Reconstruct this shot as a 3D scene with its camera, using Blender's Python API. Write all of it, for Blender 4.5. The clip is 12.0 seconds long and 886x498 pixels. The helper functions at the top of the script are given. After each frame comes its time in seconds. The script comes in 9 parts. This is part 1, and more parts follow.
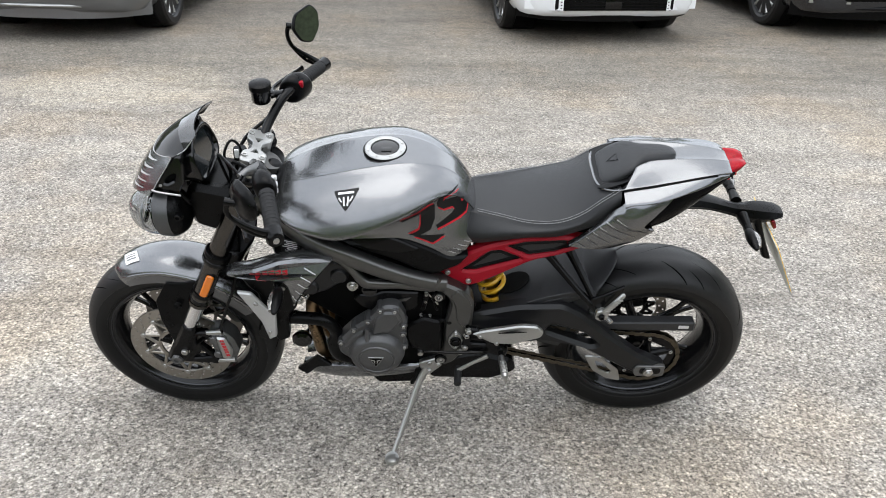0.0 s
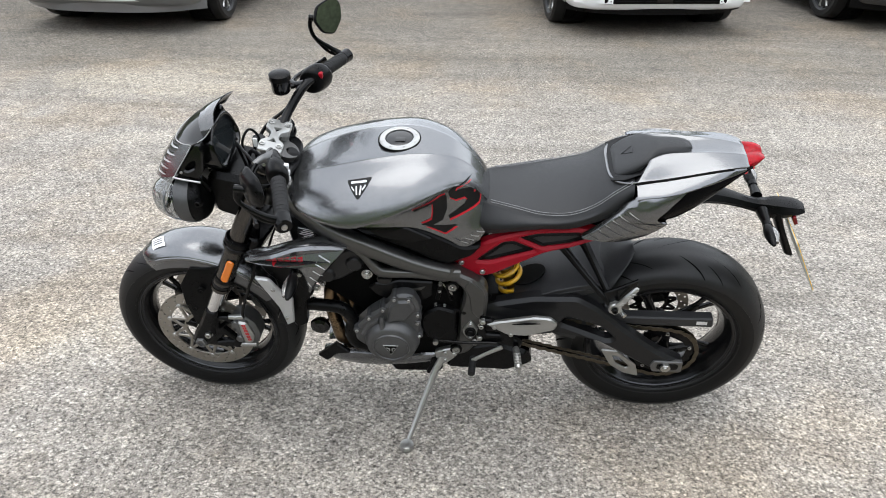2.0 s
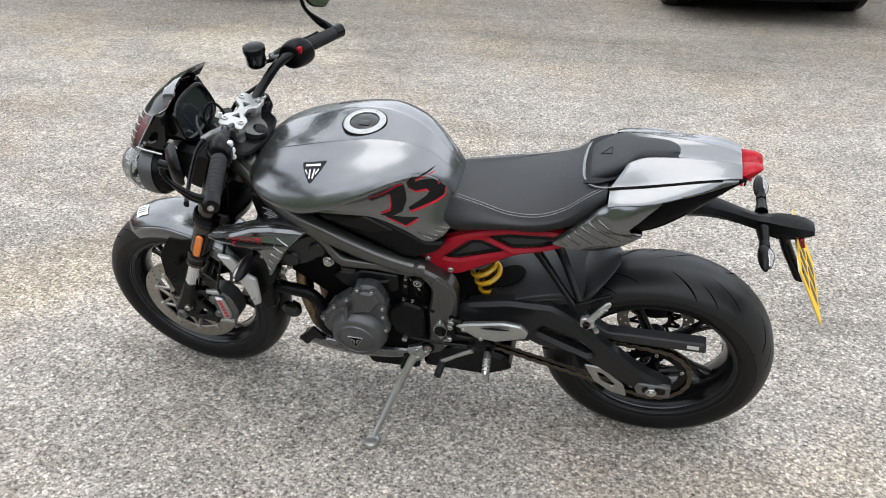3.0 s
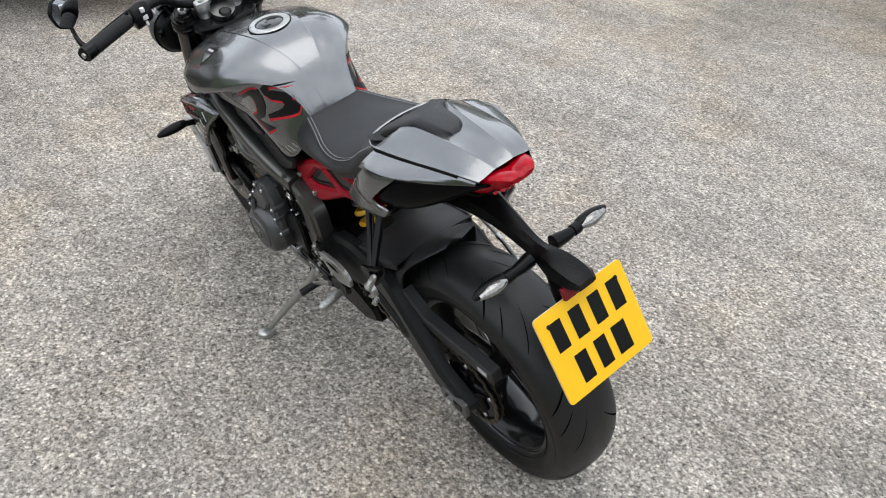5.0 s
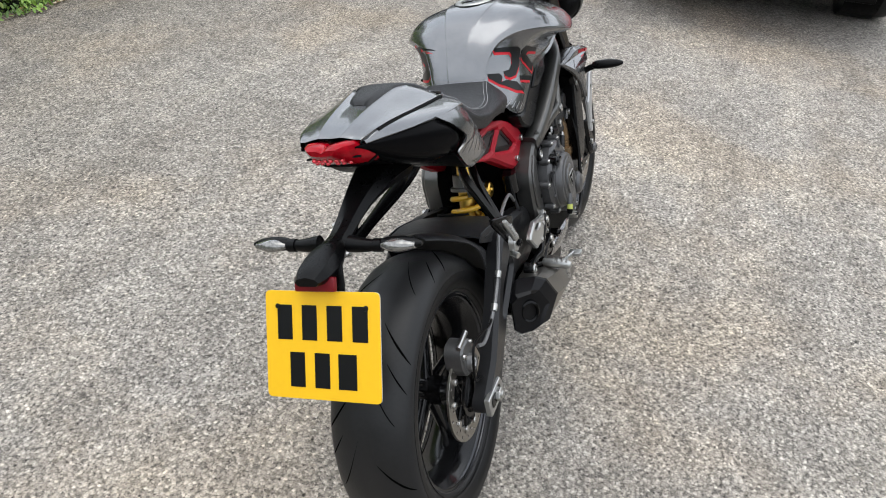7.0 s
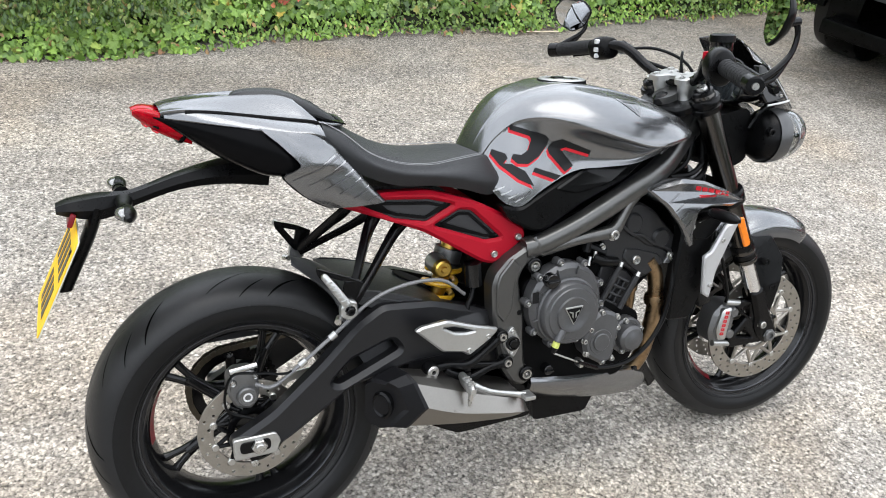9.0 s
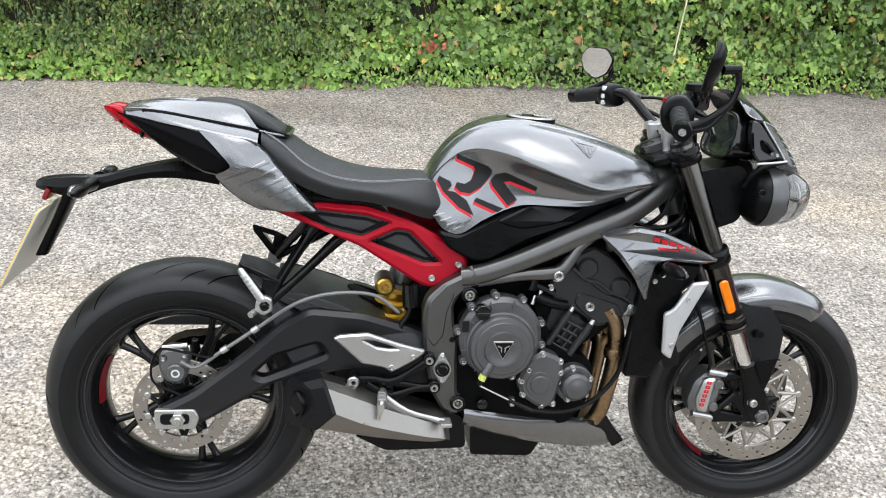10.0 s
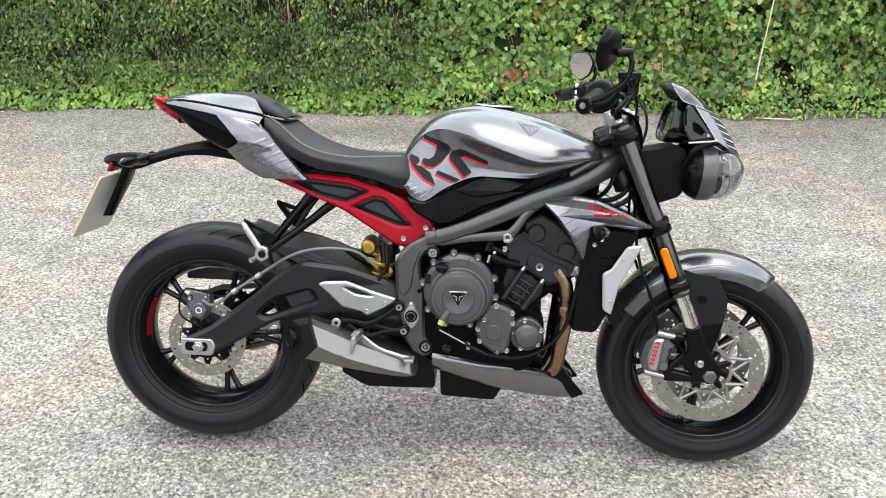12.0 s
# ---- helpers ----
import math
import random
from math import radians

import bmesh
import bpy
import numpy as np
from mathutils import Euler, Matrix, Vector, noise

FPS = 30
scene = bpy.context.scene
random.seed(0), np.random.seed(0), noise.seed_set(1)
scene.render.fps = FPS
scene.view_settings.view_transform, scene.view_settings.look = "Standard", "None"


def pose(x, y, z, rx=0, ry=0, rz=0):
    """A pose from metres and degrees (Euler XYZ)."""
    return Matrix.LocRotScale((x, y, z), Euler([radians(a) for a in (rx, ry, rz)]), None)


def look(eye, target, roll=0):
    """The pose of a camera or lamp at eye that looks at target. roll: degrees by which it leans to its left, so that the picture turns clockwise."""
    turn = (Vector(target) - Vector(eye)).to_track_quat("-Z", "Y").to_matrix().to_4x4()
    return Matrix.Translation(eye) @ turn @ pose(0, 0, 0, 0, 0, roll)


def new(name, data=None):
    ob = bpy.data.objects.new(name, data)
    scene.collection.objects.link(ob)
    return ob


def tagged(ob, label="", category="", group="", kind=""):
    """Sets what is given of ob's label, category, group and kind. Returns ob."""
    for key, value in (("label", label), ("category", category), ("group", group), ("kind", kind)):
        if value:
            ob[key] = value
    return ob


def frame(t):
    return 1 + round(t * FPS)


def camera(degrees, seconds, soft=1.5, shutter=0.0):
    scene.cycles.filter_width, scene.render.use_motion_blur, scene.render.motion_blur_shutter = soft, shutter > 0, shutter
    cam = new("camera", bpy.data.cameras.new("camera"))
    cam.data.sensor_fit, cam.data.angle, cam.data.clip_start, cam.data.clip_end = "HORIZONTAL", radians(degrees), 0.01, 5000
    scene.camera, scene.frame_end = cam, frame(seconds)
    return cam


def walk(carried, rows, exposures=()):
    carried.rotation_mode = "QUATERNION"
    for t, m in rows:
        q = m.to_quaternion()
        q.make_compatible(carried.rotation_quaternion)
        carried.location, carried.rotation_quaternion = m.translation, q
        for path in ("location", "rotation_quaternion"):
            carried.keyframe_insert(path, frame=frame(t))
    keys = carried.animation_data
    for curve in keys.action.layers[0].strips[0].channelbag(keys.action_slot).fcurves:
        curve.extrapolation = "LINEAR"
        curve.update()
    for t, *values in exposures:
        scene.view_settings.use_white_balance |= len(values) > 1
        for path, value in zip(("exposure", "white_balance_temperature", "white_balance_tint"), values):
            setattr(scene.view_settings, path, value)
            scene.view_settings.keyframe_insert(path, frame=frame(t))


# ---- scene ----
cam = camera(56.8, 12.0, 1.0, 0.0)
PATH = [
    (0, (-0.027, 2.278, 1.653), (-0.072, 0.483, 0.773), 1.58),
    (0.5, (-0.044, 2.290, 1.655), (-0.067, 0.493, 0.778), 1.07),
    (1, (-0.059, 2.299, 1.658), (-0.064, 0.501, 0.781), 0.82),
    (1.5, (-0.075, 2.303, 1.658), (-0.050, 0.508, 0.777), 0.74),
    (2, (-0.143, 2.298, 1.652), (-0.051, 0.511, 0.758), 0.70),
    (2.5, (-0.299, 2.230, 1.639), (-0.083, 0.464, 0.726), 0.77),
    (3, (-0.544, 2.094, 1.634), (-0.150, 0.377, 0.687), 0.90),
    (3.5, (-0.912, 1.934, 1.613), (-0.302, 0.305, 0.626), 1.17),
    (3.7, (-1.062, 1.866, 1.621), (-0.361, 0.284, 0.617), 1.31),
    (5.3, (-1.882, 0.992, 1.628), (-0.466, 0.112, 0.522), 3.54),
    (5.5, (-1.940, 0.850, 1.614), (-0.446, 0.118, 0.504), 3.58),
    (6, (-2.038, 0.471, 1.619), (-0.417, 0.144, 0.494), 3.57),
    (6.5, (-2.142, 0.010, 1.645), (-0.488, 0.102, 0.526), 3.61),
    (7, (-2.010, -0.327, 1.602), (-0.415, 0.154, 0.495), 3.92),
    (7.2, (-1.934, -0.448, 1.606), (-0.388, 0.185, 0.506), 3.92),
    (8.8, (-1.079, -1.166, 1.592), (-0.192, 0.275, 0.526), 7.47),
    (9, (-0.955, -1.256, 1.593), (-0.175, 0.250, 0.534), 7.37),
    (9.5, (-0.654, -1.449, 1.620), (-0.133, 0.185, 0.591), 6.81),
    (10, (-0.394, -1.498, 1.606), (-0.103, 0.218, 0.621), 5.78),
    (10.5, (-0.155, -1.625, 1.621), (-0.054, 0.143, 0.691), 4.22),
    (11, (0.015, -1.804, 1.632), (0.010, -0.019, 0.731), 2.94),
    (11.5, (0.023, -1.909, 1.623), (-0.032, -0.123, 0.724), 1.97),
    (12, (0.045, -1.918, 1.615), (-0.035, -0.136, 0.710), 1.27),
]
EXPOSURES = ((0.0, 0.90), (3.7, 0.93), (5.4, 0.64), (7.2, 0.70), (8.8, 1.17), (10.0, 1.24), (10.5, 1.33), (11.0, 1.29), (12.0, 1.23))
walk(cam, [(t, look(eye, target, roll)) for t, eye, target, roll in PATH], EXPOSURES)

# ---- world and light: an overcast day ----
SUN_UP, SUN_TURN = 84, 20
world = bpy.data.worlds.new("overcast_sky")
scene.world = world
world.use_nodes = True
wn, wl = world.node_tree.nodes, world.node_tree.links
sky = wn.new("ShaderNodeTexSky")
sky.sky_type, sky.sun_disc = "NISHITA", False
sky.sun_elevation, sky.sun_rotation = radians(SUN_UP), radians(SUN_TURN)
clouds = wn.new("ShaderNodeTexNoise")
clouds.inputs["Scale"].default_value, clouds.inputs["Detail"].default_value = 2.2, 5
ramp = wn.new("ShaderNodeValToRGB")
ramp.color_ramp.elements[0].position, ramp.color_ramp.elements[0].color = 0.3, (5.4, 5.8, 6.35, 1)
ramp.color_ramp.elements[1].position, ramp.color_ramp.elements[1].color = 0.7, (9.3, 9.6, 9.95, 1)
veil = wn.new("ShaderNodeMixRGB")
veil.inputs[0].default_value = 0.86
wl.new(clouds.outputs["Fac"], ramp.inputs["Fac"])
wl.new(sky.outputs["Color"], veil.inputs[1])
wl.new(ramp.outputs["Color"], veil.inputs[2])
# a thin overcast, nearly even from the horizon to overhead
aim = wn.new("ShaderNodeTexCoord")
split = wn.new("ShaderNodeSeparateXYZ")
high = wn.new("ShaderNodeMapRange")
high.inputs["From Min"].default_value, high.inputs["From Max"].default_value = 0.0, 1.0
high.inputs["To Min"].default_value, high.inputs["To Max"].default_value = 1.12, 1.04
dome = wn.new("ShaderNodeMixRGB")
dome.blend_type, dome.inputs[0].default_value = "MULTIPLY", 1.0
wl.new(aim.outputs["Generated"], split.inputs[0])
wl.new(split.outputs["Z"], high.inputs["Value"])
wl.new(veil.outputs["Color"], dome.inputs[1])
wl.new(high.outputs[0], dome.inputs[2])
wl.new(dome.outputs["Color"], wn["Background"].inputs["Color"])
wn["Background"].inputs["Strength"].default_value = 0.144
sun = new("sun", bpy.data.lights.new("sun", "SUN"))
sun.data.energy, sun.data.angle, sun.data.color = 0.80, radians(50), (1.0, 0.98, 0.94)
sun.matrix_world = pose(0, 0, 12, 90 - SUN_UP, 0, 180 - SUN_TURN)


# ---- materials ----
def material(name, base, rough=0.5, metal=0.0, coat=0.0, vary=0.0, scale=20.0, bump=0.0, bump_scale=200.0, fine=None, rough_vary=0.0,
             transmission=0.0, ior=1.5, alpha=1.0, emit=None, spec=0.5):
    m = bpy.data.materials.new(name)
    m.use_nodes = True
    n, k = m.node_tree.nodes, m.node_tree.links
    p = n["Principled BSDF"]
    p.inputs["Base Color"].default_value = (*base, 1)
    p.inputs["Roughness"].default_value = rough
    p.inputs["Metallic"].default_value = metal
    p.inputs["Coat Weight"].default_value = coat
    p.inputs["Coat Roughness"].default_value = 0.04
    p.inputs["IOR"].default_value = ior
    p.inputs["Specular IOR Level"].default_value = spec
    p.inputs["Transmission Weight"].default_value = transmission
    p.inputs["Alpha"].default_value = alpha
    co = n.new("ShaderNodeTexCoord")
    if vary or rough_vary:
        a = n.new("ShaderNodeTexNoise")
        a.inputs["Scale"].default_value, a.inputs["Detail"].default_value = scale, 6
        k.new(co.outputs["Object"], a.inputs["Vector"])
        b = n.new("ShaderNodeTexNoise")
        b.inputs["Scale"].default_value, b.inputs["Detail"].default_value = scale * 9, 3
        k.new(co.outputs["Object"], b.inputs["Vector"])
        add = n.new("ShaderNodeMath")
        add.operation = "ADD"
        k.new(a.outputs["Fac"], add.inputs[0])
        k.new(b.outputs["Fac"], add.inputs[1])
        if vary:
            span = n.new("ShaderNodeMapRange")
            span.inputs["From Min"].default_value, span.inputs["From Max"].default_value = 0.6, 1.4
            span.inputs["To Min"].default_value, span.inputs["To Max"].default_value = 1 - vary, 1 + vary
            k.new(add.outputs[0], span.inputs["Value"])
            mul = n.new("ShaderNodeMixRGB")
            mul.blend_type = "MULTIPLY"
            mul.inputs[0].default_value, mul.inputs[1].default_value = 1, (*base, 1)
            k.new(span.outputs[0], mul.inputs[2])
            k.new(mul.outputs[0], p.inputs["Base Color"])
        if rough_vary:
            rs = n.new("ShaderNodeMapRange")
            rs.inputs["From Min"].default_value, rs.inputs["From Max"].default_value = 0.6, 1.4
            rs.inputs["To Min"].default_value, rs.inputs["To Max"].default_value = rough - rough_vary, rough + rough_vary
            k.new(add.outputs[0], rs.inputs["Value"])
            k.new(rs.outputs[0], p.inputs["Roughness"])
    if bump:
        g = n.new("ShaderNodeTexNoise")
        g.inputs["Scale"].default_value, g.inputs["Detail"].default_value = bump_scale, 3
        k.new(co.outputs["Object"], g.inputs["Vector"])
        bp = n.new("ShaderNodeBump")
        bp.inputs["Strength"].default_value, bp.inputs["Distance"].default_value = bump, 0.002
        k.new(g.outputs["Fac"], bp.inputs["Height"])
        k.new(bp.outputs["Normal"], p.inputs["Normal"])
    if emit:
        p.inputs["Emission Color"].default_value, p.inputs["Emission Strength"].default_value = (*emit[:3], 1), emit[3]
    return m


def asphalt_material():
    """Worn tarmac: pale and dark stone chips in a grey binder, with large faint stains."""
    m = bpy.data.materials.new("worn_asphalt")
    m.use_nodes = True
    n, k = m.node_tree.nodes, m.node_tree.links
    p = n["Principled BSDF"]
    p.inputs["Roughness"].default_value = 0.88
    p.inputs["Specular IOR Level"].default_value = 0.3
    co = n.new("ShaderNodeTexCoord")

    def noise_node(scale, detail, rough=0.55):
        a = n.new("ShaderNodeTexNoise")
        a.inputs["Scale"].default_value, a.inputs["Detail"].default_value, a.inputs["Roughness"].default_value = scale, detail, rough
        k.new(co.outputs["Object"], a.inputs["Vector"])
        return a

    def stones(scale):
        v = n.new("ShaderNodeTexVoronoi")
        v.inputs["Scale"].default_value = scale
        warp = n.new("ShaderNodeMixRGB")
        warp.inputs[0].default_value = 0.012
        k.new(co.outputs["Object"], warp.inputs[1])
        k.new(noise_node(40, 2).outputs["Color"], warp.inputs[2])
        k.new(warp.outputs[0], v.inputs["Vector"])
        return v

    def ramp_of(src, stops):
        r = n.new("ShaderNodeValToRGB")
        while len(r.color_ramp.elements) < len(stops):
            r.color_ramp.elements.new(0.5)
        for e, (at, c) in zip(r.color_ramp.elements, stops):
            e.position, e.color = at, (*c, 1)
        k.new(src, r.inputs["Fac"])
        return r

    def mix(kind, fac, a, b):
        x = n.new("ShaderNodeMixRGB")
        x.blend_type = kind
        if isinstance(fac, float):
            x.inputs[0].default_value = fac
        else:
            k.new(fac, x.inputs[0])
        k.new(a, x.inputs[1])
        k.new(b, x.inputs[2])
        return x.outputs[0]

    big, small = stones(122), stones(300)
    sep = n.new("ShaderNodeSeparateColor")
    k.new(big.outputs["Color"], sep.inputs[0])
    sep2 = n.new("ShaderNodeSeparateColor")
    k.new(small.outputs["Color"], sep2.inputs[0])
    chips = ramp_of(sep.outputs[0], ((0.0, (0.09, 0.086, 0.080)), (0.2, (0.26, 0.247, 0.226)), (0.55, (0.44, 0.417, 0.380)), (0.88, (0.64, 0.607, 0.553)), (1.0, (0.88, 0.845, 0.78))))
    grit = ramp_of(sep2.outputs[0], ((0.0, (0.15, 0.143, 0.132)), (0.5, (0.40, 0.38, 0.347)), (1.0, (0.68, 0.645, 0.588))))
    col = mix("MIX", 0.38, chips.outputs[0], grit.outputs[0])
    gaps = ramp_of(big.outputs["Distance"], ((0.25, (1, 1, 1)), (0.7, (0.32, 0.31, 0.30))))
    col = mix("MULTIPLY", 0.42, col, gaps.outputs[0])
    pits = ramp_of(noise_node(95, 3, 0.6).outputs["Fac"], ((0.31, (0.16, 0.155, 0.15)), (0.41, (0.80, 0.79, 0.78)), (0.48, (1, 1, 1)), (0.64, (1.12, 1.11, 1.09)), (0.72, (1.5, 1.48, 1.43))))
    col = mix("MULTIPLY", 1.0, col, pits.outputs[0])
    tint = ramp_of(noise_node(0.9, 5, 0.6).outputs["Fac"], ((0.35, (0.97, 0.99, 1.01)), (0.5, (1, 1, 1)), (0.62, (1.09, 1.02, 0.93)), (0.75, (1.12, 1.03, 0.90))))
    col = mix("MULTIPLY", 0.75, col, tint.outputs[0])
    shade = n.new("ShaderNodeRGB")
    shade.outputs[0].default_value = (0.832, 0.812, 0.806, 1)
    col = mix("MULTIPLY", 1.0, col, shade.outputs[0])
    stain = ramp_of(noise_node(1.1, 6, 0.6).outputs["Fac"], ((0.3, (0.84, 0.83, 0.81)), (0.55, (1, 1, 1)), (0.75, (1.1, 1.09, 1.05))))
    col = mix("MULTIPLY", 1.0, col, stain.outputs[0])
    patch = ramp_of(noise_node(9, 4).outputs["Fac"], ((0.35, (0.88, 0.88, 0.88)), (0.65, (1.1, 1.1, 1.09))))
    col = mix("MULTIPLY", 1.0, col, patch.outputs[0])
    # smears drawn out along x, and coarse clumps of stone
    drawn = n.new("ShaderNodeMapping")
    drawn.inputs["Scale"].default_value = (0.35, 2.4, 1.0)
    k.new(co.outputs["Object"], drawn.inputs["Vector"])
    smear_noise = noise_node(1.3, 7, 0.62)
    k.new(drawn.outputs[0], smear_noise.inputs["Vector"])
    smear = ramp_of(smear_noise.outputs["Fac"], ((0.32, (0.80, 0.79, 0.775)), (0.5, (1, 1, 1)), (0.68, (1.12, 1.11, 1.08))))
    col = mix("MULTIPLY", 1.0, col, smear.outputs[0])
    clump = ramp_of(noise_node(52, 3, 0.7).outputs["Fac"], ((0.34, (0.62, 0.615, 0.60)), (0.5, (1, 1, 1)), (0.66, (1.24, 1.23, 1.21))))
    col = mix("MULTIPLY", 0.85, col, clump.outputs[0])
    # single dark and pale stones that stand out from afar
    lone = stones(46)
    lone_sep = n.new("ShaderNodeSeparateColor")
    k.new(lone.outputs["Color"], lone_sep.inputs[0])
    lone_col = ramp_of(lone_sep.outputs[1], ((0.0, (0.50, 0.49, 0.47)), (0.12, (0.78, 0.77, 0.75)), (0.22, (1, 1, 1)), (0.80, (1, 1, 1)), (0.90, (1.18, 1.17, 1.14)), (1.0, (1.5, 1.48, 1.42))))
    lone_near = ramp_of(lone.outputs["Distance"], ((0.22, (1, 1, 1)), (0.42, (0, 0, 0))))
    col = mix("MULTIPLY", lone_near.outputs[0], col, lone_col.outputs[0])
    # driven lanes: darker polished bands along x at -y; also darker towards +y
    xyz = n.new("ShaderNodeSeparateXYZ")
    k.new(co.outputs["Object"], xyz.inputs[0])
    wob = n.new("ShaderNodeMath")
    wob.operation = "MULTIPLY_ADD"
    wob.inputs[1].default_value = 1.6
    k.new(noise_node(0.5, 4).outputs["Fac"], wob.inputs[0])
    k.new(xyz.outputs["Y"], wob.inputs[2])
    lane = n.new("ShaderNodeMapRange")
    lane.inputs["From Min"].default_value, lane.inputs["From Max"].default_value = -7.0, 5.0
    k.new(wob.outputs[0], lane.inputs["Value"])
    bands = ramp_of(lane.outputs[0], ((0.0, (0.50, 0.485, 0.47)), (0.12, (0.55, 0.535, 0.51)), (0.22, (0.68, 0.665, 0.635)), (0.27, (0.60, 0.59, 0.565)), (0.34, (0.86, 0.845, 0.82)), (0.42, (1.0, 1.0, 1.0)), (0.74, (1.0, 1.0, 1.0)), (0.84, (0.86, 0.85, 0.83)), (0.93, (0.62, 0.61, 0.59)), (1.0, (0.5, 0.49, 0.48))))
    col = mix("MULTIPLY", 1.0, col, bands.outputs[0])
    # a pale worn patch beside the parking row
    spot = n.new("ShaderNodeMapping")
    spot.inputs["Location"].default_value, spot.inputs["Scale"].default_value = (-2.5, 6.9, 0), (1.1, 1.8, 1)
    k.new(co.outputs["Object"], spot.inputs["Vector"])
    far = n.new("ShaderNodeVectorMath")
    far.operation = "LENGTH"
    k.new(spot.outputs[0], far.inputs[0])
    rag = n.new("ShaderNodeMath")
    rag.operation = "MULTIPLY_ADD"
    rag.inputs[1].default_value = 1.4
    k.new(noise_node(2.2, 5, 0.65).outputs["Fac"], rag.inputs[0])
    k.new(far.outputs["Value"], rag.inputs[2])
    worn = ramp_of(rag.outputs[0], ((0.0, (1.3, 1.29, 1.25)), (0.95, (1.22, 1.21, 1.17)), (1.0, (1, 1, 1))))
    worn_range = n.new("ShaderNodeMapRange")
    worn_range.inputs["From Min"].default_value, worn_range.inputs["From Max"].default_value = 0.6, 1.7
    k.new(rag.outputs[0], worn_range.inputs["Value"])
    k.new(worn_range.outputs[0], worn.inputs["Fac"])
    col = mix("MULTIPLY", 1.0, col, worn.outputs[0])
    k.new(col, p.inputs["Base Color"])
    bp = n.new("ShaderNodeBump")
    bp.inputs["Strength"].default_value, bp.inputs["Distance"].default_value = 0.8, 0.004
    inv = n.new("ShaderNodeMath")
    inv.operation = "SUBTRACT"
    inv.inputs[0].default_value = 1
    k.new(big.outputs["Distance"], inv.inputs[1])
    k.new(inv.outputs[0], bp.inputs["Height"])
    k.new(bp.outputs["Normal"], p.inputs["Normal"])
    return m


ASPHALT = asphalt_material()
PAINT = material("gunmetal_paint", (0.172, 0.175, 0.181), 0.26, 0.9, 0.55, 0.05, 6, 0.012, 1400)
PAINT_DARK = material("dark_graphite_paint", (0.10, 0.10, 0.105), 0.36, 0.7, 0.8, 0.05, 6)
FRAME = material("graphite_frame_paint", (0.102, 0.101, 0.098), 0.34, 0.85, 0.05, 0.06, 12, 0.05, 900)
RED = material("satin_red_paint", (0.29, 0.0035, 0.013), 0.42, 0.0, 0.0, 0.05, 10, 0.02, 500, spec=0.18)
PLASTIC = material("black_plastic", (0.0026, 0.0026, 0.0028), 0.30, 0.0, 0.0, 0.15, 30, 0.08, 900, rough_vary=0.06, spec=0.12)
GREYPLASTIC = material("dark_grey_plastic", (0.019, 0.019, 0.0205), 0.46, 0.0, 0.0, 0.15, 30, 0.15, 900, rough_vary=0.06, spec=0.36)
GLOSS = material("gloss_black", (0.003, 0.003, 0.0034), 0.10, 0.0, 0.0, 0.1, 20, rough_vary=0.03, spec=0.45)
SATIN = material("satin_black_metal", (0.0026, 0.0026, 0.0029), 0.24, 0.0, 0.0, 0.12, 30, 0.04, 700, rough_vary=0.05, spec=0.17)
RUBBER = material("tyre_rubber", (0.0105, 0.0105, 0.0110), 0.44, 0.0, 0.0, 0.25, 14, 0.12, 500, rough_vary=0.08, spec=0.30)
SIDEWALL = material("tyre_sidewall", (0.006, 0.006, 0.0063), 0.38, 0.0, 0.0, 0.2, 14, 0.05, 400, rough_vary=0.06, spec=0.2)
WHEEL = material("satin_black_wheel_paint", (0.005, 0.005, 0.0055), 0.18, 0.0, 0.08, 0.12, 30, 0.02, 500, rough_vary=0.05, spec=0.28)
GRIP = material("grip_rubber", (0.009, 0.009, 0.0096), 0.6, 0.0, 0.0, 0.1, 30, 0.3, 900, spec=0.25)
SEAT = material("seat_vinyl", (0.012, 0.0125, 0.014), 0.46, 0.0, 0.0, 0.1, 12, 0.3, 1100, rough_vary=0.05, spec=0.36)
THREAD = material("pale_thread", (0.22, 0.22, 0.225), 0.8)
ARM = material("swingarm_black_paint", (0.0085, 0.0085, 0.0094), 0.32, 0.0, 0.0, 0.12, 30, 0.06, 900, rough_vary=0.05, spec=0.30)
BRAID = material("braided_hose", (0.16, 0.16, 0.162), 0.45, 0.4, 0.0, 0.3, 300)
LIME = material("yellow_green_plastic", (0.42, 0.46, 0.10), 0.45, 0.0, 0.0, 0.05, 20)
# near-black for inner castings: the shade of engine cavities put into the colour
CAVITY_SHADE = material("cavity_shade_black", (0.0022, 0.0022, 0.0023), 0.6, 0.0, 0.0, 0.3, 30, 0.1, 500, spec=0.05)
HEADCAST = material("black_cast_head", (0.0125, 0.0125, 0.0135), 0.40, 0.0, 0.0, 0.2, 30, 0.12, 800, rough_vary=0.06, spec=0.32)
ENGINE = material("engine_grey_metal", (0.078, 0.078, 0.080), 0.38, 0.5, 0.0, 0.12, 20, 0.1, 900, rough_vary=0.06)
ALU = material("cast_aluminium", (0.42, 0.42, 0.41), 0.34, 0.9, 0.0, 0.08, 20, 0.05, 600, rough_vary=0.06)
SILVER = material("silver_paint", (0.46, 0.46, 0.465), 0.38, 0.5, 0.3, 0.05, 12)
DISC = material("worn_disc_steel", (0.33, 0.31, 0.28), 0.36, 1.0, 0.0, 0.1, 30, 0.03, 400, rough_vary=0.08)
STEEL = material("machined_steel", (0.46, 0.455, 0.44), 0.30, 1.0, 0.0, 0.12, 40, rough_vary=0.08)
DARKSTEEL = material("oiled_chain_steel", (0.10, 0.084, 0.062), 0.4, 0.9, 0.0, 0.25, 60, rough_vary=0.1)
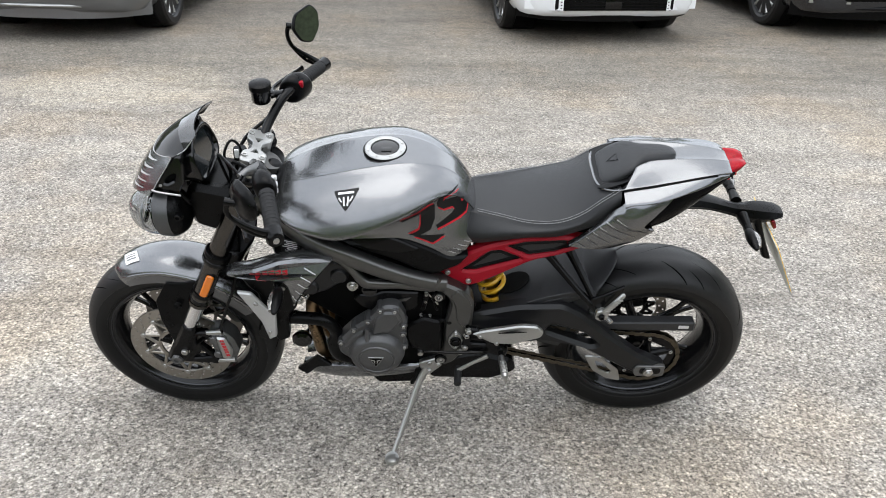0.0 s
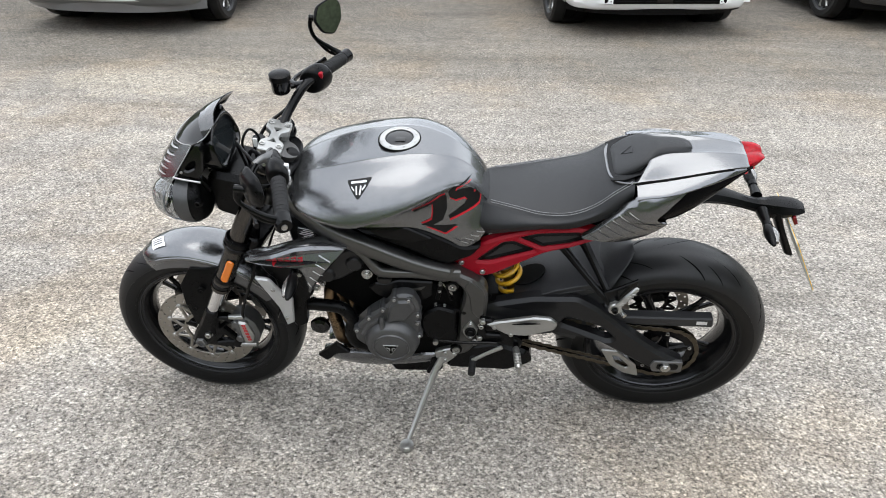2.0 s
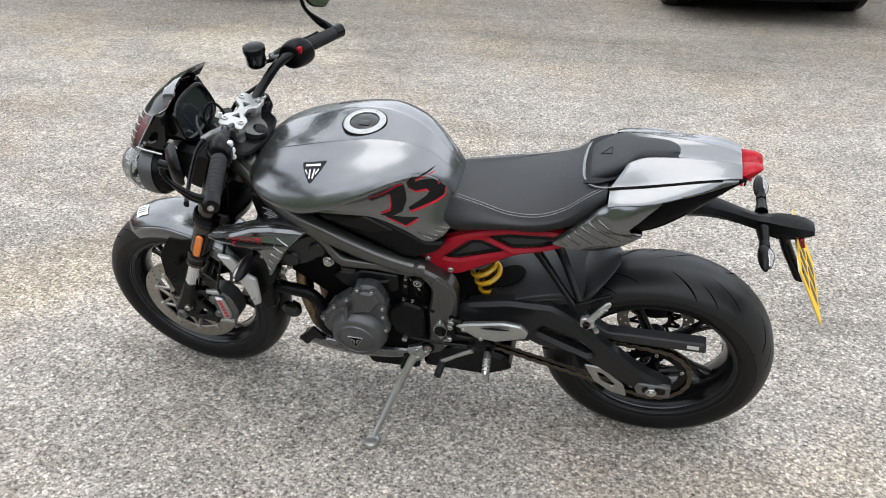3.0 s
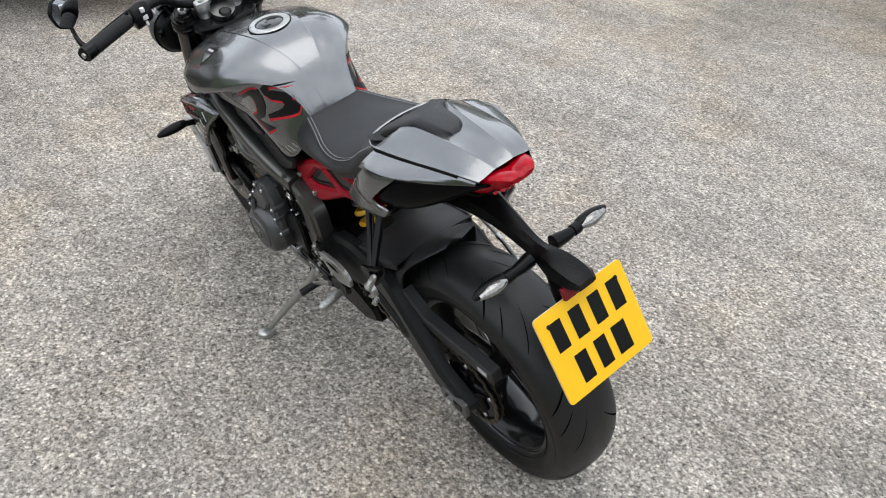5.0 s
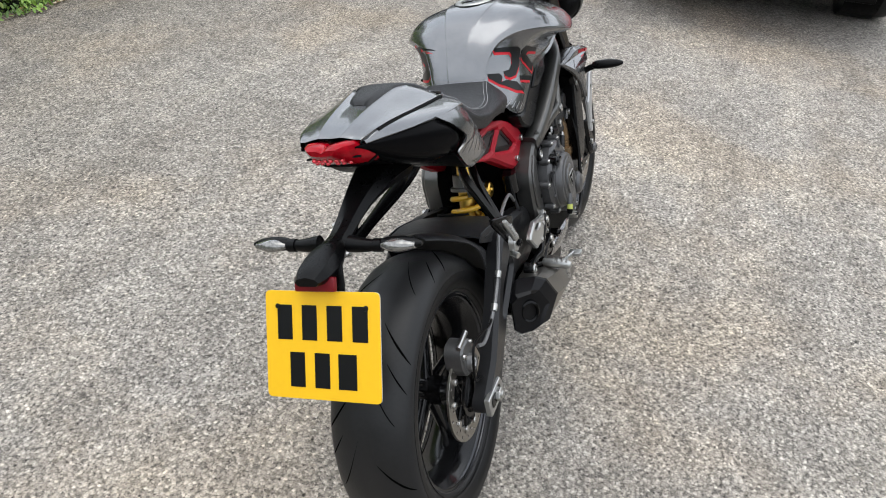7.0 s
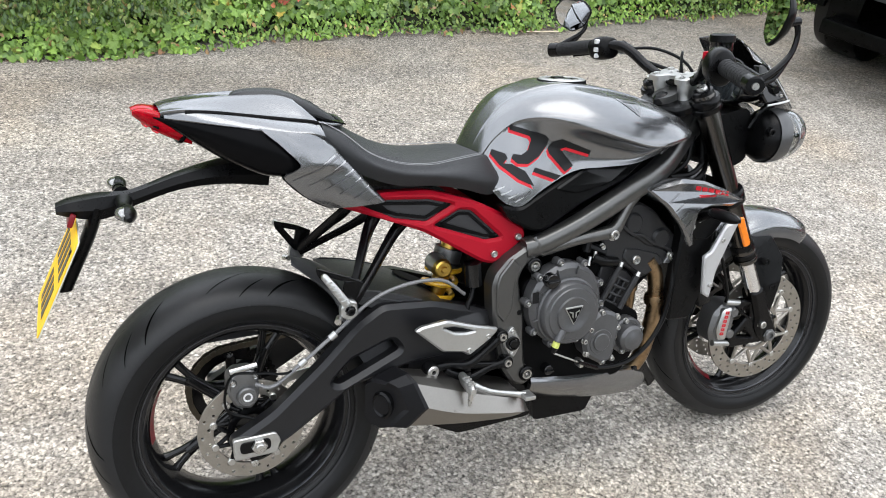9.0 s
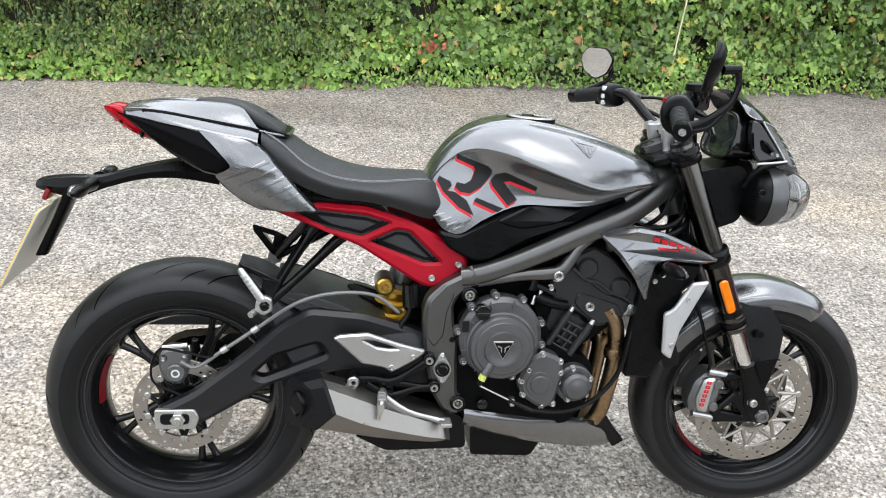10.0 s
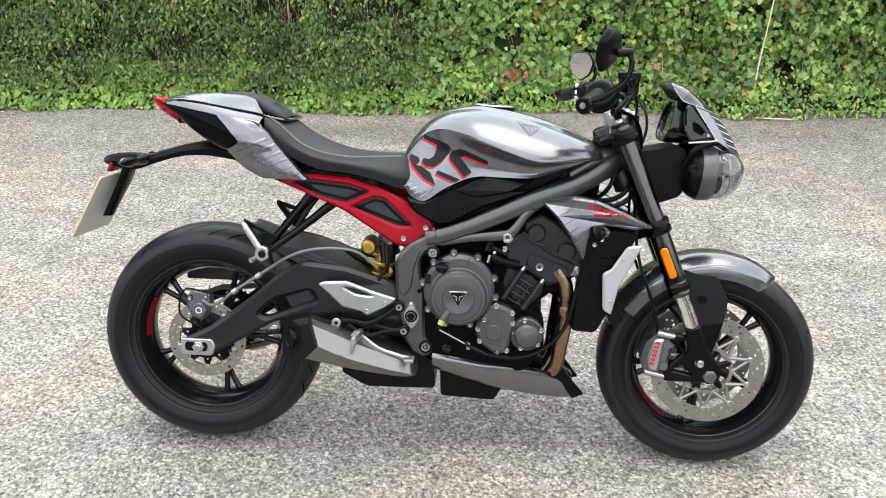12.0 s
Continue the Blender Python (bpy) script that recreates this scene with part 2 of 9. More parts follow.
CHROME = material("chrome", (0.75, 0.75, 0.76), 0.10, 1.0)
EXHAUST = material("brushed_exhaust_steel", (0.215, 0.205, 0.190), 0.36, 1.0, 0.0, 0.08, 30, 0.03, 700, rough_vary=0.08)
BRONZE = material("heat_tinted_header", (0.25, 0.172, 0.10), 0.32, 1.0, 0.0, 0.35, 14, rough_vary=0.1)
GOLD = material("gold_anodised", (0.62, 0.40, 0.09), 0.28, 1.0, 0.0, 0.06, 20)
SPRING = material("yellow_spring_paint", (0.72, 0.40, 0.02), 0.35, 0.0, 0.5, 0.08, 20)
ORANGE = material("orange_reflector", (0.70, 0.17, 0.0), 0.2, 0.0, 0.8, 0.1, 80)
REDLENS = material("red_lens", (0.28, 0.0012, 0.007), 0.12, 0.0, 0.0, 0.5, 60, spec=0.16)
CELL_GLINT = material("red_lamp_cell_glint", (0.75, 0.03, 0.05), 0.05, 0.3, 0.6)
RIMRED = material("dark_red_rim_stripe", (0.14, 0.003, 0.008), 0.4, 0.0, 0.1, spec=0.3)
FORK = material("dark_fork_coating", (0.085, 0.080, 0.075), 0.20, 1.0, 0.0, 0.06, 12)
MIDDECAL = material("mid_grey_decal", (0.38, 0.38, 0.385), 0.38, 0.5, 0.4)
REDDECAL = material("red_decal", (0.46, 0.016, 0.026), 0.4, 0.0, 0.0, spec=0.2)
BLACKDECAL = material("black_decal", (0.006, 0.006, 0.0065), 0.32, 0.0, 0.0, spec=0.22)
GREYDECAL = material("pale_grey_decal", (0.62, 0.62, 0.63), 0.35, 0.3, 0.5)
PLATE = material("yellow_plate", (0.80, 0.455, 0.0), 0.5, 0.0, 0.0, 0.03, 10)
PLATEBACK = material("pale_plate_back", (0.45, 0.45, 0.40), 0.5)
WHITE = material("white_sticker", (0.8, 0.8, 0.8), 0.5)
GLASS = material("clear_lens", (0.62, 0.64, 0.66), 0.03, transmission=1.0, ior=1.45)
TINT = material("smoked_screen", (0.03, 0.03, 0.032), 0.06, 0.0, 0.6, alpha=0.92)
MIRROR = material("mirror_glass", (0.60, 0.61, 0.62), 0.01, 1.0)
INSERT = material("satin_black_insert", (0.0035, 0.0035, 0.0038), 0.22, 0.0, 0.0, 0.1, 20, 0.02, 900, rough_vary=0.04, spec=0.04)
SMOKE = material("smoked_gloss_cowl", (0.012, 0.0117, 0.0117), 0.12, 0.0, 0.0, 0.08, 8, spec=0.5)
CAST = material("grey_cast_caliper", (0.14, 0.14, 0.14), 0.40, 0.75, 0.0, 0.12, 30, 0.08, 700, rough_vary=0.06)
SEAM = material("dark_seam", (0.004, 0.004, 0.004), 0.8, spec=0.1)
# lighter than the wheel paint, to draw highlights along the rim edges
RIM_HIGHLIGHT = material("rim_edge_highlight", (0.045, 0.046, 0.050), 0.22, 0.7, 0.0, 0.1, 30, rough_vary=0.05)
CARBON = material("carbon_fibre", (0.006, 0.006, 0.0068), 0.32, 0.0, 0.0, 0.3, 140, spec=0.15)
LENSGREY = material("clear_indicator_lens", (0.20, 0.195, 0.185), 0.12, 0.6, 0.8, 0.7, 160)
CAR_WHITE = material("white_car_paint", (0.78, 0.79, 0.80), 0.25, 0.0, 0.9, 0.02, 4)
CAR_GREY = material("grey_car_paint", (0.16, 0.165, 0.17), 0.3, 0.6, 0.9, 0.03, 4)
CAR_BLACK = material("dark_car_paint", (0.02, 0.022, 0.027), 0.25, 0.3, 0.9, 0.03, 4)
CAR_RED = material("red_car_paint", (0.28, 0.012, 0.016), 0.25, 0.2, 0.9, 0.03, 4)
CAR_GLASS = material("dark_car_glass", (0.015, 0.018, 0.02), 0.03, 0.0, 0.9)


# ---- mesh helpers ----
def finish(bm, name, mat, sharp=35):
    bmesh.ops.remove_doubles(bm, verts=bm.verts, dist=1e-6)
    bmesh.ops.recalc_face_normals(bm, faces=bm.faces)
    me = bpy.data.meshes.new(name)
    bm.to_mesh(me)
    bm.free()
    me.materials.append(mat)
    me.shade_smooth()
    me.set_sharp_from_angle(angle=radians(sharp))
    return me


def part(name, bm, mat, parent=None, label="", m=None, sharp=35):
    ob = new(name, finish(bm, name, mat, sharp))
    if parent:
        ob.parent = parent
    if m is not None:
        ob.matrix_basis = m
    if label:
        tagged(ob, label)
    return ob


def mesh(verts, faces):
    bm = bmesh.new()
    vs = [bm.verts.new(v) for v in verts]
    for f in faces:
        try:
            bm.faces.new([vs[i] for i in f])
        except ValueError:
            pass
    return bm


def join(*bms):
    """One bmesh out of several."""
    out = bmesh.new()
    for b in bms:
        table = {v: out.verts.new(v.co) for v in b.verts}
        for f in b.faces:
            try:
                out.faces.new([table[v] for v in f.verts])
            except ValueError:
                pass
        b.free()
    return out


def moved(bm, m):
    bm.transform(m)
    return bm


def spline(pts, n, closed=False):
    """A Catmull-Rom curve through pts, n steps a span."""
    p = np.asarray(pts, float)
    k = len(p)
    out = []
    for i in range(k if closed else k - 1):
        if closed:
            a, b, c, d = (p[(i + j) % k] for j in (-1, 0, 1, 2))
        else:
            b, c = p[i], p[i + 1]
            a = p[i - 1] if i else 2 * b - c
            d = p[i + 2] if i + 2 < k else 2 * c - b
        for s in range(n):
            t = s / n
            out.append(0.5 * (2 * b + (c - a) * t + (2 * a - 5 * b + 4 * c - d) * t * t + (3 * b - a - 3 * c + d) * t ** 3))
    if not closed:
        out.append(p[-1])
    return np.array(out)


def surf(rows, nu=4, nv=3, closed=False, caps=True):
    """A smooth skin over a grid of points."""
    dense = np.array([spline(r, nv, closed) for r in rows])
    grid = np.stack([spline(dense[:, j], nu) for j in range(dense.shape[1])], 1)
    a, b = grid.shape[:2]
    verts = [tuple(v) for v in grid.reshape(-1, 3)]
    faces = []
    for i in range(a - 1):
        for j in range(b if closed else b - 1):
            j2 = (j + 1) % b
            faces.append((i * b + j, i * b + j2, (i + 1) * b + j2, (i + 1) * b + j))
    if closed and caps:
        faces += [tuple(range(b)), tuple((a - 1) * b + j for j in range(b))]
    return mesh(verts, faces)


def solid(bm, thick):
    """Gives an open skin a thickness, to its inside."""
    bmesh.ops.recalc_face_normals(bm, faces=bm.faces)
    bmesh.ops.solidify(bm, geom=bm.faces[:], thickness=thick)
    return bm


def tube(pts, r, seg=10, n=6, smooth=True, flat=1.0, caps=True):
    """A round bar along a curve; r may be one radius or one for each point; flat squashes it sideways."""
    p = np.asarray(pts, float)
    rr = np.full(len(p), r) if np.isscalar(r) else np.asarray(r, float)
    if smooth and len(p) > 2:
        p, rr = spline(p, n), spline(rr[:, None], n)[:, 0]
    verts, faces = [], []
    t = np.gradient(p, axis=0)
    t /= np.linalg.norm(t, axis=1)[:, None] + 1e-12
    side = np.cross(t[0], (0, 0, 1) if abs(t[0][2]) < 0.9 else (1, 0, 0))
    for i in range(len(p)):
        side = side - t[i] * (side @ t[i])
        side /= np.linalg.norm(side)
        up = np.cross(side, t[i])
        for j in range(seg):
            a = 2 * math.pi * j / seg
            verts.append(tuple(p[i] + rr[i] * (math.cos(a) * side * flat + math.sin(a) * up)))
    for i in range(len(p) - 1):
        for j in range(seg):
            faces.append((i * seg + j, i * seg + (j + 1) % seg, (i + 1) * seg + (j + 1) % seg, (i + 1) * seg + j))
    if caps:
        faces += [tuple(range(seg)), tuple((len(p) - 1) * seg + j for j in range(seg))]
    return mesh(verts, faces)


def lathe(profile, at=(0, 0, 0), axis="y", seg=32, start=0.0, turn=360.0, closed=False):
    """Turns a profile of (radius, along) round an axis through the point."""
    verts, faces = [], []
    k = len(profile)
    whole = turn >= 360
    steps = seg if whole else seg + 1
    for i in range(steps):
        a = radians(start + turn * i / seg)
        for r, h in profile:
            c, s = r * math.cos(a), r * math.sin(a)
            v = {"y": (c, h, s), "z": (c, s, h), "x": (h, c, s)}[axis]
            verts.append((v[0] + at[0], v[1] + at[1], v[2] + at[2]))
    for i in range(seg):
        i2 = (i + 1) % steps
        for j in range(k if closed else k - 1):
            j2 = (j + 1) % k
            faces.append((i * k + j, i2 * k + j, i2 * k + j2, i * k + j2))
    if not closed:
        for j in (0, k - 1):
            if profile[j][0] > 1e-6 and whole:
                faces.append(tuple(i * k + j for i in range(steps)))
    if not whole and k > 2:
        faces += [tuple(range(k)), tuple(seg * k + j for j in range(k))]
    return mesh(verts, faces)


def spar(pts, high, wide, n=5):
    """A beam of rounded-square section along a curve; high and wide are half sizes, wide along y."""
    p, hh, ww = spline(pts, n), spline(np.array(high)[:, None], n)[:, 0], spline(np.array(wide)[:, None], n)[:, 0]
    t = np.gradient(p, axis=0)
    t /= np.linalg.norm(t, axis=1)[:, None]
    shape = [(1, 0.72), (0.72, 1), (-0.72, 1), (-1, 0.72), (-1, -0.72), (-0.72, -1), (0.72, -1), (1, -0.72)]
    verts, faces = [], []
    for i in range(len(p)):
        side = np.cross(t[i], (0, 0, 1))
        side /= np.linalg.norm(side)
        up = np.cross(side, t[i])
        verts += [tuple(p[i] + side * ww[i] * a + up * hh[i] * b) for a, b in shape]
    for i in range(len(p) - 1):
        faces += [(i * 8 + j, i * 8 + (j + 1) % 8, i * 8 + 8 + (j + 1) % 8, i * 8 + 8 + j) for j in range(8)]
    return mesh(verts, faces + [tuple(range(8)), tuple((len(p) - 1) * 8 + j for j in range(8))])


def disc(at, r, y0, y1, seg=24, b=0.0015):
    """A short cylinder along y with eased edges."""
    s = 1 if y1 > y0 else -1
    return lathe([(0, y0), (r - b, y0), (r, y0 + s * b), (r, y1 - s * b), (r - b, y1), (0, y1)], (at[0], 0, at[1]), "y", seg)


def block(c, size, b=0.004, m=None):
    """A box with bevelled edges."""
    bm = bmesh.new()
    bmesh.ops.create_cube(bm, size=1)
    bm.transform(Matrix.Diagonal((*size, 1)))
    if b:
        bmesh.ops.bevel(bm, geom=bm.edges[:], offset=b, segments=2, affect="EDGES", profile=0.6)
    if m is not None:
        bm.transform(m)
    bm.transform(Matrix.Translation(c))
    return bm


def rounded(poly, r=0.01, n=3):
    """A polygon with its corners rounded."""
    out = []
    k = len(poly)
    for i in range(k):
        p, a, b = (np.array(poly[j % k], float) for j in (i, i - 1, i + 1))
        u, v = a - p, b - p
        lu, lv = np.linalg.norm(u), np.linalg.norm(v)
        d = min(r, 0.45 * lu, 0.45 * lv)
        s, e = p + u / lu * d, p + v / lv * d
        for j in range(n + 1):
            t = j / n
            out.append(tuple((1 - t) ** 2 * s + 2 * t * (1 - t) * p + t * t * e))
    return out


def inset(poly, d):
    p = np.array(poly, float)
    a, c = np.roll(p, 1, 0), np.roll(p, -1, 0)
    area = 0.5 * np.sum(p[:, 0] * c[:, 1] - c[:, 0] * p[:, 1])
    s = 1 if area > 0 else -1
    e1, e2 = p - a, c - p
    n1 = np.stack([-e1[:, 1], e1[:, 0]], 1) / (np.linalg.norm(e1, axis=1)[:, None] + 1e-12)
    n2 = np.stack([-e2[:, 1], e2[:, 0]], 1) / (np.linalg.norm(e2, axis=1)[:, None] + 1e-12)
    n = n1 + n2
    n /= np.maximum(np.linalg.norm(n, axis=1)[:, None], 0.5)
    return [tuple(v) for v in p + s * d * n]


def plate(outer, face, thick, holes=(), bevel=0.003, fine=0.0, m=None):
    """A plate in the xz plane: outer and holes are rings of (x, z), face(x, z) or a number gives its outer y; it goes thick towards y = 0."""
    f = face if callable(face) else (lambda x, z: face)
    s = 1 if f(*outer[0]) >= 0 else -1
    rings = [list(outer)] + [list(h) for h in holes]
    tops = [inset(rings[0], bevel)] + [inset(h, -bevel) for h in rings[1:]]
    flat = [v for r in tops for v in r]
    tris = filled(tops)
    bm = bmesh.new()
    hi = [bm.verts.new((x, f(x, z), z)) for x, z in flat]
    flat0 = [v for r in rings for v in r]
    mid = [bm.verts.new((x, f(x, z) - s * bevel, z)) for x, z in flat0]
    low = [bm.verts.new((x, f(x, z) - s * thick, z)) for x, z in flat0]
    for t in tris:
        for vs in (hi, low):
            try:
                bm.faces.new([vs[i] for i in t])
            except ValueError:
                pass
    o = 0
    for r in rings:
        for i in range(len(r)):
            a, b = o + i, o + (i + 1) % len(r)
            for u, v in ((hi, mid), (mid, low)):
                bm.faces.new((u[a], u[b], v[b], v[a]))
        o += len(r)
    if fine:
        for _ in range(4):
            long = [e for e in bm.edges if e.calc_length() > fine and len(e.link_faces) == 2 and not e.is_boundary]
            if not long:
                break
            bmesh.ops.subdivide_edges(bm, edges=long, cuts=1)
            bmesh.ops.triangulate(bm, faces=[q for q in bm.faces if len(q.verts) > 4])
    if m is not None:
        bm.transform(m)
    return bm


from mathutils.geometry import tessellate_polygon


def filled(rings):
    return tessellate_polygon([[Vector((x, z, 0)) for x, z in r] for r in rings])


def circle_ring(cx, cz, r, n=8):
    """A small round hole for a plate."""
    return [(cx + r * math.cos(-2 * math.pi * i / n), cz + r * math.sin(-2 * math.pi * i / n)) for i in range(n)]


def mirrored(pts):
    return [(x, -y, z) for x, y, z in pts]


# ---- ground ----
def ground():
    """One sheet to the horizon, gently uneven and finer near the motorcycle."""
    xs = sorted({-400, -120, -50, -25, -14, 14, 25, 50, 120, 400, *np.arange(-9, 9.01, 0.5).round(2).tolist()})
    verts = [(x, y, 0.012 * noise.noise((x * 0.25, y * 0.25, 3)) * min(1, max(0, math.hypot(x, y) - 2.5) / 3) - 0.010 * min(1, max(0, x / 0.5))) for x in xs for y in xs]
    k = len(xs)
    ob = new("ground", finish(mesh(verts, [(i * k + j, (i + 1) * k + j, (i + 1) * k + j + 1, i * k + j + 1) for i in range(k - 1) for j in range(k - 1)]), "ground", ASPHALT))
    return tagged(ob, "worn grey tarmac car park with pale stone chips", "ground", kind="structure")


ground()


# ---- motorcycle ----
LEAN, STEER_TURN, RAKE = 15.39, -4.0, 23.9
FRONT, REAR = (0.703, 0.288), (-0.700, 0.315)
bike = tagged(new("motorcycle"), "gunmetal grey naked motorcycle with red subframe on its side stand", "motorcycle")
bike.matrix_basis = pose(0, 0, 0.002, -LEAN, 0, 0)
PIVOT = Vector((FRONT[0] + 0.1, 0, 0))
STEER, BARS = (Matrix.Translation(PIVOT) @ Matrix.Rotation(radians(a), 4, (-math.sin(radians(RAKE)), 0, math.cos(radians(RAKE)))) @ Matrix.Translation(-PIVOT) for a in (STEER_TURN, STEER_TURN + 2.0))
IDENT = Matrix.Identity(4)
UP = np.array((-math.sin(radians(RAKE)), 0, math.cos(radians(RAKE))))
AHEAD = np.array((math.cos(radians(RAKE)), 0, math.sin(radians(RAKE))))


def bolt(x, y, z, r=0.008, side=1, proud=0.005):
    """A socket-head bolt that looks out along y."""
    p = [(0, 0), (r * 0.45, 0), (r * 0.5, proud * 0.9), (r * 0.85, proud), (r, proud * 0.7), (r, -0.004), (r * 1.35, -0.004), (r * 1.35, -0.006), (0, -0.006)]
    return lathe([(a, y + side * h) for a, h in p], (x, 0, z), "y", 12)


def wheel(name, centre, half, big, spoke_angles, m, label):
    cx, cz = centre
    w, k = half, half / 0.09
    rim = [(0.223, w * 0.76), (0.2245, w * 0.70), (0.206, w * 0.60), (0.197, w * 0.22), (0.197, -w * 0.22), (0.206, -w * 0.60), (0.2245, -w * 0.70), (0.223, -w * 0.76),
           (0.213, -w * 0.76), (0.2105, -w * 0.68), (0.203, -w * 0.6), (0.187, -w * 0.2), (0.187, w * 0.2), (0.203, w * 0.6), (0.2105, w * 0.68), (0.213, w * 0.76)]
    rim_ob = part(name, lathe(rim, (cx, 0, cz), "y", 72, closed=True), WHEEL, bike, label, m)
    for sgn in (1, -1):
        # two thin rings on each lip whose paler grey imitates highlights
        part("lip_highlight", lathe([(0.2175, sgn * w * 0.757), (0.2190, sgn * (w * 0.76 + 0.0030)), (0.2220, sgn * (w * 0.76 + 0.0034)), (0.2240, sgn * w * 0.757)], (cx, 0, cz), "y", 96, closed=True), RIM_HIGHLIGHT, rim_ob)
        part("lip_highlight", lathe([(0.2088, sgn * w * 0.690), (0.2102, sgn * (w * 0.70 + 0.0018)), (0.2122, sgn * (w * 0.72 + 0.0020)), (0.2132, sgn * w * 0.740)], (cx, 0, cz), "y", 96, closed=True), RIM_HIGHLIGHT, rim_ob)
        part("tyre_bead", lathe([(0.2290, sgn * w * 0.862), (0.2300, sgn * (w * 0.885 + 0.0010)), (0.2312, sgn * (w * 0.895 + 0.0008)), (0.2320, sgn * w * 0.885)], (cx, 0, cz), "y", 96, closed=True), SIDEWALL, rim_ob)
    # tyre with a round crown
    h = big - 0.220
    side = [(0.219, w * 0.70), (0.226, w * 0.84), (0.222 + h * 0.30, w * 0.985), (0.222 + h * 0.50, w), (0.222 + h * 0.66, w * 0.945), (0.222 + h * 0.80, w * 0.80), (0.222 + h * 0.91, w * 0.56), (0.222 + h * 0.973, w * 0.28)]
    ring = [(r, y) for r, y in side] + [(big, 0)] + [(r, -y) for r, y in reversed(side)]
    prof = [tuple(v) for v in spline(ring, 3)] + [(0.207, -w * 0.6), (0.207, w * 0.6)]
    part("tyre", lathe(prof, (cx, 0, cz), "y", 96, closed=True), RUBBER, rim_ob, "black road tyre with curved tread grooves", sharp=60)
    for sgn in (1, -1):
        wall = [(r + 0.0002, sgn * (y + 0.0007)) for r, y in spline(side[1:4], 4)]
        part("tyre_sidewall", lathe(wall + [(r, y - sgn * 0.004) for r, y in reversed(wall)], (cx, 0, cz), "y", 96, closed=True), SIDEWALL, rim_ob, "smooth black tyre sidewall", sharp=60)
    # tread grooves: dark strips swept over the shoulder, groove shade put into their colour
    crown = spline(ring, 12)
    arc = np.r_[0, np.cumsum(np.linalg.norm(np.diff(crown, axis=0), axis=1))]
    mid = arc[-1] / 2

    def skin(a, s):
        r, y = (np.interp(mid + s, arc, crown[:, q]) for q in (0, 1))
        return r, y, a

    grooves = []
    for q in range(7 if w > 0.08 else 8):
        for sgn in (1, -1):
            a0 = radians(q * 360 / (7 if w > 0.08 else 8) + (0 if sgn > 0 else 25))
            for path, wide in (((0.002, 0.0, 0.030, 0.30, 0.066, 0.44), 0.0038), ((0.026, -0.20, 0.058, -0.05, 0.092, 0.04), 0.0034), ((0.046, 0.06, 0.066, 0.16, 0.090, 0.24), 0.0026)):
                pts = []
                path = [v if j % 2 else min(v, 0.086) for j, v in enumerate(path)] if w < 0.08 else path
                for i in range(13):
                    t = i / 12
                    s = (path[0] * (1 - t) ** 2 + 2 * path[2] * t * (1 - t) + path[4] * t * t) * k
                    a = a0 + path[1] * (1 - t) ** 2 + 2 * path[3] * t * (1 - t) + path[5] * t * t
                    pts.append((s, a))
                verts = []
                for i, (s, a) in enumerate(pts):
                    e = wide * (0.25 + 0.75 * math.sin(math.pi * min(1, (i + 0.6) / 12.6)))
                    for o in (-e, e):
                        r, y, _ = skin(a, s + o * 0.5)
                        r += 0.0005
                        b = a + o / r * 1.6
                        verts.append((cx + r * math.cos(b), sgn * -y, cz + r * math.sin(b)))
                grooves.append(mesh(verts, [(2 * i, 2 * i + 1, 2 * i + 3, 2 * i + 2) for i in range(12)]))
    part("tread_groove", join(*grooves), GROOVE_SHADE, rim_ob, "dark strips for the shade in the tread grooves")
    # hub and forked spokes
    part("hub", lathe([(0.0, 0.055), (0.024, 0.055), (0.032, 0.045), (0.034, 0.0), (0.032, -0.045), (0.024, -0.055), (0.0, -0.055)], (cx, 0, cz), "y", 32), WHEEL, rim_ob)
    for a in spoke_angles:
        def at(r, off, y=0.0):
            b = radians(a)
            return (cx + r * math.cos(b) - off * math.sin(b), y, cz + r * math.sin(b) + off * math.cos(b))
        stem = tube([at(0.025, 0), at(0.07, 0), at(0.125, 0), at(0.145, 0)], [0.019, 0.015, 0.013, 0.013], 12, 4, flat=0.9)
        arms = [tube([at(0.12, o * 0.2), at(0.155, o * 0.6), at(0.182, o), at(0.196, o * 1.35)], [0.009, 0.008, 0.009, 0.012], 10, 4, flat=0.9) for o in (0.017, -0.017)]
        part("spoke", join(stem, *arms), WHEEL, rim_ob)
    return rim_ob


GROOVE_SHADE = material("tread_groove_shade", (0.0015, 0.0015, 0.0015), 1.0, spec=0.02)
front_wheel = wheel("front_wheel", (FRONT[0] + 0.004, FRONT[1]), 0.064, 0.300, (46, -26, -98, -170, 118), STEER, "black five-spoke cast front wheel")
rear_wheel = wheel("rear_wheel", REAR, 0.090, 0.316, (67, 139, 211, 283, 355), IDENT, "black five-spoke cast rear wheel")


def rim_mark(centre, start, turn, y, parent):
    part("rim_decal", lathe([(0.1862, y * 1.15), (0.1960, y * 2.2)], (centre[0], 0, centre[1]), "y", 16, start, turn), RIMRED, parent, "red stripe inside the wheel rim")


rim_mark((FRONT[0] + 0.004, FRONT[1]), 204, 36, -0.0133, front_wheel)
rim_mark(REAR, 150, 36, -0.020, rear_wheel)


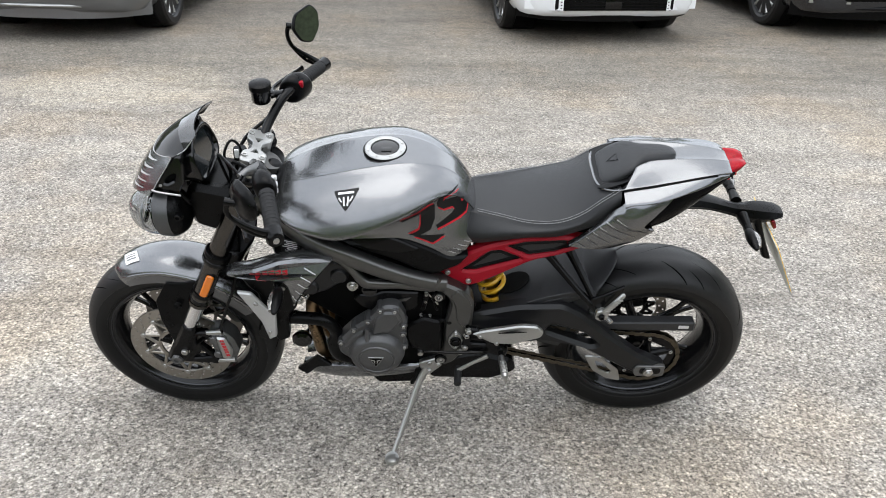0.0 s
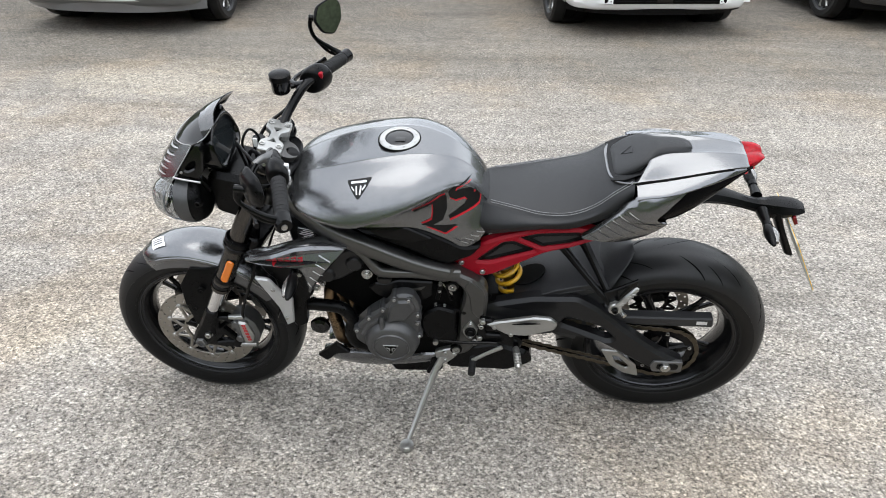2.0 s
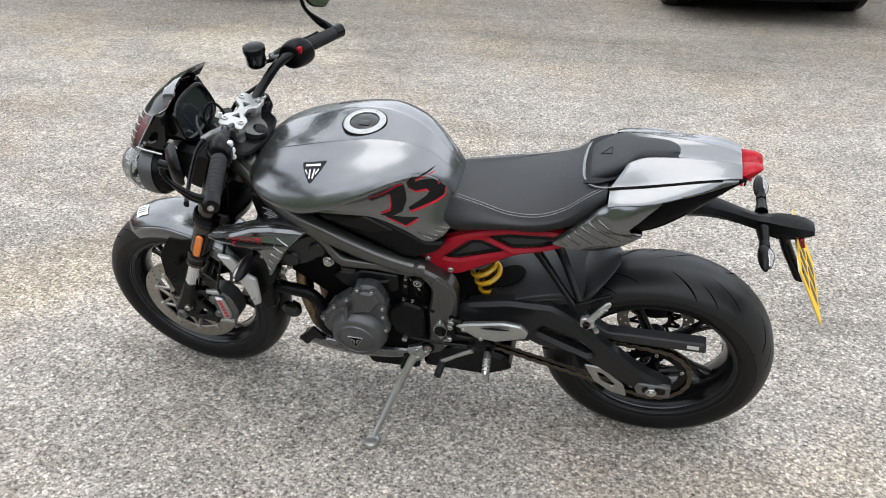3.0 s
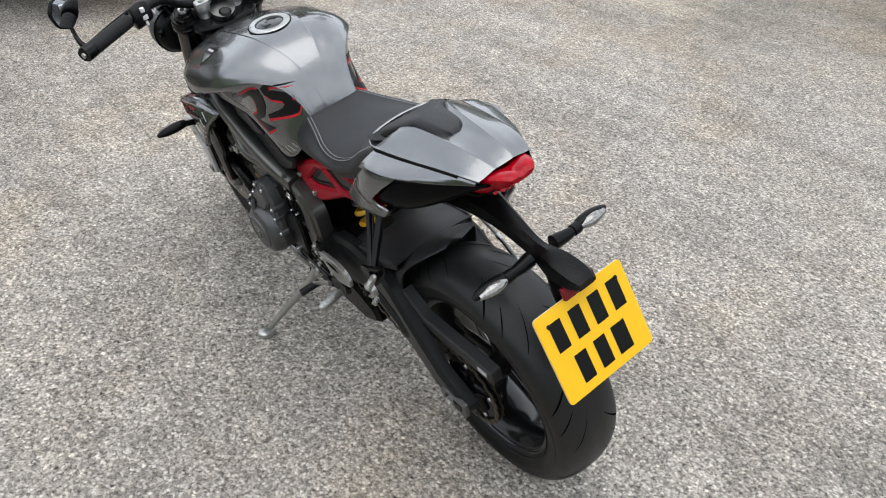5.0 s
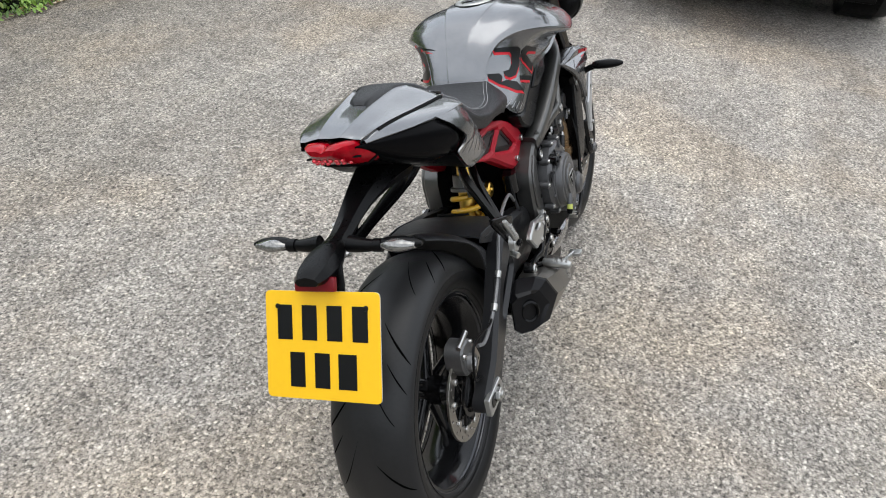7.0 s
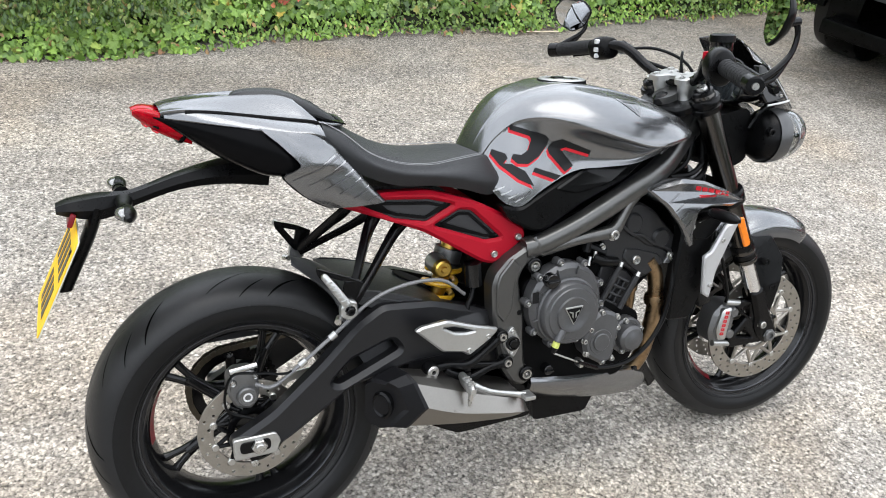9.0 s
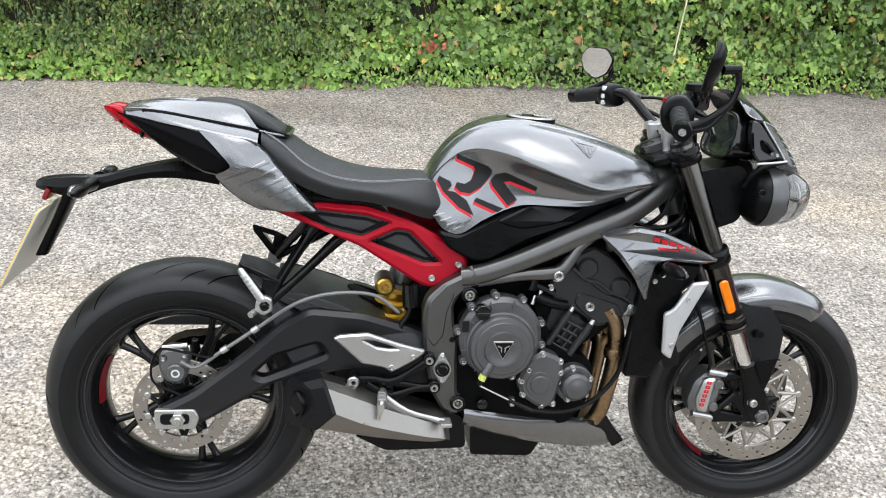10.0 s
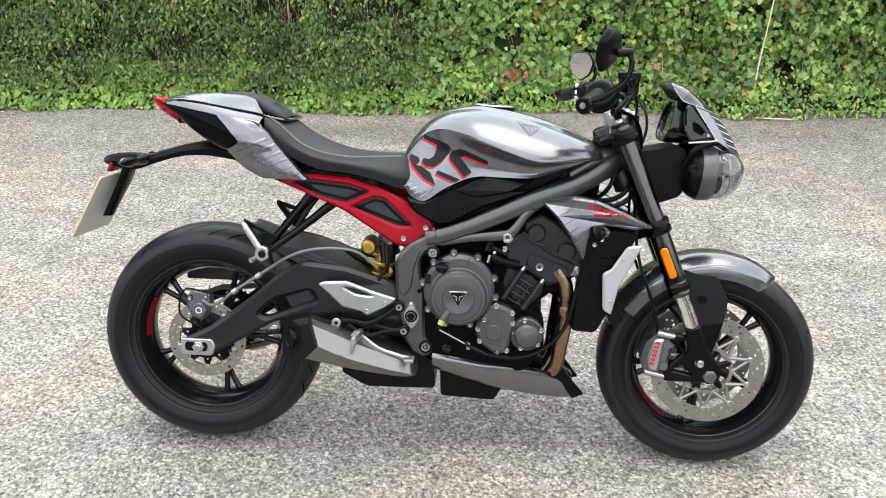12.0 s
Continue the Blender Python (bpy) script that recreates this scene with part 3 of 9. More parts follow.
def brake_disc(parent, centre, r_out, r_in, y, holes, rows, carrier, label):
    """A drilled disc on a spider carrier."""
    cx, cz = centre
    circle = lambda r, n, ox=0.0, oz=0.0: [(cx + ox + r * math.cos(2 * math.pi * i / n), cz + oz + r * math.sin(2 * math.pi * i / n)) for i in range(n)]
    cuts = [circle(r_in, 48)]
    for i in range(holes):
        a = 2 * math.pi * i / holes
        r = r_in + (r_out - r_in) * rows[i % len(rows)]
        cuts.append([(cx + r * math.cos(a) + 0.0036 * math.cos(-2 * math.pi * q / 8), cz + r * math.sin(a) + 0.0036 * math.sin(-2 * math.pi * q / 8)) for q in range(8)])
    ob = part("brake_disc", plate(circle(r_out, 96), y, 0.0055 if y > 0 else 0.0055, cuts, 0.0006), DISC, parent, label)
    metal, hub = (DISC, 0.066) if abs(y) < 0.08 else (SATIN, 0.042)
    part("disc_carrier", lathe([(hub - 0.006, y - 0.003), (hub + 0.004, y - 0.003), (hub + 0.004, y + 0.003), (hub - 0.006, y + 0.003)], (cx, 0, cz), "y", 36, closed=True), metal, ob)
    for i in range(2 * carrier):
        a = math.pi * i / carrier
        for o in (-1, 1):
            b = a + o * math.pi / carrier * 0.5
            part("carrier_arm", tube([(cx + hub * math.cos(a), y, cz + hub * math.sin(a)), (cx + (r_in + 0.002) * math.cos(b), y, cz + (r_in + 0.002) * math.sin(b))], [0.0056, 0.0046], 8, 1, False, flat=0.8), metal, ob)
    if hub > 0.05:
        for i in range(5):
            a = 2 * math.pi * (i + 0.3) / 5
            part("hub_arm", tube([(cx + 0.030 * math.cos(a), y * 0.95, cz + 0.030 * math.sin(a)), (cx + hub * math.cos(a), y, cz + hub * math.sin(a))], [0.012, 0.008], 10, 1, False, flat=0.6), SATIN, ob)
    for i in range(2 * carrier):
        a = math.pi * (i + 0.5) / carrier
        part("disc_button", disc((cx + (r_in + 0.003) * math.cos(a), cz + (r_in + 0.003) * math.sin(a)), 0.008, y - 0.005, y + 0.005, 12), STEEL, ob)
    return ob


for s in (1, -1):
    brake_disc(bike, (FRONT[0] + 0.004, FRONT[1]), 0.155, 0.114, s * 0.072, 66, (0.22, 0.52, 0.82), 5, "drilled steel front brake disc").matrix_basis = STEER
brake_disc(bike, REAR, 0.110, 0.078, -0.098, 34, (0.3, 0.7), 5, "drilled steel rear brake disc")


# ---- fuel tank ----
def tank_rows():
    #        x      top    crease z, y      low z, y
    keys = ((0.382, 0.878, 0.866, 0.060, 0.858, 0.055),
            (0.362, 0.893, 0.868, 0.115, 0.858, 0.100),
            (0.330, 0.912, 0.868, 0.165, 0.856, 0.140),
            (0.270, 0.937, 0.865, 0.203, 0.838, 0.160),
            (0.190, 0.962, 0.862, 0.219, 0.812, 0.158),
            (0.110, 0.979, 0.884, 0.213, 0.808, 0.152),
            (0.030, 0.986, 0.910, 0.190, 0.806, 0.148),
            (-0.045, 0.970, 0.924, 0.140, 0.772, 0.144),
            (-0.093, 0.942, 0.913, 0.100, 0.738, 0.138),
            (-0.130, 0.903, 0.880, 0.078, 0.745, 0.128),
            (-0.152, 0.868, 0.850, 0.070, 0.770, 0.112),
            (-0.166, 0.836, 0.825, 0.064, 0.790, 0.100))
    rows = []
    for x, zt, zc, yc, zl, yl in keys:
        h = zt - zc
        half = [(yc * 0.30, zt - h * 0.01), (yc * 0.36, zt - h * 0.065), (yc * 0.66, zt - h * 0.25), (yc * 0.88, zt - h * 0.58), (yc * 0.975, zc + h * 0.14), (yc * 1.0, zc + 0.002), (yc * 1.0, zc + 0.0018), (yc * 0.982, zc - 0.008)]
        flank = [(yc + (yl - yc) * 0.62 - 0.012, zc + (zl - zc) * 0.36), (yl - 0.004, zc + (zl - zc) * 0.75), (yl, zl)]
        col = half + flank
        rows.append([(x, y, z) for y, z in reversed(col)] + [(x, 0, zt)] + [(x, -y, z) for y, z in col])
    return rows


tank = part("fuel_tank", surf(tank_rows(), 5, 4), PAINT, bike, "gunmetal metallic fuel tank with black and red lettering", sharp=26)
cap_m = Matrix.Translation((0.079, 0, 0.9825)) @ Matrix.Rotation(radians(2), 4, "Y")
part("cap_groove", moved(lathe([(0, 0.0030), (0.0565, 0.0030), (0.0565, -0.010), (0, -0.010)], (0, 0, 0), "z", 40), cap_m), SEAM, tank)
part("filler_cap", moved(lathe([(0.037, 0.001), (0.0375, 0.0062), (0.040, 0.0070), (0.051, 0.0062), (0.0535, 0.004), (0.0540, -0.008), (0.037, -0.008)], (0, 0, 0), "z", 40, closed=True), cap_m), ALU, tank, "round filler cap with a pale ring")
part("cap_centre", moved(join(lathe([(0, 0.0068), (0.012, 0.0070), (0.030, 0.0058), (0.035, 0.0042), (0.0365, 0.001), (0, 0.001)], (0, 0, 0), "z", 32), block((-0.004, 0.012, 0.0075), (0.026, 0.018, 0.003), 0.001)), cap_m), SMOKE, tank)
for i in range(8):
    a = radians(45 * i + 20)
    part("cap_bolt", moved(lathe([(0, 0.0085), (0.0025, 0.008), (0.0028, 0.005), (0, 0.005)], (0.046 * math.cos(a), 0.046 * math.sin(a), 0), "z", 8), cap_m), STEEL, tank)

# ---- seat ----
def seat_rows():
    #        x       top z   edge z, y      side z, y      low z, y
    keys = ((-0.120, 0.842, 0.835, 0.060, 0.800, 0.100, 0.770, 0.098),
            (-0.165, 0.846, 0.842, 0.085, 0.800, 0.124, 0.764, 0.112),
            (-0.230, 0.845, 0.840, 0.105, 0.815, 0.136, 0.786, 0.126),
            (-0.300, 0.852, 0.840, 0.124, 0.826, 0.143, 0.802, 0.132),
            (-0.370, 0.872, 0.850, 0.134, 0.834, 0.146, 0.808, 0.134),
            (-0.430, 0.902, 0.870, 0.132, 0.855, 0.142, 0.828, 0.132),
            (-0.480, 0.934, 0.910, 0.125, 0.885, 0.136, 0.855, 0.130),
            (-0.525, 0.955, 0.938, 0.115, 0.915, 0.124, 0.890, 0.120))
    rows = []
    for x, zt, ze, ye, zs, ys, zl, yl in keys:
        half = [(ye * 0.5, zt - (zt - ze) * 0.2), (ye * 0.9, zt - (zt - ze) * 0.75), (ye + 0.004, ze - 0.006), (ys, zs), (yl, zl)]
        rows.append([(x, y, z) for y, z in reversed(half)] + [(x, 0, zt)] + [(x, -y, z) for y, z in half])
    return rows


seat = part("seat", surf(seat_rows(), 5, 4), SEAT, bike, "black grained rider seat with pale stitching", sharp=50)


def stitch(side):
    pts = [(x, side * (ye - 0.006), ze + 0.004 + (zt - ze) * 0.16) for x, zt, ze, ye in ((-0.165, 0.846, 0.842, 0.085), (-0.230, 0.845, 0.840, 0.105), (-0.300, 0.852, 0.838, 0.128), (-0.370, 0.872, 0.846, 0.138), (-0.430, 0.902, 0.868, 0.132), (-0.480, 0.934, 0.910, 0.125), (-0.52, 0.953, 0.936, 0.115))]
    for o in (0.0, -0.008):
        part("stitching", tube([(x, y + side * o, z + abs(o) * 0.15) for x, y, z in pts], 0.0007, 6, 8), THREAD, seat)


for s in (1, -1):
    stitch(s)

# ---- tail ----
def cowl_rows():
    #        x      valley  ridge y, z      edge y, z
    keys = ((-0.530, 0.958, 0.060, 0.980, 0.108, 0.945), (-0.548, 0.966, 0.058, 0.985, 0.108, 0.949), (-0.576, 0.974, 0.052, 0.990, 0.106, 0.953), (-0.610, 0.981, 0.046, 0.993, 0.103, 0.958), (-0.660, 0.987, 0.040, 0.994, 0.097, 0.965), (-0.720, 0.990, 0.034, 0.993, 0.088, 0.973),
            (-0.770, 0.988, 0.029, 0.989, 0.078, 0.976), (-0.800, 0.983, 0.025, 0.984, 0.068, 0.974), (-0.812, 0.979, 0.022, 0.980, 0.062, 0.971))
    rows = []
    for n, (x, zv, yr, zr, w, ze) in enumerate(keys):
        half = [(yr * 0.60, zv + (zr - zv) * 0.10), (yr * 0.93, zr - (zr - zv) * 0.10), (yr, zr), (yr, zr - 0.0002), (yr + (w - yr) * 0.30, zr - (zr - ze) * 0.22), (yr + (w - yr) * 0.68, zr - (zr - ze) * 0.60), (w - 0.002, ze + 0.003), (w, ze), (w - 0.008, ze - 0.012)]
        lean = max(0.0, 0.9 - 0.3 * n)
        rows.append([(x - lean * max(0, z - ze), y, z) for y, z in reversed(half)] + [(x - lean * (zr - ze) * 0.6, 0, zv)] + [(x - lean * max(0, z - ze), -y, z) for y, z in half])
    return rows


cowl = part("seat_cowl", surf(cowl_rows(), 5, 2), PAINT, bike, "gunmetal single-seat tail cowl with two ridges", sharp=26)
for s in (1, -1):
    rim = [(-0.530, 0.108, 0.944), (-0.541, 0.095, 0.957), (-0.554, 0.080, 0.970), (-0.566, 0.062, 0.983), (-0.558, 0.052, 0.972)]
    part("cowl_front", surf([[(x + d, s * (y - e), z - f) for x, y, z in rim] for d, e, f in ((-0.002, 0.001, 0.001), (0.014, 0.006, 0.012), (0.028, 0.014, 0.028), (0.034, 0.022, 0.050))], 3, 3), SATIN, cowl, "black front of the cowl")
LIP = [(-0.536, 0.106, 0.945), (-0.508, 0.102, 0.938), (-0.484, 0.088, 0.933), (-0.472, 0.070, 0.932), (-0.466, 0.045, 0.933), (-0.464, 0, 0.935)]
part("cowl_lip", tube(LIP + mirrored(LIP[-2::-1]), [0.002, 0.003, 0.0036, 0.004, 0.004, 0.004, 0.004, 0.004, 0.0036, 0.003, 0.002], 10, 6), PAINT, cowl, "grey lip round the pad")
part("cowl_tray", solid(surf([[(x, y * w, z) for y in (1, 0.5, 0, -0.5, -1)] for x, z, w in ((-0.468, 0.934, 0.085), (-0.50, 0.944, 0.094), (-0.55, 0.962, 0.088), (-0.60, 0.974, 0.070))], 3, 2), 0.003), SATIN, cowl)
for s in (1, -1):
    part("cowl_seam", tube([(x, s * (w + 0.0004), z - 0.005) for x, w, z in ((-0.530, 0.109, 0.948), (-0.548, 0.109, 0.952), (-0.576, 0.107, 0.956), (-0.610, 0.104, 0.961), (-0.660, 0.098, 0.968), (-0.720, 0.089, 0.976), (-0.770, 0.079, 0.979))], 0.0026, 6, 4), SEAM, cowl, "dark seam under the cowl")
pad_rows = []
for x, w, z in ((-0.478, 0.060, 0.938), (-0.486, 0.070, 0.946), (-0.515, 0.075, 0.966), (-0.545, 0.071, 0.983), (-0.562, 0.062, 0.990), (-0.578, 0.047, 0.995), (-0.592, 0.040, 0.998), (-0.620, 0.037, 1.000), (-0.650, 0.033, 0.999), (-0.668, 0.026, 0.995), (-0.676, 0.018, 0.988)):
    half = [(w * 0.55, z), (w - 0.010, z - 0.003), (w - 0.002, z - 0.010), (w, z - 0.020), (w * 0.99, z - 0.036)]
    pad_rows.append([(x, y, q) for y, q in reversed(half)] + [(x, 0, z + 0.001)] + [(x, -y, q) for y, q in half])
pad = part("cowl_pad", surf(pad_rows, 3, 2), SEAT, bike, "black padded cowl insert with a pressed mark", sharp=40)
part("pad_mark", tube([(-0.524, 0.014, 0.9725), (-0.524, -0.014, 0.9725), (-0.500, 0.0, 0.9570), (-0.524, 0.014, 0.9725)], 0.0016, 6, 1, False), SEAT, pad)


def tail_y(x, z):
    """Half width of the tail."""
    w = np.interp(-x, (0.40, 0.50, 0.60, 0.70, 0.78, 0.84), (0.140, 0.152, 0.150, 0.122, 0.085, 0.052))
    return float(w - 0.9 * max(0, 0.87 - z) * 0.25 - 0.25 * max(0, z - 0.95))


# side panels: rows down the panel, rear x, y and front x, y
PANEL = ((0.946, -0.650, 0.140, -0.545, 0.148), (0.934, -0.638, 0.149, -0.536, 0.150), (0.918, -0.620, 0.158, -0.528, 0.151), (0.900, -0.603, 0.165, -0.514, 0.151), (0.886, -0.590, 0.168, -0.503, 0.150), (0.875, -0.584, 0.169, -0.494, 0.150), (0.864, -0.596, 0.166, -0.484, 0.150),
         (0.854, -0.614, 0.158, -0.476, 0.150), (0.835, -0.598, 0.155, -0.459, 0.148), (0.812, -0.574, 0.151, -0.439, 0.145), (0.795, -0.548, 0.146, -0.423, 0.142), (0.781, -0.523, 0.142, -0.408, 0.138))
for s in (1, -1):
    rows = []
    for z, x0, y0, x1, y1 in PANEL:
        rows.append([(x0 + (x1 - x0) * u, s * (y0 + (y1 - y0) * u + 0.010 * math.sin(math.pi * u)), z - 0.018 * u * max(0.0, z - 0.90) / 0.046) for u in (0, 0.2, 0.4, 0.6, 0.8, 1)] + [(x1 + 0.006, s * (y1 - 0.016), z - 0.018 * max(0.0, z - 0.90) / 0.046)])
    part("tail_side_panel", solid(surf(rows, 3, 3), 0.004), PAINT, bike, "gunmetal tail side panel with slashed grey stripes", sharp=40)
    edge = ((-0.806, 0.058, 0.972, 0.965), (-0.770, 0.077, 0.976, 0.961), (-0.720, 0.088, 0.973, 0.954), (-0.660, 0.097, 0.965, 0.944), (-0.610, 0.103, 0.957, 0.937), (-0.576, 0.106, 0.952, 0.932), (-0.550, 0.108, 0.948, 0.929), (-0.530, 0.109, 0.943, 0.923))
    part("tail_shoulder", surf([[(x, s * (y0 - 0.004), z0 - 0.010), (x, s * y0, z0 - 0.002), (x, s * (y0 + (tail_y(x, z1) - y0) * 0.55), z0 + (z1 - z0) * 0.42), (x, s * (tail_y(x, z1) - 0.002), z1 + 0.004), (x, s * (tail_y(x, z1) + 0.0006), z1 - 0.001), (x, s * (tail_y(x, z1) - 0.004), z1 - 0.006)] for x, y0, z0, z1 in edge], 4, 2), PAINT, bike, "gunmetal shoulder of the tail")
    rows = []
    for x, zt, zb, out in ((-0.824, 0.9685, 0.960, 0.000), (-0.800, 0.9655, 0.944, 0.000), (-0.760, 0.9600, 0.916, 0.001), (-0.720, 0.9550, 0.890, 0.003), (-0.680, 0.9500, 0.868, 0.006), (-0.645, 0.9440, 0.852, 0.009), (-0.620, 0.9300, 0.848, 0.010), (-0.600, 0.9100, 0.846, 0.008), (-0.580, 0.8900, 0.846, 0.000)):
        y, h = tail_y(x, zt), zt - zb
        rows.append([(x, s * (y * 0.4), zt - 0.012), (x, s * (y - 0.006), zt - 0.003), (x, s * (y - 0.001), zt - 0.006), (x, s * (y + out), zt - 0.30 * h), (x, s * (y + out - 0.002), zt - 0.60 * h), (x, s * (y + out - 0.014), zt - 0.88 * h), (x, s * (y - 0.034), zb), (x, s * (y * 0.4), zb + 0.002)])
    part("tail_insert", surf(rows, 4, 3, True), INSERT, bike, "satin black tail insert", sharp=60)
    part("tail_inner", solid(surf([[(x, s * y, z), (x + 0.004, s * y * 0.6, z + 0.004), (x + 0.004, s * y * 0.15, z + 0.006)] for x, y, z in ((-0.612, 0.150, 0.852), (-0.596, 0.150, 0.834), (-0.571, 0.147, 0.812), (-0.545, 0.142, 0.795), (-0.521, 0.138, 0.783))], 3, 3), 0.004), PLASTIC, bike)
UNDER = rounded([(-0.80, 0.945), (-0.70, 0.96), (-0.50, 0.95), (-0.42, 0.80), (-0.60, 0.835), (-0.70, 0.875)], 0.015)
part("tail_underside", join(*[plate(UNDER, 0.055, 0.11, bevel=0.01)]), PLASTIC, bike)
lamp_rows = []
for x, w, zt, zb in ((-0.760, 0.070, 0.956, 0.910), (-0.795, 0.060, 0.966, 0.923), (-0.818, 0.052, 0.975, 0.936), (-0.842, 0.041, 0.979, 0.953), (-0.858, 0.028, 0.975, 0.966)):
    m = (zt + zb) / 2 + 0.004
    lamp_rows.append([(x, w - 0.004, m), (x, w * 0.84 - 0.004, zt), (x, w * 0.30 - 0.004, zt - 0.001), (x, -0.004, zt - 0.005), (x, -w * 0.30 - 0.004, zt - 0.001), (x, -w * 0.84 - 0.004, zt), (x, -w - 0.004, m), (x, -w * 0.72 - 0.004, zb), (x, -0.004, zb - 0.002), (x, w * 0.72 - 0.004, zb)])
tail_lamp = part("tail_lamp", surf(lamp_rows, 3, 2, True), REDLENS, bike, "deep red tail lamp", sharp=40)
for y0, y1 in ((0.050, 0.006), (-0.014, -0.058)):
    part("lamp_bar", tube([(-0.800 - 0.04 * (1 - abs(y0 + y1) * 8), y0, 0.9445), (-0.826, (y0 + y1) / 2, 0.9485), (-0.800 - 0.04 * (1 - abs(y0 + y1) * 8), y1, 0.9445)], 0.0022, 6, 3), SEAM, tail_lamp)
for s in (1, -1):
    part("lamp_frame", tube([(-0.760, s * 0.078, 0.950), (-0.778, s * 0.050, 0.918), (-0.782, 0, 0.914)], 0.005, 8, 4), INSERT, tail_lamp)
# unlit lamp cells, their glints put into a brighter red than the lens
for row, ys in ((0.22, (-0.034, -0.022, -0.010, 0.010, 0.022, 0.034)), (0.50, (-0.028, -0.017, -0.006, 0.006, 0.017, 0.028))):
    for y in ys:
        part("lamp_cell_glint", lathe([(0, -0.0046), (0.0034, -0.0034), (0.0048, 0), (0.0034, 0.0034), (0, 0.0046)], (-0.808 - 0.058 * row + 3.0 * y * y, y, 0.926 + 0.042 * row), "y", 8), CELL_GLINT, tail_lamp)

# ---- red rear subframe ----
RED_OUT = rounded([(-0.512, 0.780), (-0.400, 0.794), (-0.300, 0.788), (-0.200, 0.756), (-0.140, 0.726), (-0.074, 0.682), (-0.066, 0.658), (-0.088, 0.640), (-0.144, 0.603), (-0.176, 0.612), (-0.316, 0.700), (-0.412, 0.740)], 0.015)
RED_CUT = [rounded([(-0.452, 0.772), (-0.400, 0.778), (-0.300, 0.768), (-0.246, 0.752), (-0.308, 0.720), (-0.380, 0.736)], 0.006), rounded([(-0.292, 0.710), (-0.232, 0.738), (-0.204, 0.734), (-0.130, 0.664), (-0.168, 0.662)], 0.006)]
for s in (1, -1):
    red = part("red_subframe", plate(RED_OUT, lambda x, z: s * (0.116 + 0.03 * max(0, -x - 0.3)), 0.030, RED_CUT, 0.007), RED, bike, "satin red side rail of the rear subframe")
    for cut in RED_CUT:
        part("subframe_insert", plate(inset(cut, -0.003), lambda x, z: s * (0.106 + 0.03 * max(0, -x - 0.3)), 0.010, bevel=0.004), GREYPLASTIC, red)
        part("insert_lip", plate(inset(cut, 0.005), lambda x, z: s * (0.1085 + 0.03 * max(0, -x - 0.3)), 0.004, [inset(cut, 0.012)[::-1]], bevel=0.001), PLASTIC, red)
    for x, z in ((-0.091, 0.662), (-0.150, 0.630)):
        part("bolt", bolt(x, s * 0.1185, z, 0.008, s), STEEL, red)

part("undertray", plate(rounded([(-0.505, 0.790), (-0.430, 0.756), (-0.335, 0.716), (-0.262, 0.690), (-0.235, 0.740), (-0.260, 0.785), (-0.440, 0.805)], 0.014), 0.086, 0.172, bevel=0.014), PLASTIC, bike, "black tray between the subframe rails")

# ---- swingarm ----
ARM_OUT = rounded([(-0.754, 0.326), (-0.669, 0.371), (-0.560, 0.455), (-0.480, 0.527), (-0.420, 0.560), (-0.300, 0.546), (-0.203, 0.514), (-0.090, 0.470), (-0.080, 0.400), (-0.184, 0.405), (-0.356, 0.412), (-0.494, 0.390), (-0.620, 0.316), (-0.690, 0.280), (-0.750, 0.296)], 0.015)
ARM_CUT = [rounded([(-0.540, 0.410), (-0.494, 0.452), (-0.400, 0.480), (-0.380, 0.452), (-0.52, 0.400)], 0.010)]
for s in (1, -1):
    part("swingarm_beam", plate(ARM_OUT, lambda x, z: s * (0.128 + 0.035 * min(1, max(0, (-x - 0.2) / 0.45))), 0.036, ARM_CUT, 0.010), ARM, bike, "matt black swingarm")
    axle = part("axle_block", plate(rounded([(-0.750, 0.336), (-0.665, 0.336), (-0.655, 0.316), (-0.665, 0.290), (-0.750, 0.290)], 0.006), s * 0.168, 0.012, bevel=0.002), ALU if s < 0 else CAST, bike, "silver chain adjuster block" if s < 0 else "grey chain adjuster block")
    part("axle_slot", plate(rounded([(-0.738, 0.328), (-0.676, 0.328), (-0.676, 0.302), (-0.738, 0.302)], 0.010), s * 0.1695, 0.004, bevel=0.001), SATIN, axle)
    part("axle_nut", join(disc((REAR[0], REAR[1]), 0.016, s * 0.160, s * 0.178, 6), disc((REAR[0], REAR[1]), 0.009, s * 0.17, s * 0.183, 16)), STEEL, axle)
part("swingarm_bridge", surf([[(x, 0.12 * w, z0), (x, 0.0, z0 + 0.012), (x, -0.12 * w, z0), (x, -0.12 * w, z0 - 0.09), (x, 0, z0 - 0.1), (x, 0.12 * w, z0 - 0.09)] for x, z0, w in ((-0.12, 0.44, 0.9), (-0.2, 0.45, 1.0), (-0.30, 0.47, 1.0), (-0.36, 0.48, 1.0))], 3, 3, True), ARM, bike)

# ---- hugger over the rear wheel ----
hug = []
for a in (170, 164, 156, 148, 140, 132, 126, 121, 117, 114, 112, 110.5):
    b = radians(180 - a)
    r = 0.350 + 0.010 * max(0, (a - 134) / 30)
    w = np.interp(a, (110.5, 112, 114, 118, 122, 128, 170), (0.020, 0.036, 0.052, 0.076, 0.091, 0.104, 0.100))
    low, mid = np.interp(a, (110, 118, 124, 130, 140, 150, 170), (0.008, 0.014, 0.024, 0.045, 0.080, 0.090, 0.090)), np.interp(a, (110, 130), (0.004, 0.020))
    hug.append([(REAR[0] + (r - d) * math.cos(b), y * w, REAR[1] + (r - d) * math.sin(b)) for y, d in ((1.14, low), (1.04, mid), (0.6, 0.0), (0, -0.006), (-0.6, 0.0), (-1.04, mid), (-1.14, low))])
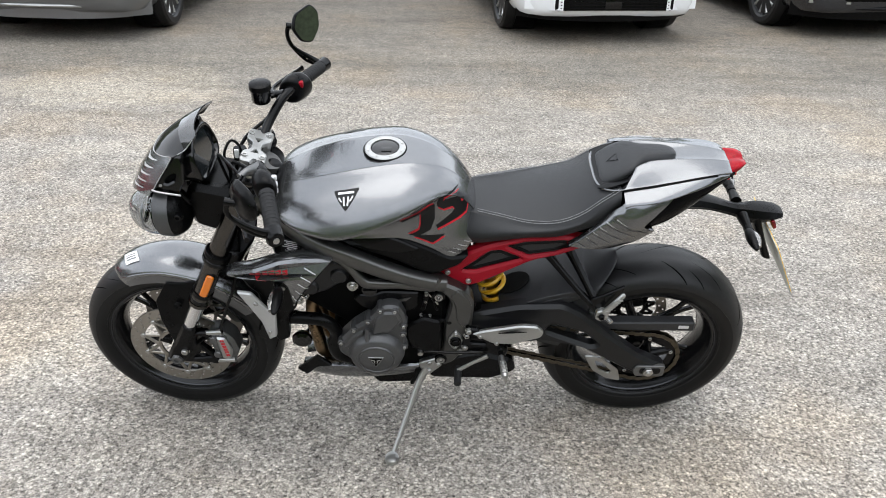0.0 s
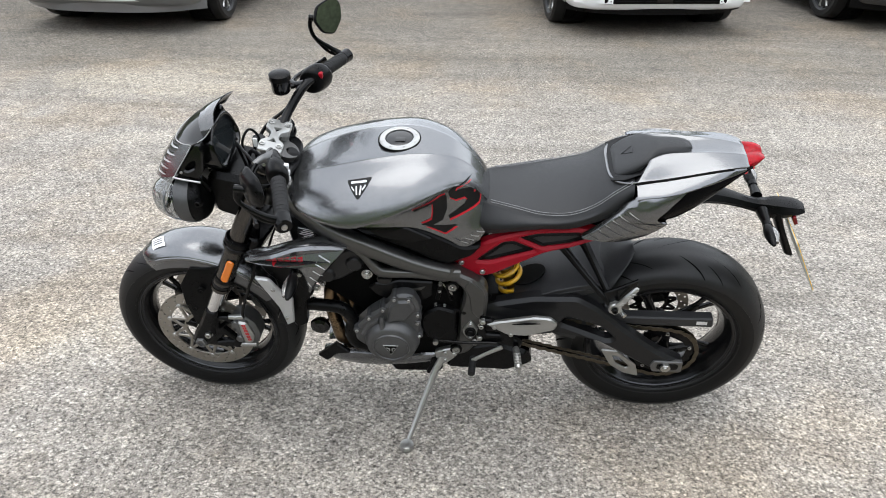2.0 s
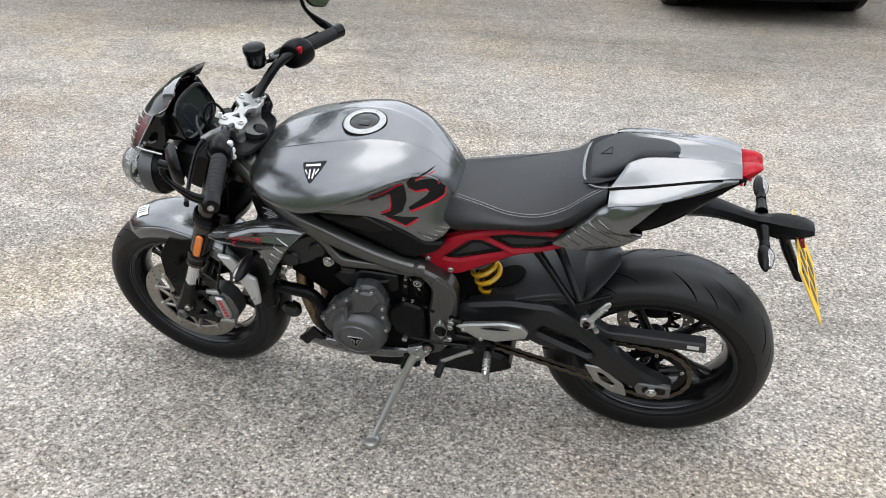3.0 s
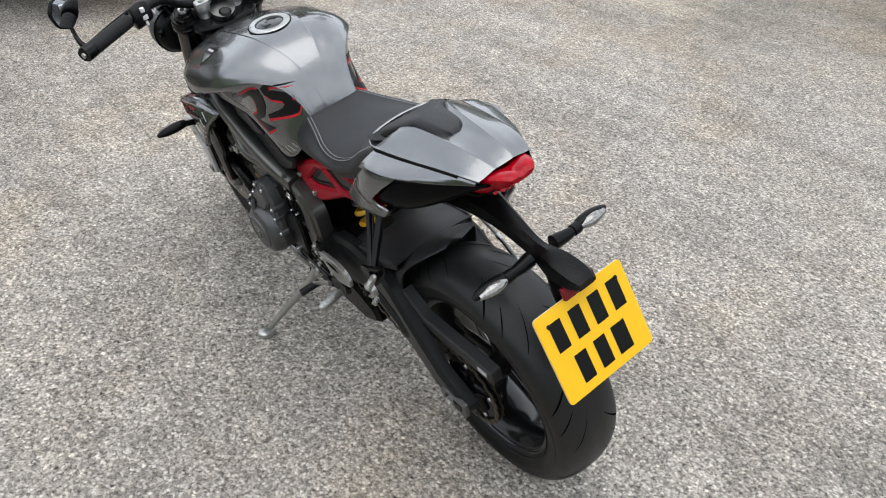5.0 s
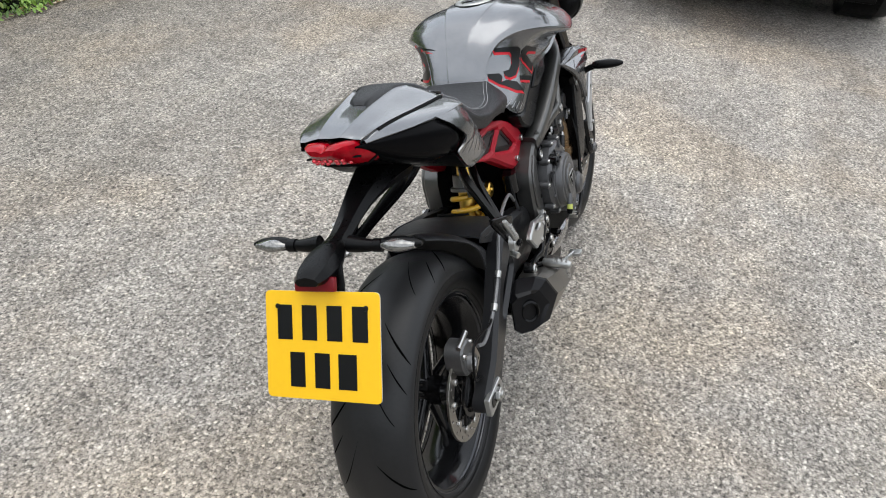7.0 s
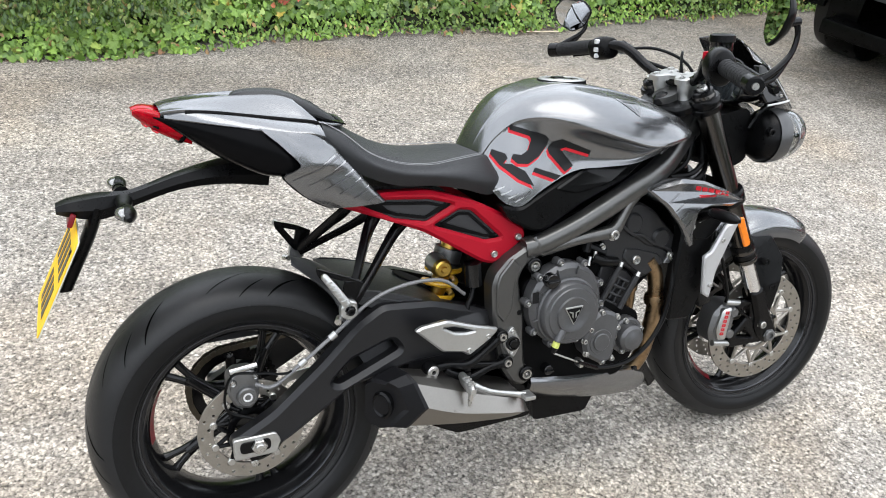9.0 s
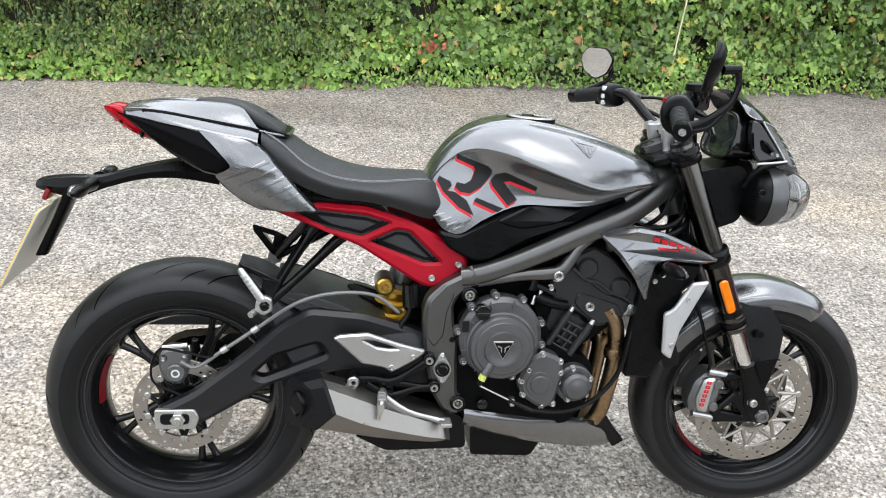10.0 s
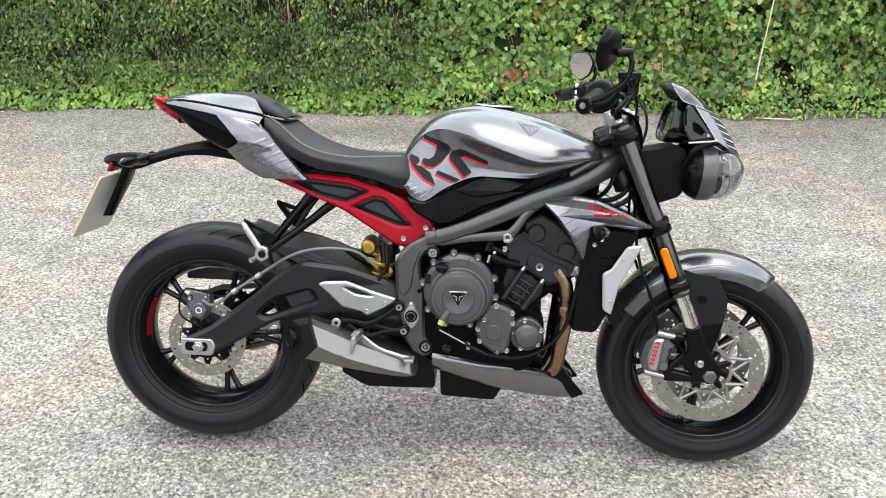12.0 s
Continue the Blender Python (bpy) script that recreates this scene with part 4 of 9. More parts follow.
hugger = part("rear_hugger", solid(surf(hug, 3, 3), 0.004), GREYPLASTIC, bike, "dark grey rear wheel hugger", sharp=50)
for s in (1, -1):
    part("hugger_wing", plate(rounded([(-0.225, 0.470), (-0.240, 0.505), (-0.300, 0.540), (-0.360, 0.566), (-0.430, 0.587), (-0.485, 0.597), (-0.500, 0.580), (-0.420, 0.540), (-0.330, 0.500)], 0.010), lambda x, z: s * (0.118 + 0.06 * max(0, 0.58 - z)), 0.005, bevel=0.002, fine=0.05), GREYPLASTIC, hugger)
    part("hugger_crease", tube([(-0.300, s * 0.1205, 0.520), (-0.380, s * 0.1195, 0.556), (-0.470, s * 0.1175, 0.578)], 0.0026, 8, 4), GREYPLASTIC, hugger)
part("hugger_deck", solid(surf([[(x, y * 0.118, z + 0.008 * (1 - y * y)) for y in (1, 0.5, 0, -0.5, -1)] for x, z in ((-0.495, 0.594), (-0.430, 0.584), (-0.360, 0.563), (-0.300, 0.538), (-0.245, 0.505))], 3, 3), 0.004), GREYPLASTIC, hugger)

# a flat dark oval on the deck paints the shade of the shock opening
opening = plate(circle_ring(0, 0, 0.046, 28), 0.002, 0.004, bevel=0.0005)
opening.transform(Matrix.Diagonal((1.15, 1, 0.85, 1)))
opening.transform(Matrix.Rotation(radians(90), 4, "X"))
part("opening_shade", opening, SEAM, hugger, "flat dark disc for the shade in the shock opening", Matrix.Translation((-0.285, 0.030, 0.5415)) @ Matrix.Rotation(radians(26), 4, "Y"))

# ---- main frame ----
for s in (1, -1):
    fr = part("frame_rear_plate", plate(rounded([(-0.055, 0.662), (-0.101, 0.638), (-0.128, 0.624), (-0.160, 0.592), (-0.169, 0.564), (-0.165, 0.485), (-0.154, 0.423), (-0.139, 0.360), (-0.115, 0.321), (-0.087, 0.308), (-0.064, 0.319), (-0.062, 0.345), (-0.082, 0.363), (-0.086, 0.426), (-0.087, 0.489), (-0.098, 0.535), (-0.102, 0.574), (-0.089, 0.600), (-0.040, 0.626)], 0.010), s * 0.153, 0.045, bevel=0.007), FRAME, bike, "graphite grey frame side plate")
    part("plate_facet", plate(rounded([(-0.120, 0.626), (-0.154, 0.590), (-0.162, 0.562), (-0.159, 0.500), (-0.142, 0.478), (-0.122, 0.505), (-0.116, 0.560), (-0.100, 0.604)], 0.006), lambda x, z: s * (0.1565 + 0.05 * (-0.12 - x)), 0.008, bevel=0.003), FRAME, fr)
    part("frame_seam", spar([(-0.070, s * 0.1535, 0.668), (-0.062, s * 0.158, 0.650), (-0.052, s * 0.158, 0.628)], [0.005, 0.006, 0.005], [0.003, 0.004, 0.003]), FRAME, fr)
    for x, z in ((-0.068, 0.602), (-0.080, 0.341)):
        ring = part("engine_bolt", lathe([(0, s * 0.150), (0.018, s * 0.150), (0.018, s * 0.158), (0.015, s * 0.160), (0.0135, s * 0.158), (0.0115, s * 0.158), (0, s * 0.158)], (x, 0, z), "y", 24), SATIN, bike, "black engine mounting bolt with a bright socket")
        part("bolt", join(lathe([(0.0075, s * 0.158), (0.0085, s * 0.1615), (0.0115, s * 0.1615), (0.012, s * 0.158)], (x, 0, z), "y", 20), disc((x, z), 0.0035, s * 0.158, s * 0.1605, 6)), STEEL, ring)
    # solid dark disc in place of a hole, coloured like its shade
    part("hole_shade", disc((-0.101, 0.495), 0.0075, s * 0.148, s * 0.1536, 18), SEAM, fr)
    part("frame_beam", spar([(-0.085, s * 0.138, 0.640), (-0.042, s * 0.144, 0.649), (0.025, s * 0.150, 0.675), (0.097, s * 0.153, 0.707), (0.169, s * 0.152, 0.742), (0.234, s * 0.146, 0.770), (0.30, s * 0.118, 0.794), (0.385, s * 0.066, 0.838), (0.425, s * 0.05, 0.862)], [0.019, 0.019, 0.019, 0.021, 0.022, 0.023, 0.024, 0.026, 0.028], [0.020, 0.020, 0.020, 0.020, 0.020, 0.021, 0.022, 0.024, 0.024]), FRAME, bike, "graphite grey frame beam", sharp=60)
    part("frame_brace", spar([(-0.050, s * 0.148, 0.630), (0.041, s * 0.156, 0.649), (0.105, s * 0.164, 0.657), (0.132, s * 0.165, 0.664), (0.152, s * 0.163, 0.688), (0.173, s * 0.160, 0.718), (0.205, s * 0.155, 0.743), (0.248, s * 0.146, 0.760)], [0.010, 0.011, 0.013, 0.013, 0.011, 0.010, 0.010, 0.010], [0.010, 0.011, 0.012, 0.012, 0.011, 0.010, 0.010, 0.010]), FRAME, bike, sharp=60)
    part("bolt", bolt(0.126 if s < 0 else 0.165, s * 0.177, 0.655, 0.0115, s), STEEL, bike)
part("steering_head", lathe([(0, -0.09), (0.036, -0.09), (0.036, 0.09), (0, 0.09)], (0, 0, 0), "z", 24), FRAME, bike, m=Matrix.Translation(Vector((0.802, 0, 0)) + Vector(UP) * 0.94 - Vector(AHEAD) * 0.0) @ Matrix.Rotation(radians(-RAKE), 4, "Y"))

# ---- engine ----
# crankcase and cylinder block, coloured as dark as the shade behind the covers
part("crankcase", plate(rounded([(-0.09, 0.33), (-0.09, 0.56), (0.01, 0.60), (0.10, 0.55), (0.16, 0.47), (0.235, 0.44), (0.24, 0.35), (0.19, 0.28), (-0.04, 0.28)], 0.02), 0.142, 0.284, bevel=0.012), CAVITY_SHADE, bike, "dark grey engine crankcase")
part("cylinder_block", plate(rounded([(0.087, 0.604), (0.169, 0.690), (0.225, 0.712), (0.345, 0.600), (0.33, 0.56), (0.181, 0.445), (0.11, 0.48)], 0.015), 0.12, 0.24, bevel=0.010), CAVITY_SHADE, bike, "black cylinder block and head")

# ---- front end (turns with the steering) ----
def along(d, ahead=0.0, y=0.0):
    """A point on the fork line, d metres up from the axle."""
    p = np.array((FRONT[0], 0, FRONT[1])) + d * UP + ahead * AHEAD
    return (p[0], y, p[2])


for s in (1, -1):
    part("fork_tube", tube([along(0.27, 0.004, s * 0.103), along(0.30, 0.004, s * 0.103), along(0.715, 0.004, s * 0.103), along(0.724, 0.004, s * 0.103)], [0.027, 0.0275, 0.0275, 0.026], 24, 1, False), FORK, bike, "dark upper fork tube", STEER)
    part("fork_slider", tube([along(0.05, 0.004, s * 0.103), along(0.28, 0.004, s * 0.103)], 0.0215, 20, 1, False), CHROME, bike, "polished fork slider", STEER)
    part("fork_seal", lathe([(0.0225, -0.02), (0.030, -0.02), (0.0305, -0.008), (0.0285, -0.006), (0.0285, 0.004), (0.0305, 0.006), (0.030, 0.02), (0.0225, 0.02)], (0, 0, 0), "z", 24), SATIN, bike, m=STEER @ Matrix.Translation(along(0.275, 0.004, s * 0.103)) @ Matrix.Rotation(radians(-RAKE), 4, "Y"))

GUARD_KEYS = ((147, 138, 128, 118, 108, 98, 88, 78, 70, 64, 60, 57.5), (57.5, 60, 64, 72, 100, 130, 147), (0.040, 0.054, 0.062, 0.069, 0.077, 0.074, 0.060), (57.5, 66, 90, 125, 147), (0.312, 0.319, 0.325, 0.322, 0.314))


def guard_row(a, keys):
    """One row of the front mudguard at an angle round the axle: (part of the half width, drop)."""
    b, w, r = radians(a), np.interp(a, *GUARD_KEYS[1:3]), np.interp(a, *GUARD_KEYS[3:5])
    return [(FRONT[0] + 0.004 + (r - d) * math.cos(b), y * w, FRONT[1] + (r - d) * math.sin(b)) for y, d in keys]


SECTION = ((1.06, 0.060), (1.07, 0.046), (1.05, 0.030), (1.00, 0.026), (0.96, 0.022), (0.72, 0.008), (0.40, 0.001))
SECTION = SECTION + ((0, 0.0),) + tuple((-y, d) for y, d in reversed(SECTION))
guard = part("front_mudguard", solid(surf([guard_row(a, SECTION) for a in GUARD_KEYS[0]], 3, 3), 0.003), PAINT, bike, "gunmetal front mudguard", STEER, sharp=28)
for s in (1, -1):
    part("mudguard_band", surf([guard_row(a, [(s * (y + 0.014), d + e * 0.6) for y, d, e in ((1.055, 0.034, lift), (1.075, 0.046, lift), (1.062, 0.061, 0.0))]) for a in GUARD_KEYS[0][:-2] for lift in (float(np.interp(a, (60, 76, 92), (0.016, 0.004, 0.0))),)], 3, 2), PAINT_DARK, guard, "dark lower band of the mudguard", sharp=50)

# ---- mudguard stays, fork feet, axle, calipers ----
GUARD = rounded([(0.612, 0.575), (0.650, 0.563), (0.702, 0.560), (0.736, 0.500), (0.726, 0.440), (0.712, 0.380), (0.704, 0.352), (0.688, 0.352), (0.664, 0.420), (0.630, 0.500)], 0.007)
for s in (1, -1):
    stay = part("mudguard_stay", plate(GUARD, lambda x, z: s * (0.088 + 0.030 * min(1, max(0, 0.56 - z) / 0.12)), 0.006, bevel=0.002, fine=0.04), PLASTIC, bike, "black mudguard stay", STEER)
    for x, z in ((0.668, 0.500), (0.699, 0.426)):
        part("stay_recess", lathe([(0.0, s * 0.1165), (0.006, s * 0.1165), (0.0065, s * 0.1190), (0.0100, s * 0.1195), (0.0105, s * 0.110)], (x, 0, z), "y", 16), SEAM, stay)
        part("bolt", bolt(x, s * 0.1170, z, 0.0042, s, 0.002), SATIN, stay)
    foot = part("fork_foot", plate(rounded([along(d, a)[0::2] for d, a in ((0.150, -0.016), (0.150, 0.024), (0.07, 0.025), (0.03, 0.030), (-0.012, 0.030), (-0.026, 0.012), (-0.022, -0.016), (0.01, -0.030), (0.045, -0.032), (0.07, -0.022))], 0.010), s * 0.128, 0.046, bevel=0.009), SATIN, bike, "black fork foot with brake mounts", STEER)
    part("front_axle", join(disc(FRONT, 0.019, s * 0.10, s * 0.131, 6), lathe([(0.008, s * 0.127), (0.0085, s * 0.136), (0.014, s * 0.136), (0.016, s * 0.134), (0.017, s * 0.128)], (FRONT[0], 0, FRONT[1]), "y", 24)), CAST, foot)
    part("pinch_bolt", bolt(along(0.045, -0.012)[0], s * 0.130, along(0.045, -0.012)[2], 0.010, s, 0.006), STEEL, foot)
    # brake caliper behind the fork
    mount = [along(0.120, -0.012)[0::2], (0.606, 0.398), (0.590, 0.380), (0.630, 0.345), (0.580, 0.290), (0.584, 0.262), along(-0.022, -0.010)[0::2]]
    shrink = lambda tri: rounded([tuple(0.56 * p[q] + 0.44 * sum(v[q] for v in tri) / 3 for q in (0, 1)) for p in tri], 0.003)
    part("caliper_bracket", plate(rounded(mount, 0.006), s * 0.116, 0.020, [shrink([mount[0], mount[2], along(0.055, -0.030)[0::2]]), shrink([(0.628, 0.330), mount[4], along(-0.006, -0.028)[0::2]])], 0.004), SATIN, foot)
    cal = part("brake_caliper", plate(rounded([(0.604, 0.386), (0.560, 0.394), (0.530, 0.366), (0.518, 0.316), (0.529, 0.280), (0.572, 0.276), (0.592, 0.296), (0.600, 0.340)], 0.010), s * 0.110, 0.058, bevel=0.010), CAST, bike, "silver radial brake caliper", STEER)
    part("caliper_half", plate(rounded([(0.577, 0.384), (0.548, 0.380), (0.533, 0.325), (0.541, 0.294), (0.566, 0.290), (0.572, 0.335)], 0.008), s * 0.122, 0.02, bevel=0.006), ALU, cal)
    for i in range(6):
        x, z = 0.5585 - 0.0022 * i, 0.372 - 0.0118 * i
        part("caliper_mark", plate(rounded([(x + 0.0060, z + 0.0034), (x - 0.0056, z + 0.0054), (x - 0.0070, z - 0.0028), (x + 0.0046, z - 0.0048)], 0.002, 2), s * 0.1228, 0.001, [circle_ring(x - 0.0006, z + 0.0004, 0.0016)], bevel=0.0002), REDDECAL, cal, "small red mark")
    for x, z in ((0.586, 0.366), (0.580, 0.305)):
        part("caliper_bore", lathe([(0, s * 0.119), (0.011, s * 0.119), (0.0125, s * 0.117), (0.013, s * 0.100), (0, s * 0.100)], (x, 0, z), "y", 20), CAST, cal)
    for a, b in ((((0.556, 0.398), (0.618, 0.386))), (((0.530, 0.284), (0.590, 0.272)))):
        part("caliper_bolt", tube([(a[0], s * 0.110, a[1]), (b[0], s * 0.106, b[1])], 0.0085, 12, 1, False), ALU, cal)
    part("brake_hose", tube([(0.556, s * 0.112, 0.400), (0.552, s * 0.118, 0.43), (0.520, s * 0.122, 0.52), (0.490, s * 0.115, 0.60), (0.475, s * 0.075, 0.70), (0.47, s * 0.05, 0.82)], 0.0042, 8, 6), SATIN, bike, "braided brake hose", STEER)
    # fork reflectors
    ref = part("fork_reflector", plate(rounded([along(d, a)[0::2] for d, a in ((0.385, -0.012), (0.385, 0.010), (0.298, 0.010), (0.298, -0.012))], 0.011, 4), s * 0.137, 0.008, bevel=0.003), ORANGE, bike, "orange side reflector on the fork", STEER)
    part("reflector_base", plate(rounded([along(d, a)[0::2] for d, a in ((0.390, -0.015), (0.390, 0.013), (0.293, 0.013), (0.293, -0.015))], 0.013, 4), s * 0.132, 0.008, bevel=0.002), PLASTIC, ref)
    # clamps round the fork tubes
    for d, r in ((0.44, 0.037), (0.698, 0.036)):
        part("fork_clamp", lathe([(0.026, -0.020), (r - 0.002, -0.020), (r, -0.017), (r, -0.006), (r - 0.003, -0.004), (r - 0.003, 0.001), (r, 0.003), (r, 0.014), (r - 0.002, 0.017), (0.026, 0.017)], (0, 0, 0), "z", 28), SATIN, bike, "", STEER @ Matrix.Translation(along(d, 0.004, s * 0.103)) @ Matrix.Rotation(radians(-RAKE), 4, "Y"))
    part("fork_cap", lathe([(0, 0.010), (0.009, 0.010), (0.010, 0.006), (0.018, 0.006), (0.0245, 0.004), (0.0255, -0.006), (0, -0.006)], (0, 0, 0), "z", 24), SATIN, bike, "", STEER @ Matrix.Translation(along(0.728, 0.004, s * 0.103)) @ Matrix.Rotation(radians(-RAKE), 4, "Y"))
    part("fork_adjuster", lathe([(0, 0.008), (0.006, 0.008), (0.007, 0.013), (0.011, 0.014), (0.0125, 0.011), (0.0125, 0.006), (0, 0.006)], (0, 0, 0), "z", 20), STEEL, bike, "steel fork adjuster", STEER @ Matrix.Translation(along(0.728, 0.004, s * 0.103)) @ Matrix.Rotation(radians(-RAKE), 4, "Y"))
    for d in (0.246, 0.276):
        part("fork_band", lathe([(0.027, -0.006), (0.0302, -0.006), (0.0308, -0.004), (0.0308, 0.004), (0.0302, 0.006), (0.027, 0.006)], (0, 0, 0), "z", 24), FORK, bike, "", STEER @ Matrix.Translation(along(d, 0.004, s * 0.103)) @ Matrix.Rotation(radians(-RAKE), 4, "Y"))
    part("fork_ring", lathe([(0.0275, -0.004), (0.0295, -0.004), (0.0295, 0.004), (0.0275, 0.004)], (0, 0, 0), "z", 24), STEEL, bike, "", STEER @ Matrix.Translation(along(0.262, 0.004, s * 0.103)) @ Matrix.Rotation(radians(-RAKE), 4, "Y"))

for d, t in ((0.44, 0.040), (0.700, 0.020)):
    prof = [(-0.06, -0.09), (0.0, -0.105), (0.035, -0.085), (0.03, 0), (0.035, 0.085), (0.0, 0.105), (-0.06, 0.09), (-0.075, 0)]
    bm = plate(rounded(prof, 0.02), t / 2, t, bevel=0.006)
    bm.transform(Matrix.Rotation(radians(90), 4, "X"))
    part("triple_clamp", bm, SATIN, bike, "black triple clamp", STEER @ Matrix.Translation(along(d, 0.0)) @ Matrix.Rotation(radians(-RAKE), 4, "Y"))
part("stem_nut", lathe([(0, 0.018), (0.012, 0.018), (0.02, 0.012), (0.022, 0), (0, 0)], (0, 0, 0), "z", 24), SATIN, bike, "", STEER @ Matrix.Translation(along(0.713, -0.045)) @ Matrix.Rotation(radians(-RAKE), 4, "Y"))

# ---- handlebar ----
BAR = [(0.293, 0.385, 1.012), (0.330, 0.245, 1.032), (0.362, 0.165, 1.036), (0.396, 0.105, 0.992), (0.408, 0.050, 0.969), (0.410, 0, 0.966)]
part("handlebar", tube(BAR + mirrored(BAR[-2::-1]), 0.0125, 14, 8), SATIN, bike, "black tapered handlebar", BARS)
for s in (1, -1):
    part("bar_riser", surf([[(0.410 + dx * k, s * (0.048 + dy * k), z) for dx, dy in ((0.028, 0.0), (0.020, 0.020), (0, 0.024), (-0.020, 0.020), (-0.028, 0), (-0.020, -0.020), (0, -0.024), (0.020, -0.020))] for z, k in ((0.905, 0.8), (0.935, 0.74), (0.952, 0.92), (0.966, 1.0))], 3, 3, True), ALU, bike, "silver machined bar riser", BARS)
H_PLATE = rounded([(-0.032, -0.072), (-0.032, -0.030), (-0.012, -0.014), (-0.012, 0.014), (-0.032, 0.030), (-0.032, 0.072), (0.032, 0.072), (0.032, 0.030), (0.012, 0.014), (0.012, -0.014), (0.032, -0.030), (0.032, -0.072)], 0.008)
hp = plate(H_PLATE, 0.006, 0.015, [[(-0.010, o * 0.032), (0.010, o * 0.032), (0.0, o * 0.016)][::-o] for o in (1, -1)], bevel=0.0025)
hp.transform(Matrix.Rotation(radians(90), 4, "X"))
clamp_m = BARS @ Matrix.Translation((0.410, 0, 0.979)) @ Matrix.Rotation(radians(-12), 4, "Y")
clamp = part("bar_clamp", hp, ALU, bike, "silver machined bar clamp with four bolts", clamp_m)
for x in (0.022, -0.022):
    for y in (0.05, -0.05):
        part("clamp_bolt", lathe([(0, 0.001), (0.0042, 0.001), (0.0046, 0.005), (0.0078, 0.0055), (0.0085, 0.003), (0.0085, 0.0), (0, 0)], (x, y, 0.004), "z", 14), STEEL, clamp)
for s in (1, -1):
    k = 1 if s > 0 else -1
    e = [(0.290, k * 0.392, 1.0115), (0.296, k * 0.372, 1.0135), (0.330, k * 0.262, 1.030)]
    grip = part("grip", tube(e[1:], [0.0182, 0.0182], 20, 1, False), GRIP, bike, "black rubber grip", BARS)
    for i in range(9):
        t = 0.08 + i * 0.1
        p = [e[1][j] + (e[2][j] - e[1][j]) * t for j in range(3)]
        q = [e[1][j] + (e[2][j] - e[1][j]) * (t + 0.03) for j in range(3)]
        part("grip_rib", tube([p, q], 0.0188, 20, 1, False), GRIP, grip)
    bar_end = part("bar_end", tube([(0.284, k * 0.405, 1.010), (0.286, k * 0.402, 1.0102), (0.296, k * 0.374, 1.0135)], [0.017, 0.020, 0.019], 20, 1, False), SATIN, bike, "black bar end", BARS)
    part("bar_end_bolt", tube([(0.2825, k * 0.4075, 1.0098), (0.285, k * 0.402, 1.0102)], [0.007, 0.008], 12, 1, False), STEEL, bar_end)
    fat = 1.05 if k > 0 else 1.40
    sw = part("switch_housing", surf([[(x + 0.026 * fat * r * math.cos(a), k * y, z + 0.028 * fat * r * math.sin(a) - 0.004) for a in np.linspace(0, 2 * math.pi, 10, endpoint=False)] for x, y, z, r in ((0.334, 0.252, 1.030, 0.72), (0.335, 0.246, 1.030, 1.0), (0.343, 0.222, 1.033, 1.05), (0.350, 0.200, 1.034, 0.9), (0.352, 0.195, 1.034, 0.6))], 3, 3, True), PLASTIC, bike, "black handlebar switch housing", BARS)
    if k < 0:
        part("kill_switch", block((0.322, -0.206, 1.050), (0.012, 0.014, 0.018), 0.004), RED, sw, "red switch")
        part("red_trim", block((0.344, -0.236, 1.060), (0.012, 0.006, 0.005), 0.002), RED, sw)
        part("start_button", block((0.318, -0.225, 1.022), (0.010, 0.018, 0.014), 0.003), WHITE, sw)
    else:
        for z, m2, w in ((1.046, GREYDECAL, 0.012), (1.026, GREYDECAL, 0.016), (1.010, GREYDECAL, 0.008)):
            part("button", block((0.318, 0.222, z), (0.012, w, 0.012), 0.003), m2, sw)
    lever = part("lever_perch", tube([(0.362, k * 0.170, 1.035), (0.390, k * 0.180, 1.032), (0.405, k * 0.200, 1.028)], [0.018, 0.010, 0.009], 12, 4), CAST if k > 0 else SATIN, bike, "", BARS)
    part("lever", tube([(0.400, k * 0.190, 1.028), (0.402, k * 0.235, 1.022), (0.385, k * 0.300, 1.012), (0.362, k * 0.370, 1.000), (0.352, k * 0.392, 0.998)], [0.010, 0.008, 0.007, 0.0065, 0.0085], 10, 5, flat=0.7), SATIN, lever, "black hand lever")
    # bar-end mirror on a forward arm
    drop = 0.034 if k > 0 else 0.006
    arm = [(0.292, k * 0.386, 1.014), (0.325, k * 0.395, 1.030), (0.372, k * 0.392, 1.065 - drop * 0.3), (0.386, k * 0.392, 1.105 - drop * 0.8), (0.379, k * 0.392, 1.140 - drop)]
    mir = part("mirror_arm", tube(arm, [0.013, 0.008, 0.0065, 0.006, 0.007], 10, 6, flat=0.8), SATIN, bike, "black bar-end mirror on a forged arm", BARS)
    part("mirror_strut", tube([(0.300, k * 0.394, 1.012), (0.338, k * 0.395, 1.022), (0.371, k * 0.392, 1.060 - drop * 0.3)], [0.007, 0.005, 0.005], 8, 4, flat=0.8), SATIN, mir)
    part("mirror_joint", tube([(0.386, k * 0.390, 1.136 - drop), (0.352, k * 0.392, 1.134 - drop)], 0.009, 12, 1, False), SATIN, mir)
    shape = [(0.056, 0.010), (0.032, 0.040), (-0.034, 0.042), (-0.058, 0.016), (-0.046, -0.024), (-0.004, -0.048), (0.036, -0.030)]
    ring = rounded(shape, 0.012, 4)
    face = Vector((-0.76, -0.60, -0.05) if k > 0 else (-0.90, 0.42, 0.25)).normalized()
    across = Vector((0, 0, 1)).cross(face).normalized()
    up = face.cross(across)
    c = Vector((0.345 if k > 0 else 0.332, k * 0.392, 1.140 - drop))

    def ring_at(f, d):
        f *= 1.0 if k > 0 else 1.12
        return [tuple(c + across * (u * f * k) + up * (v * f) + face * d) for u, v in ring]
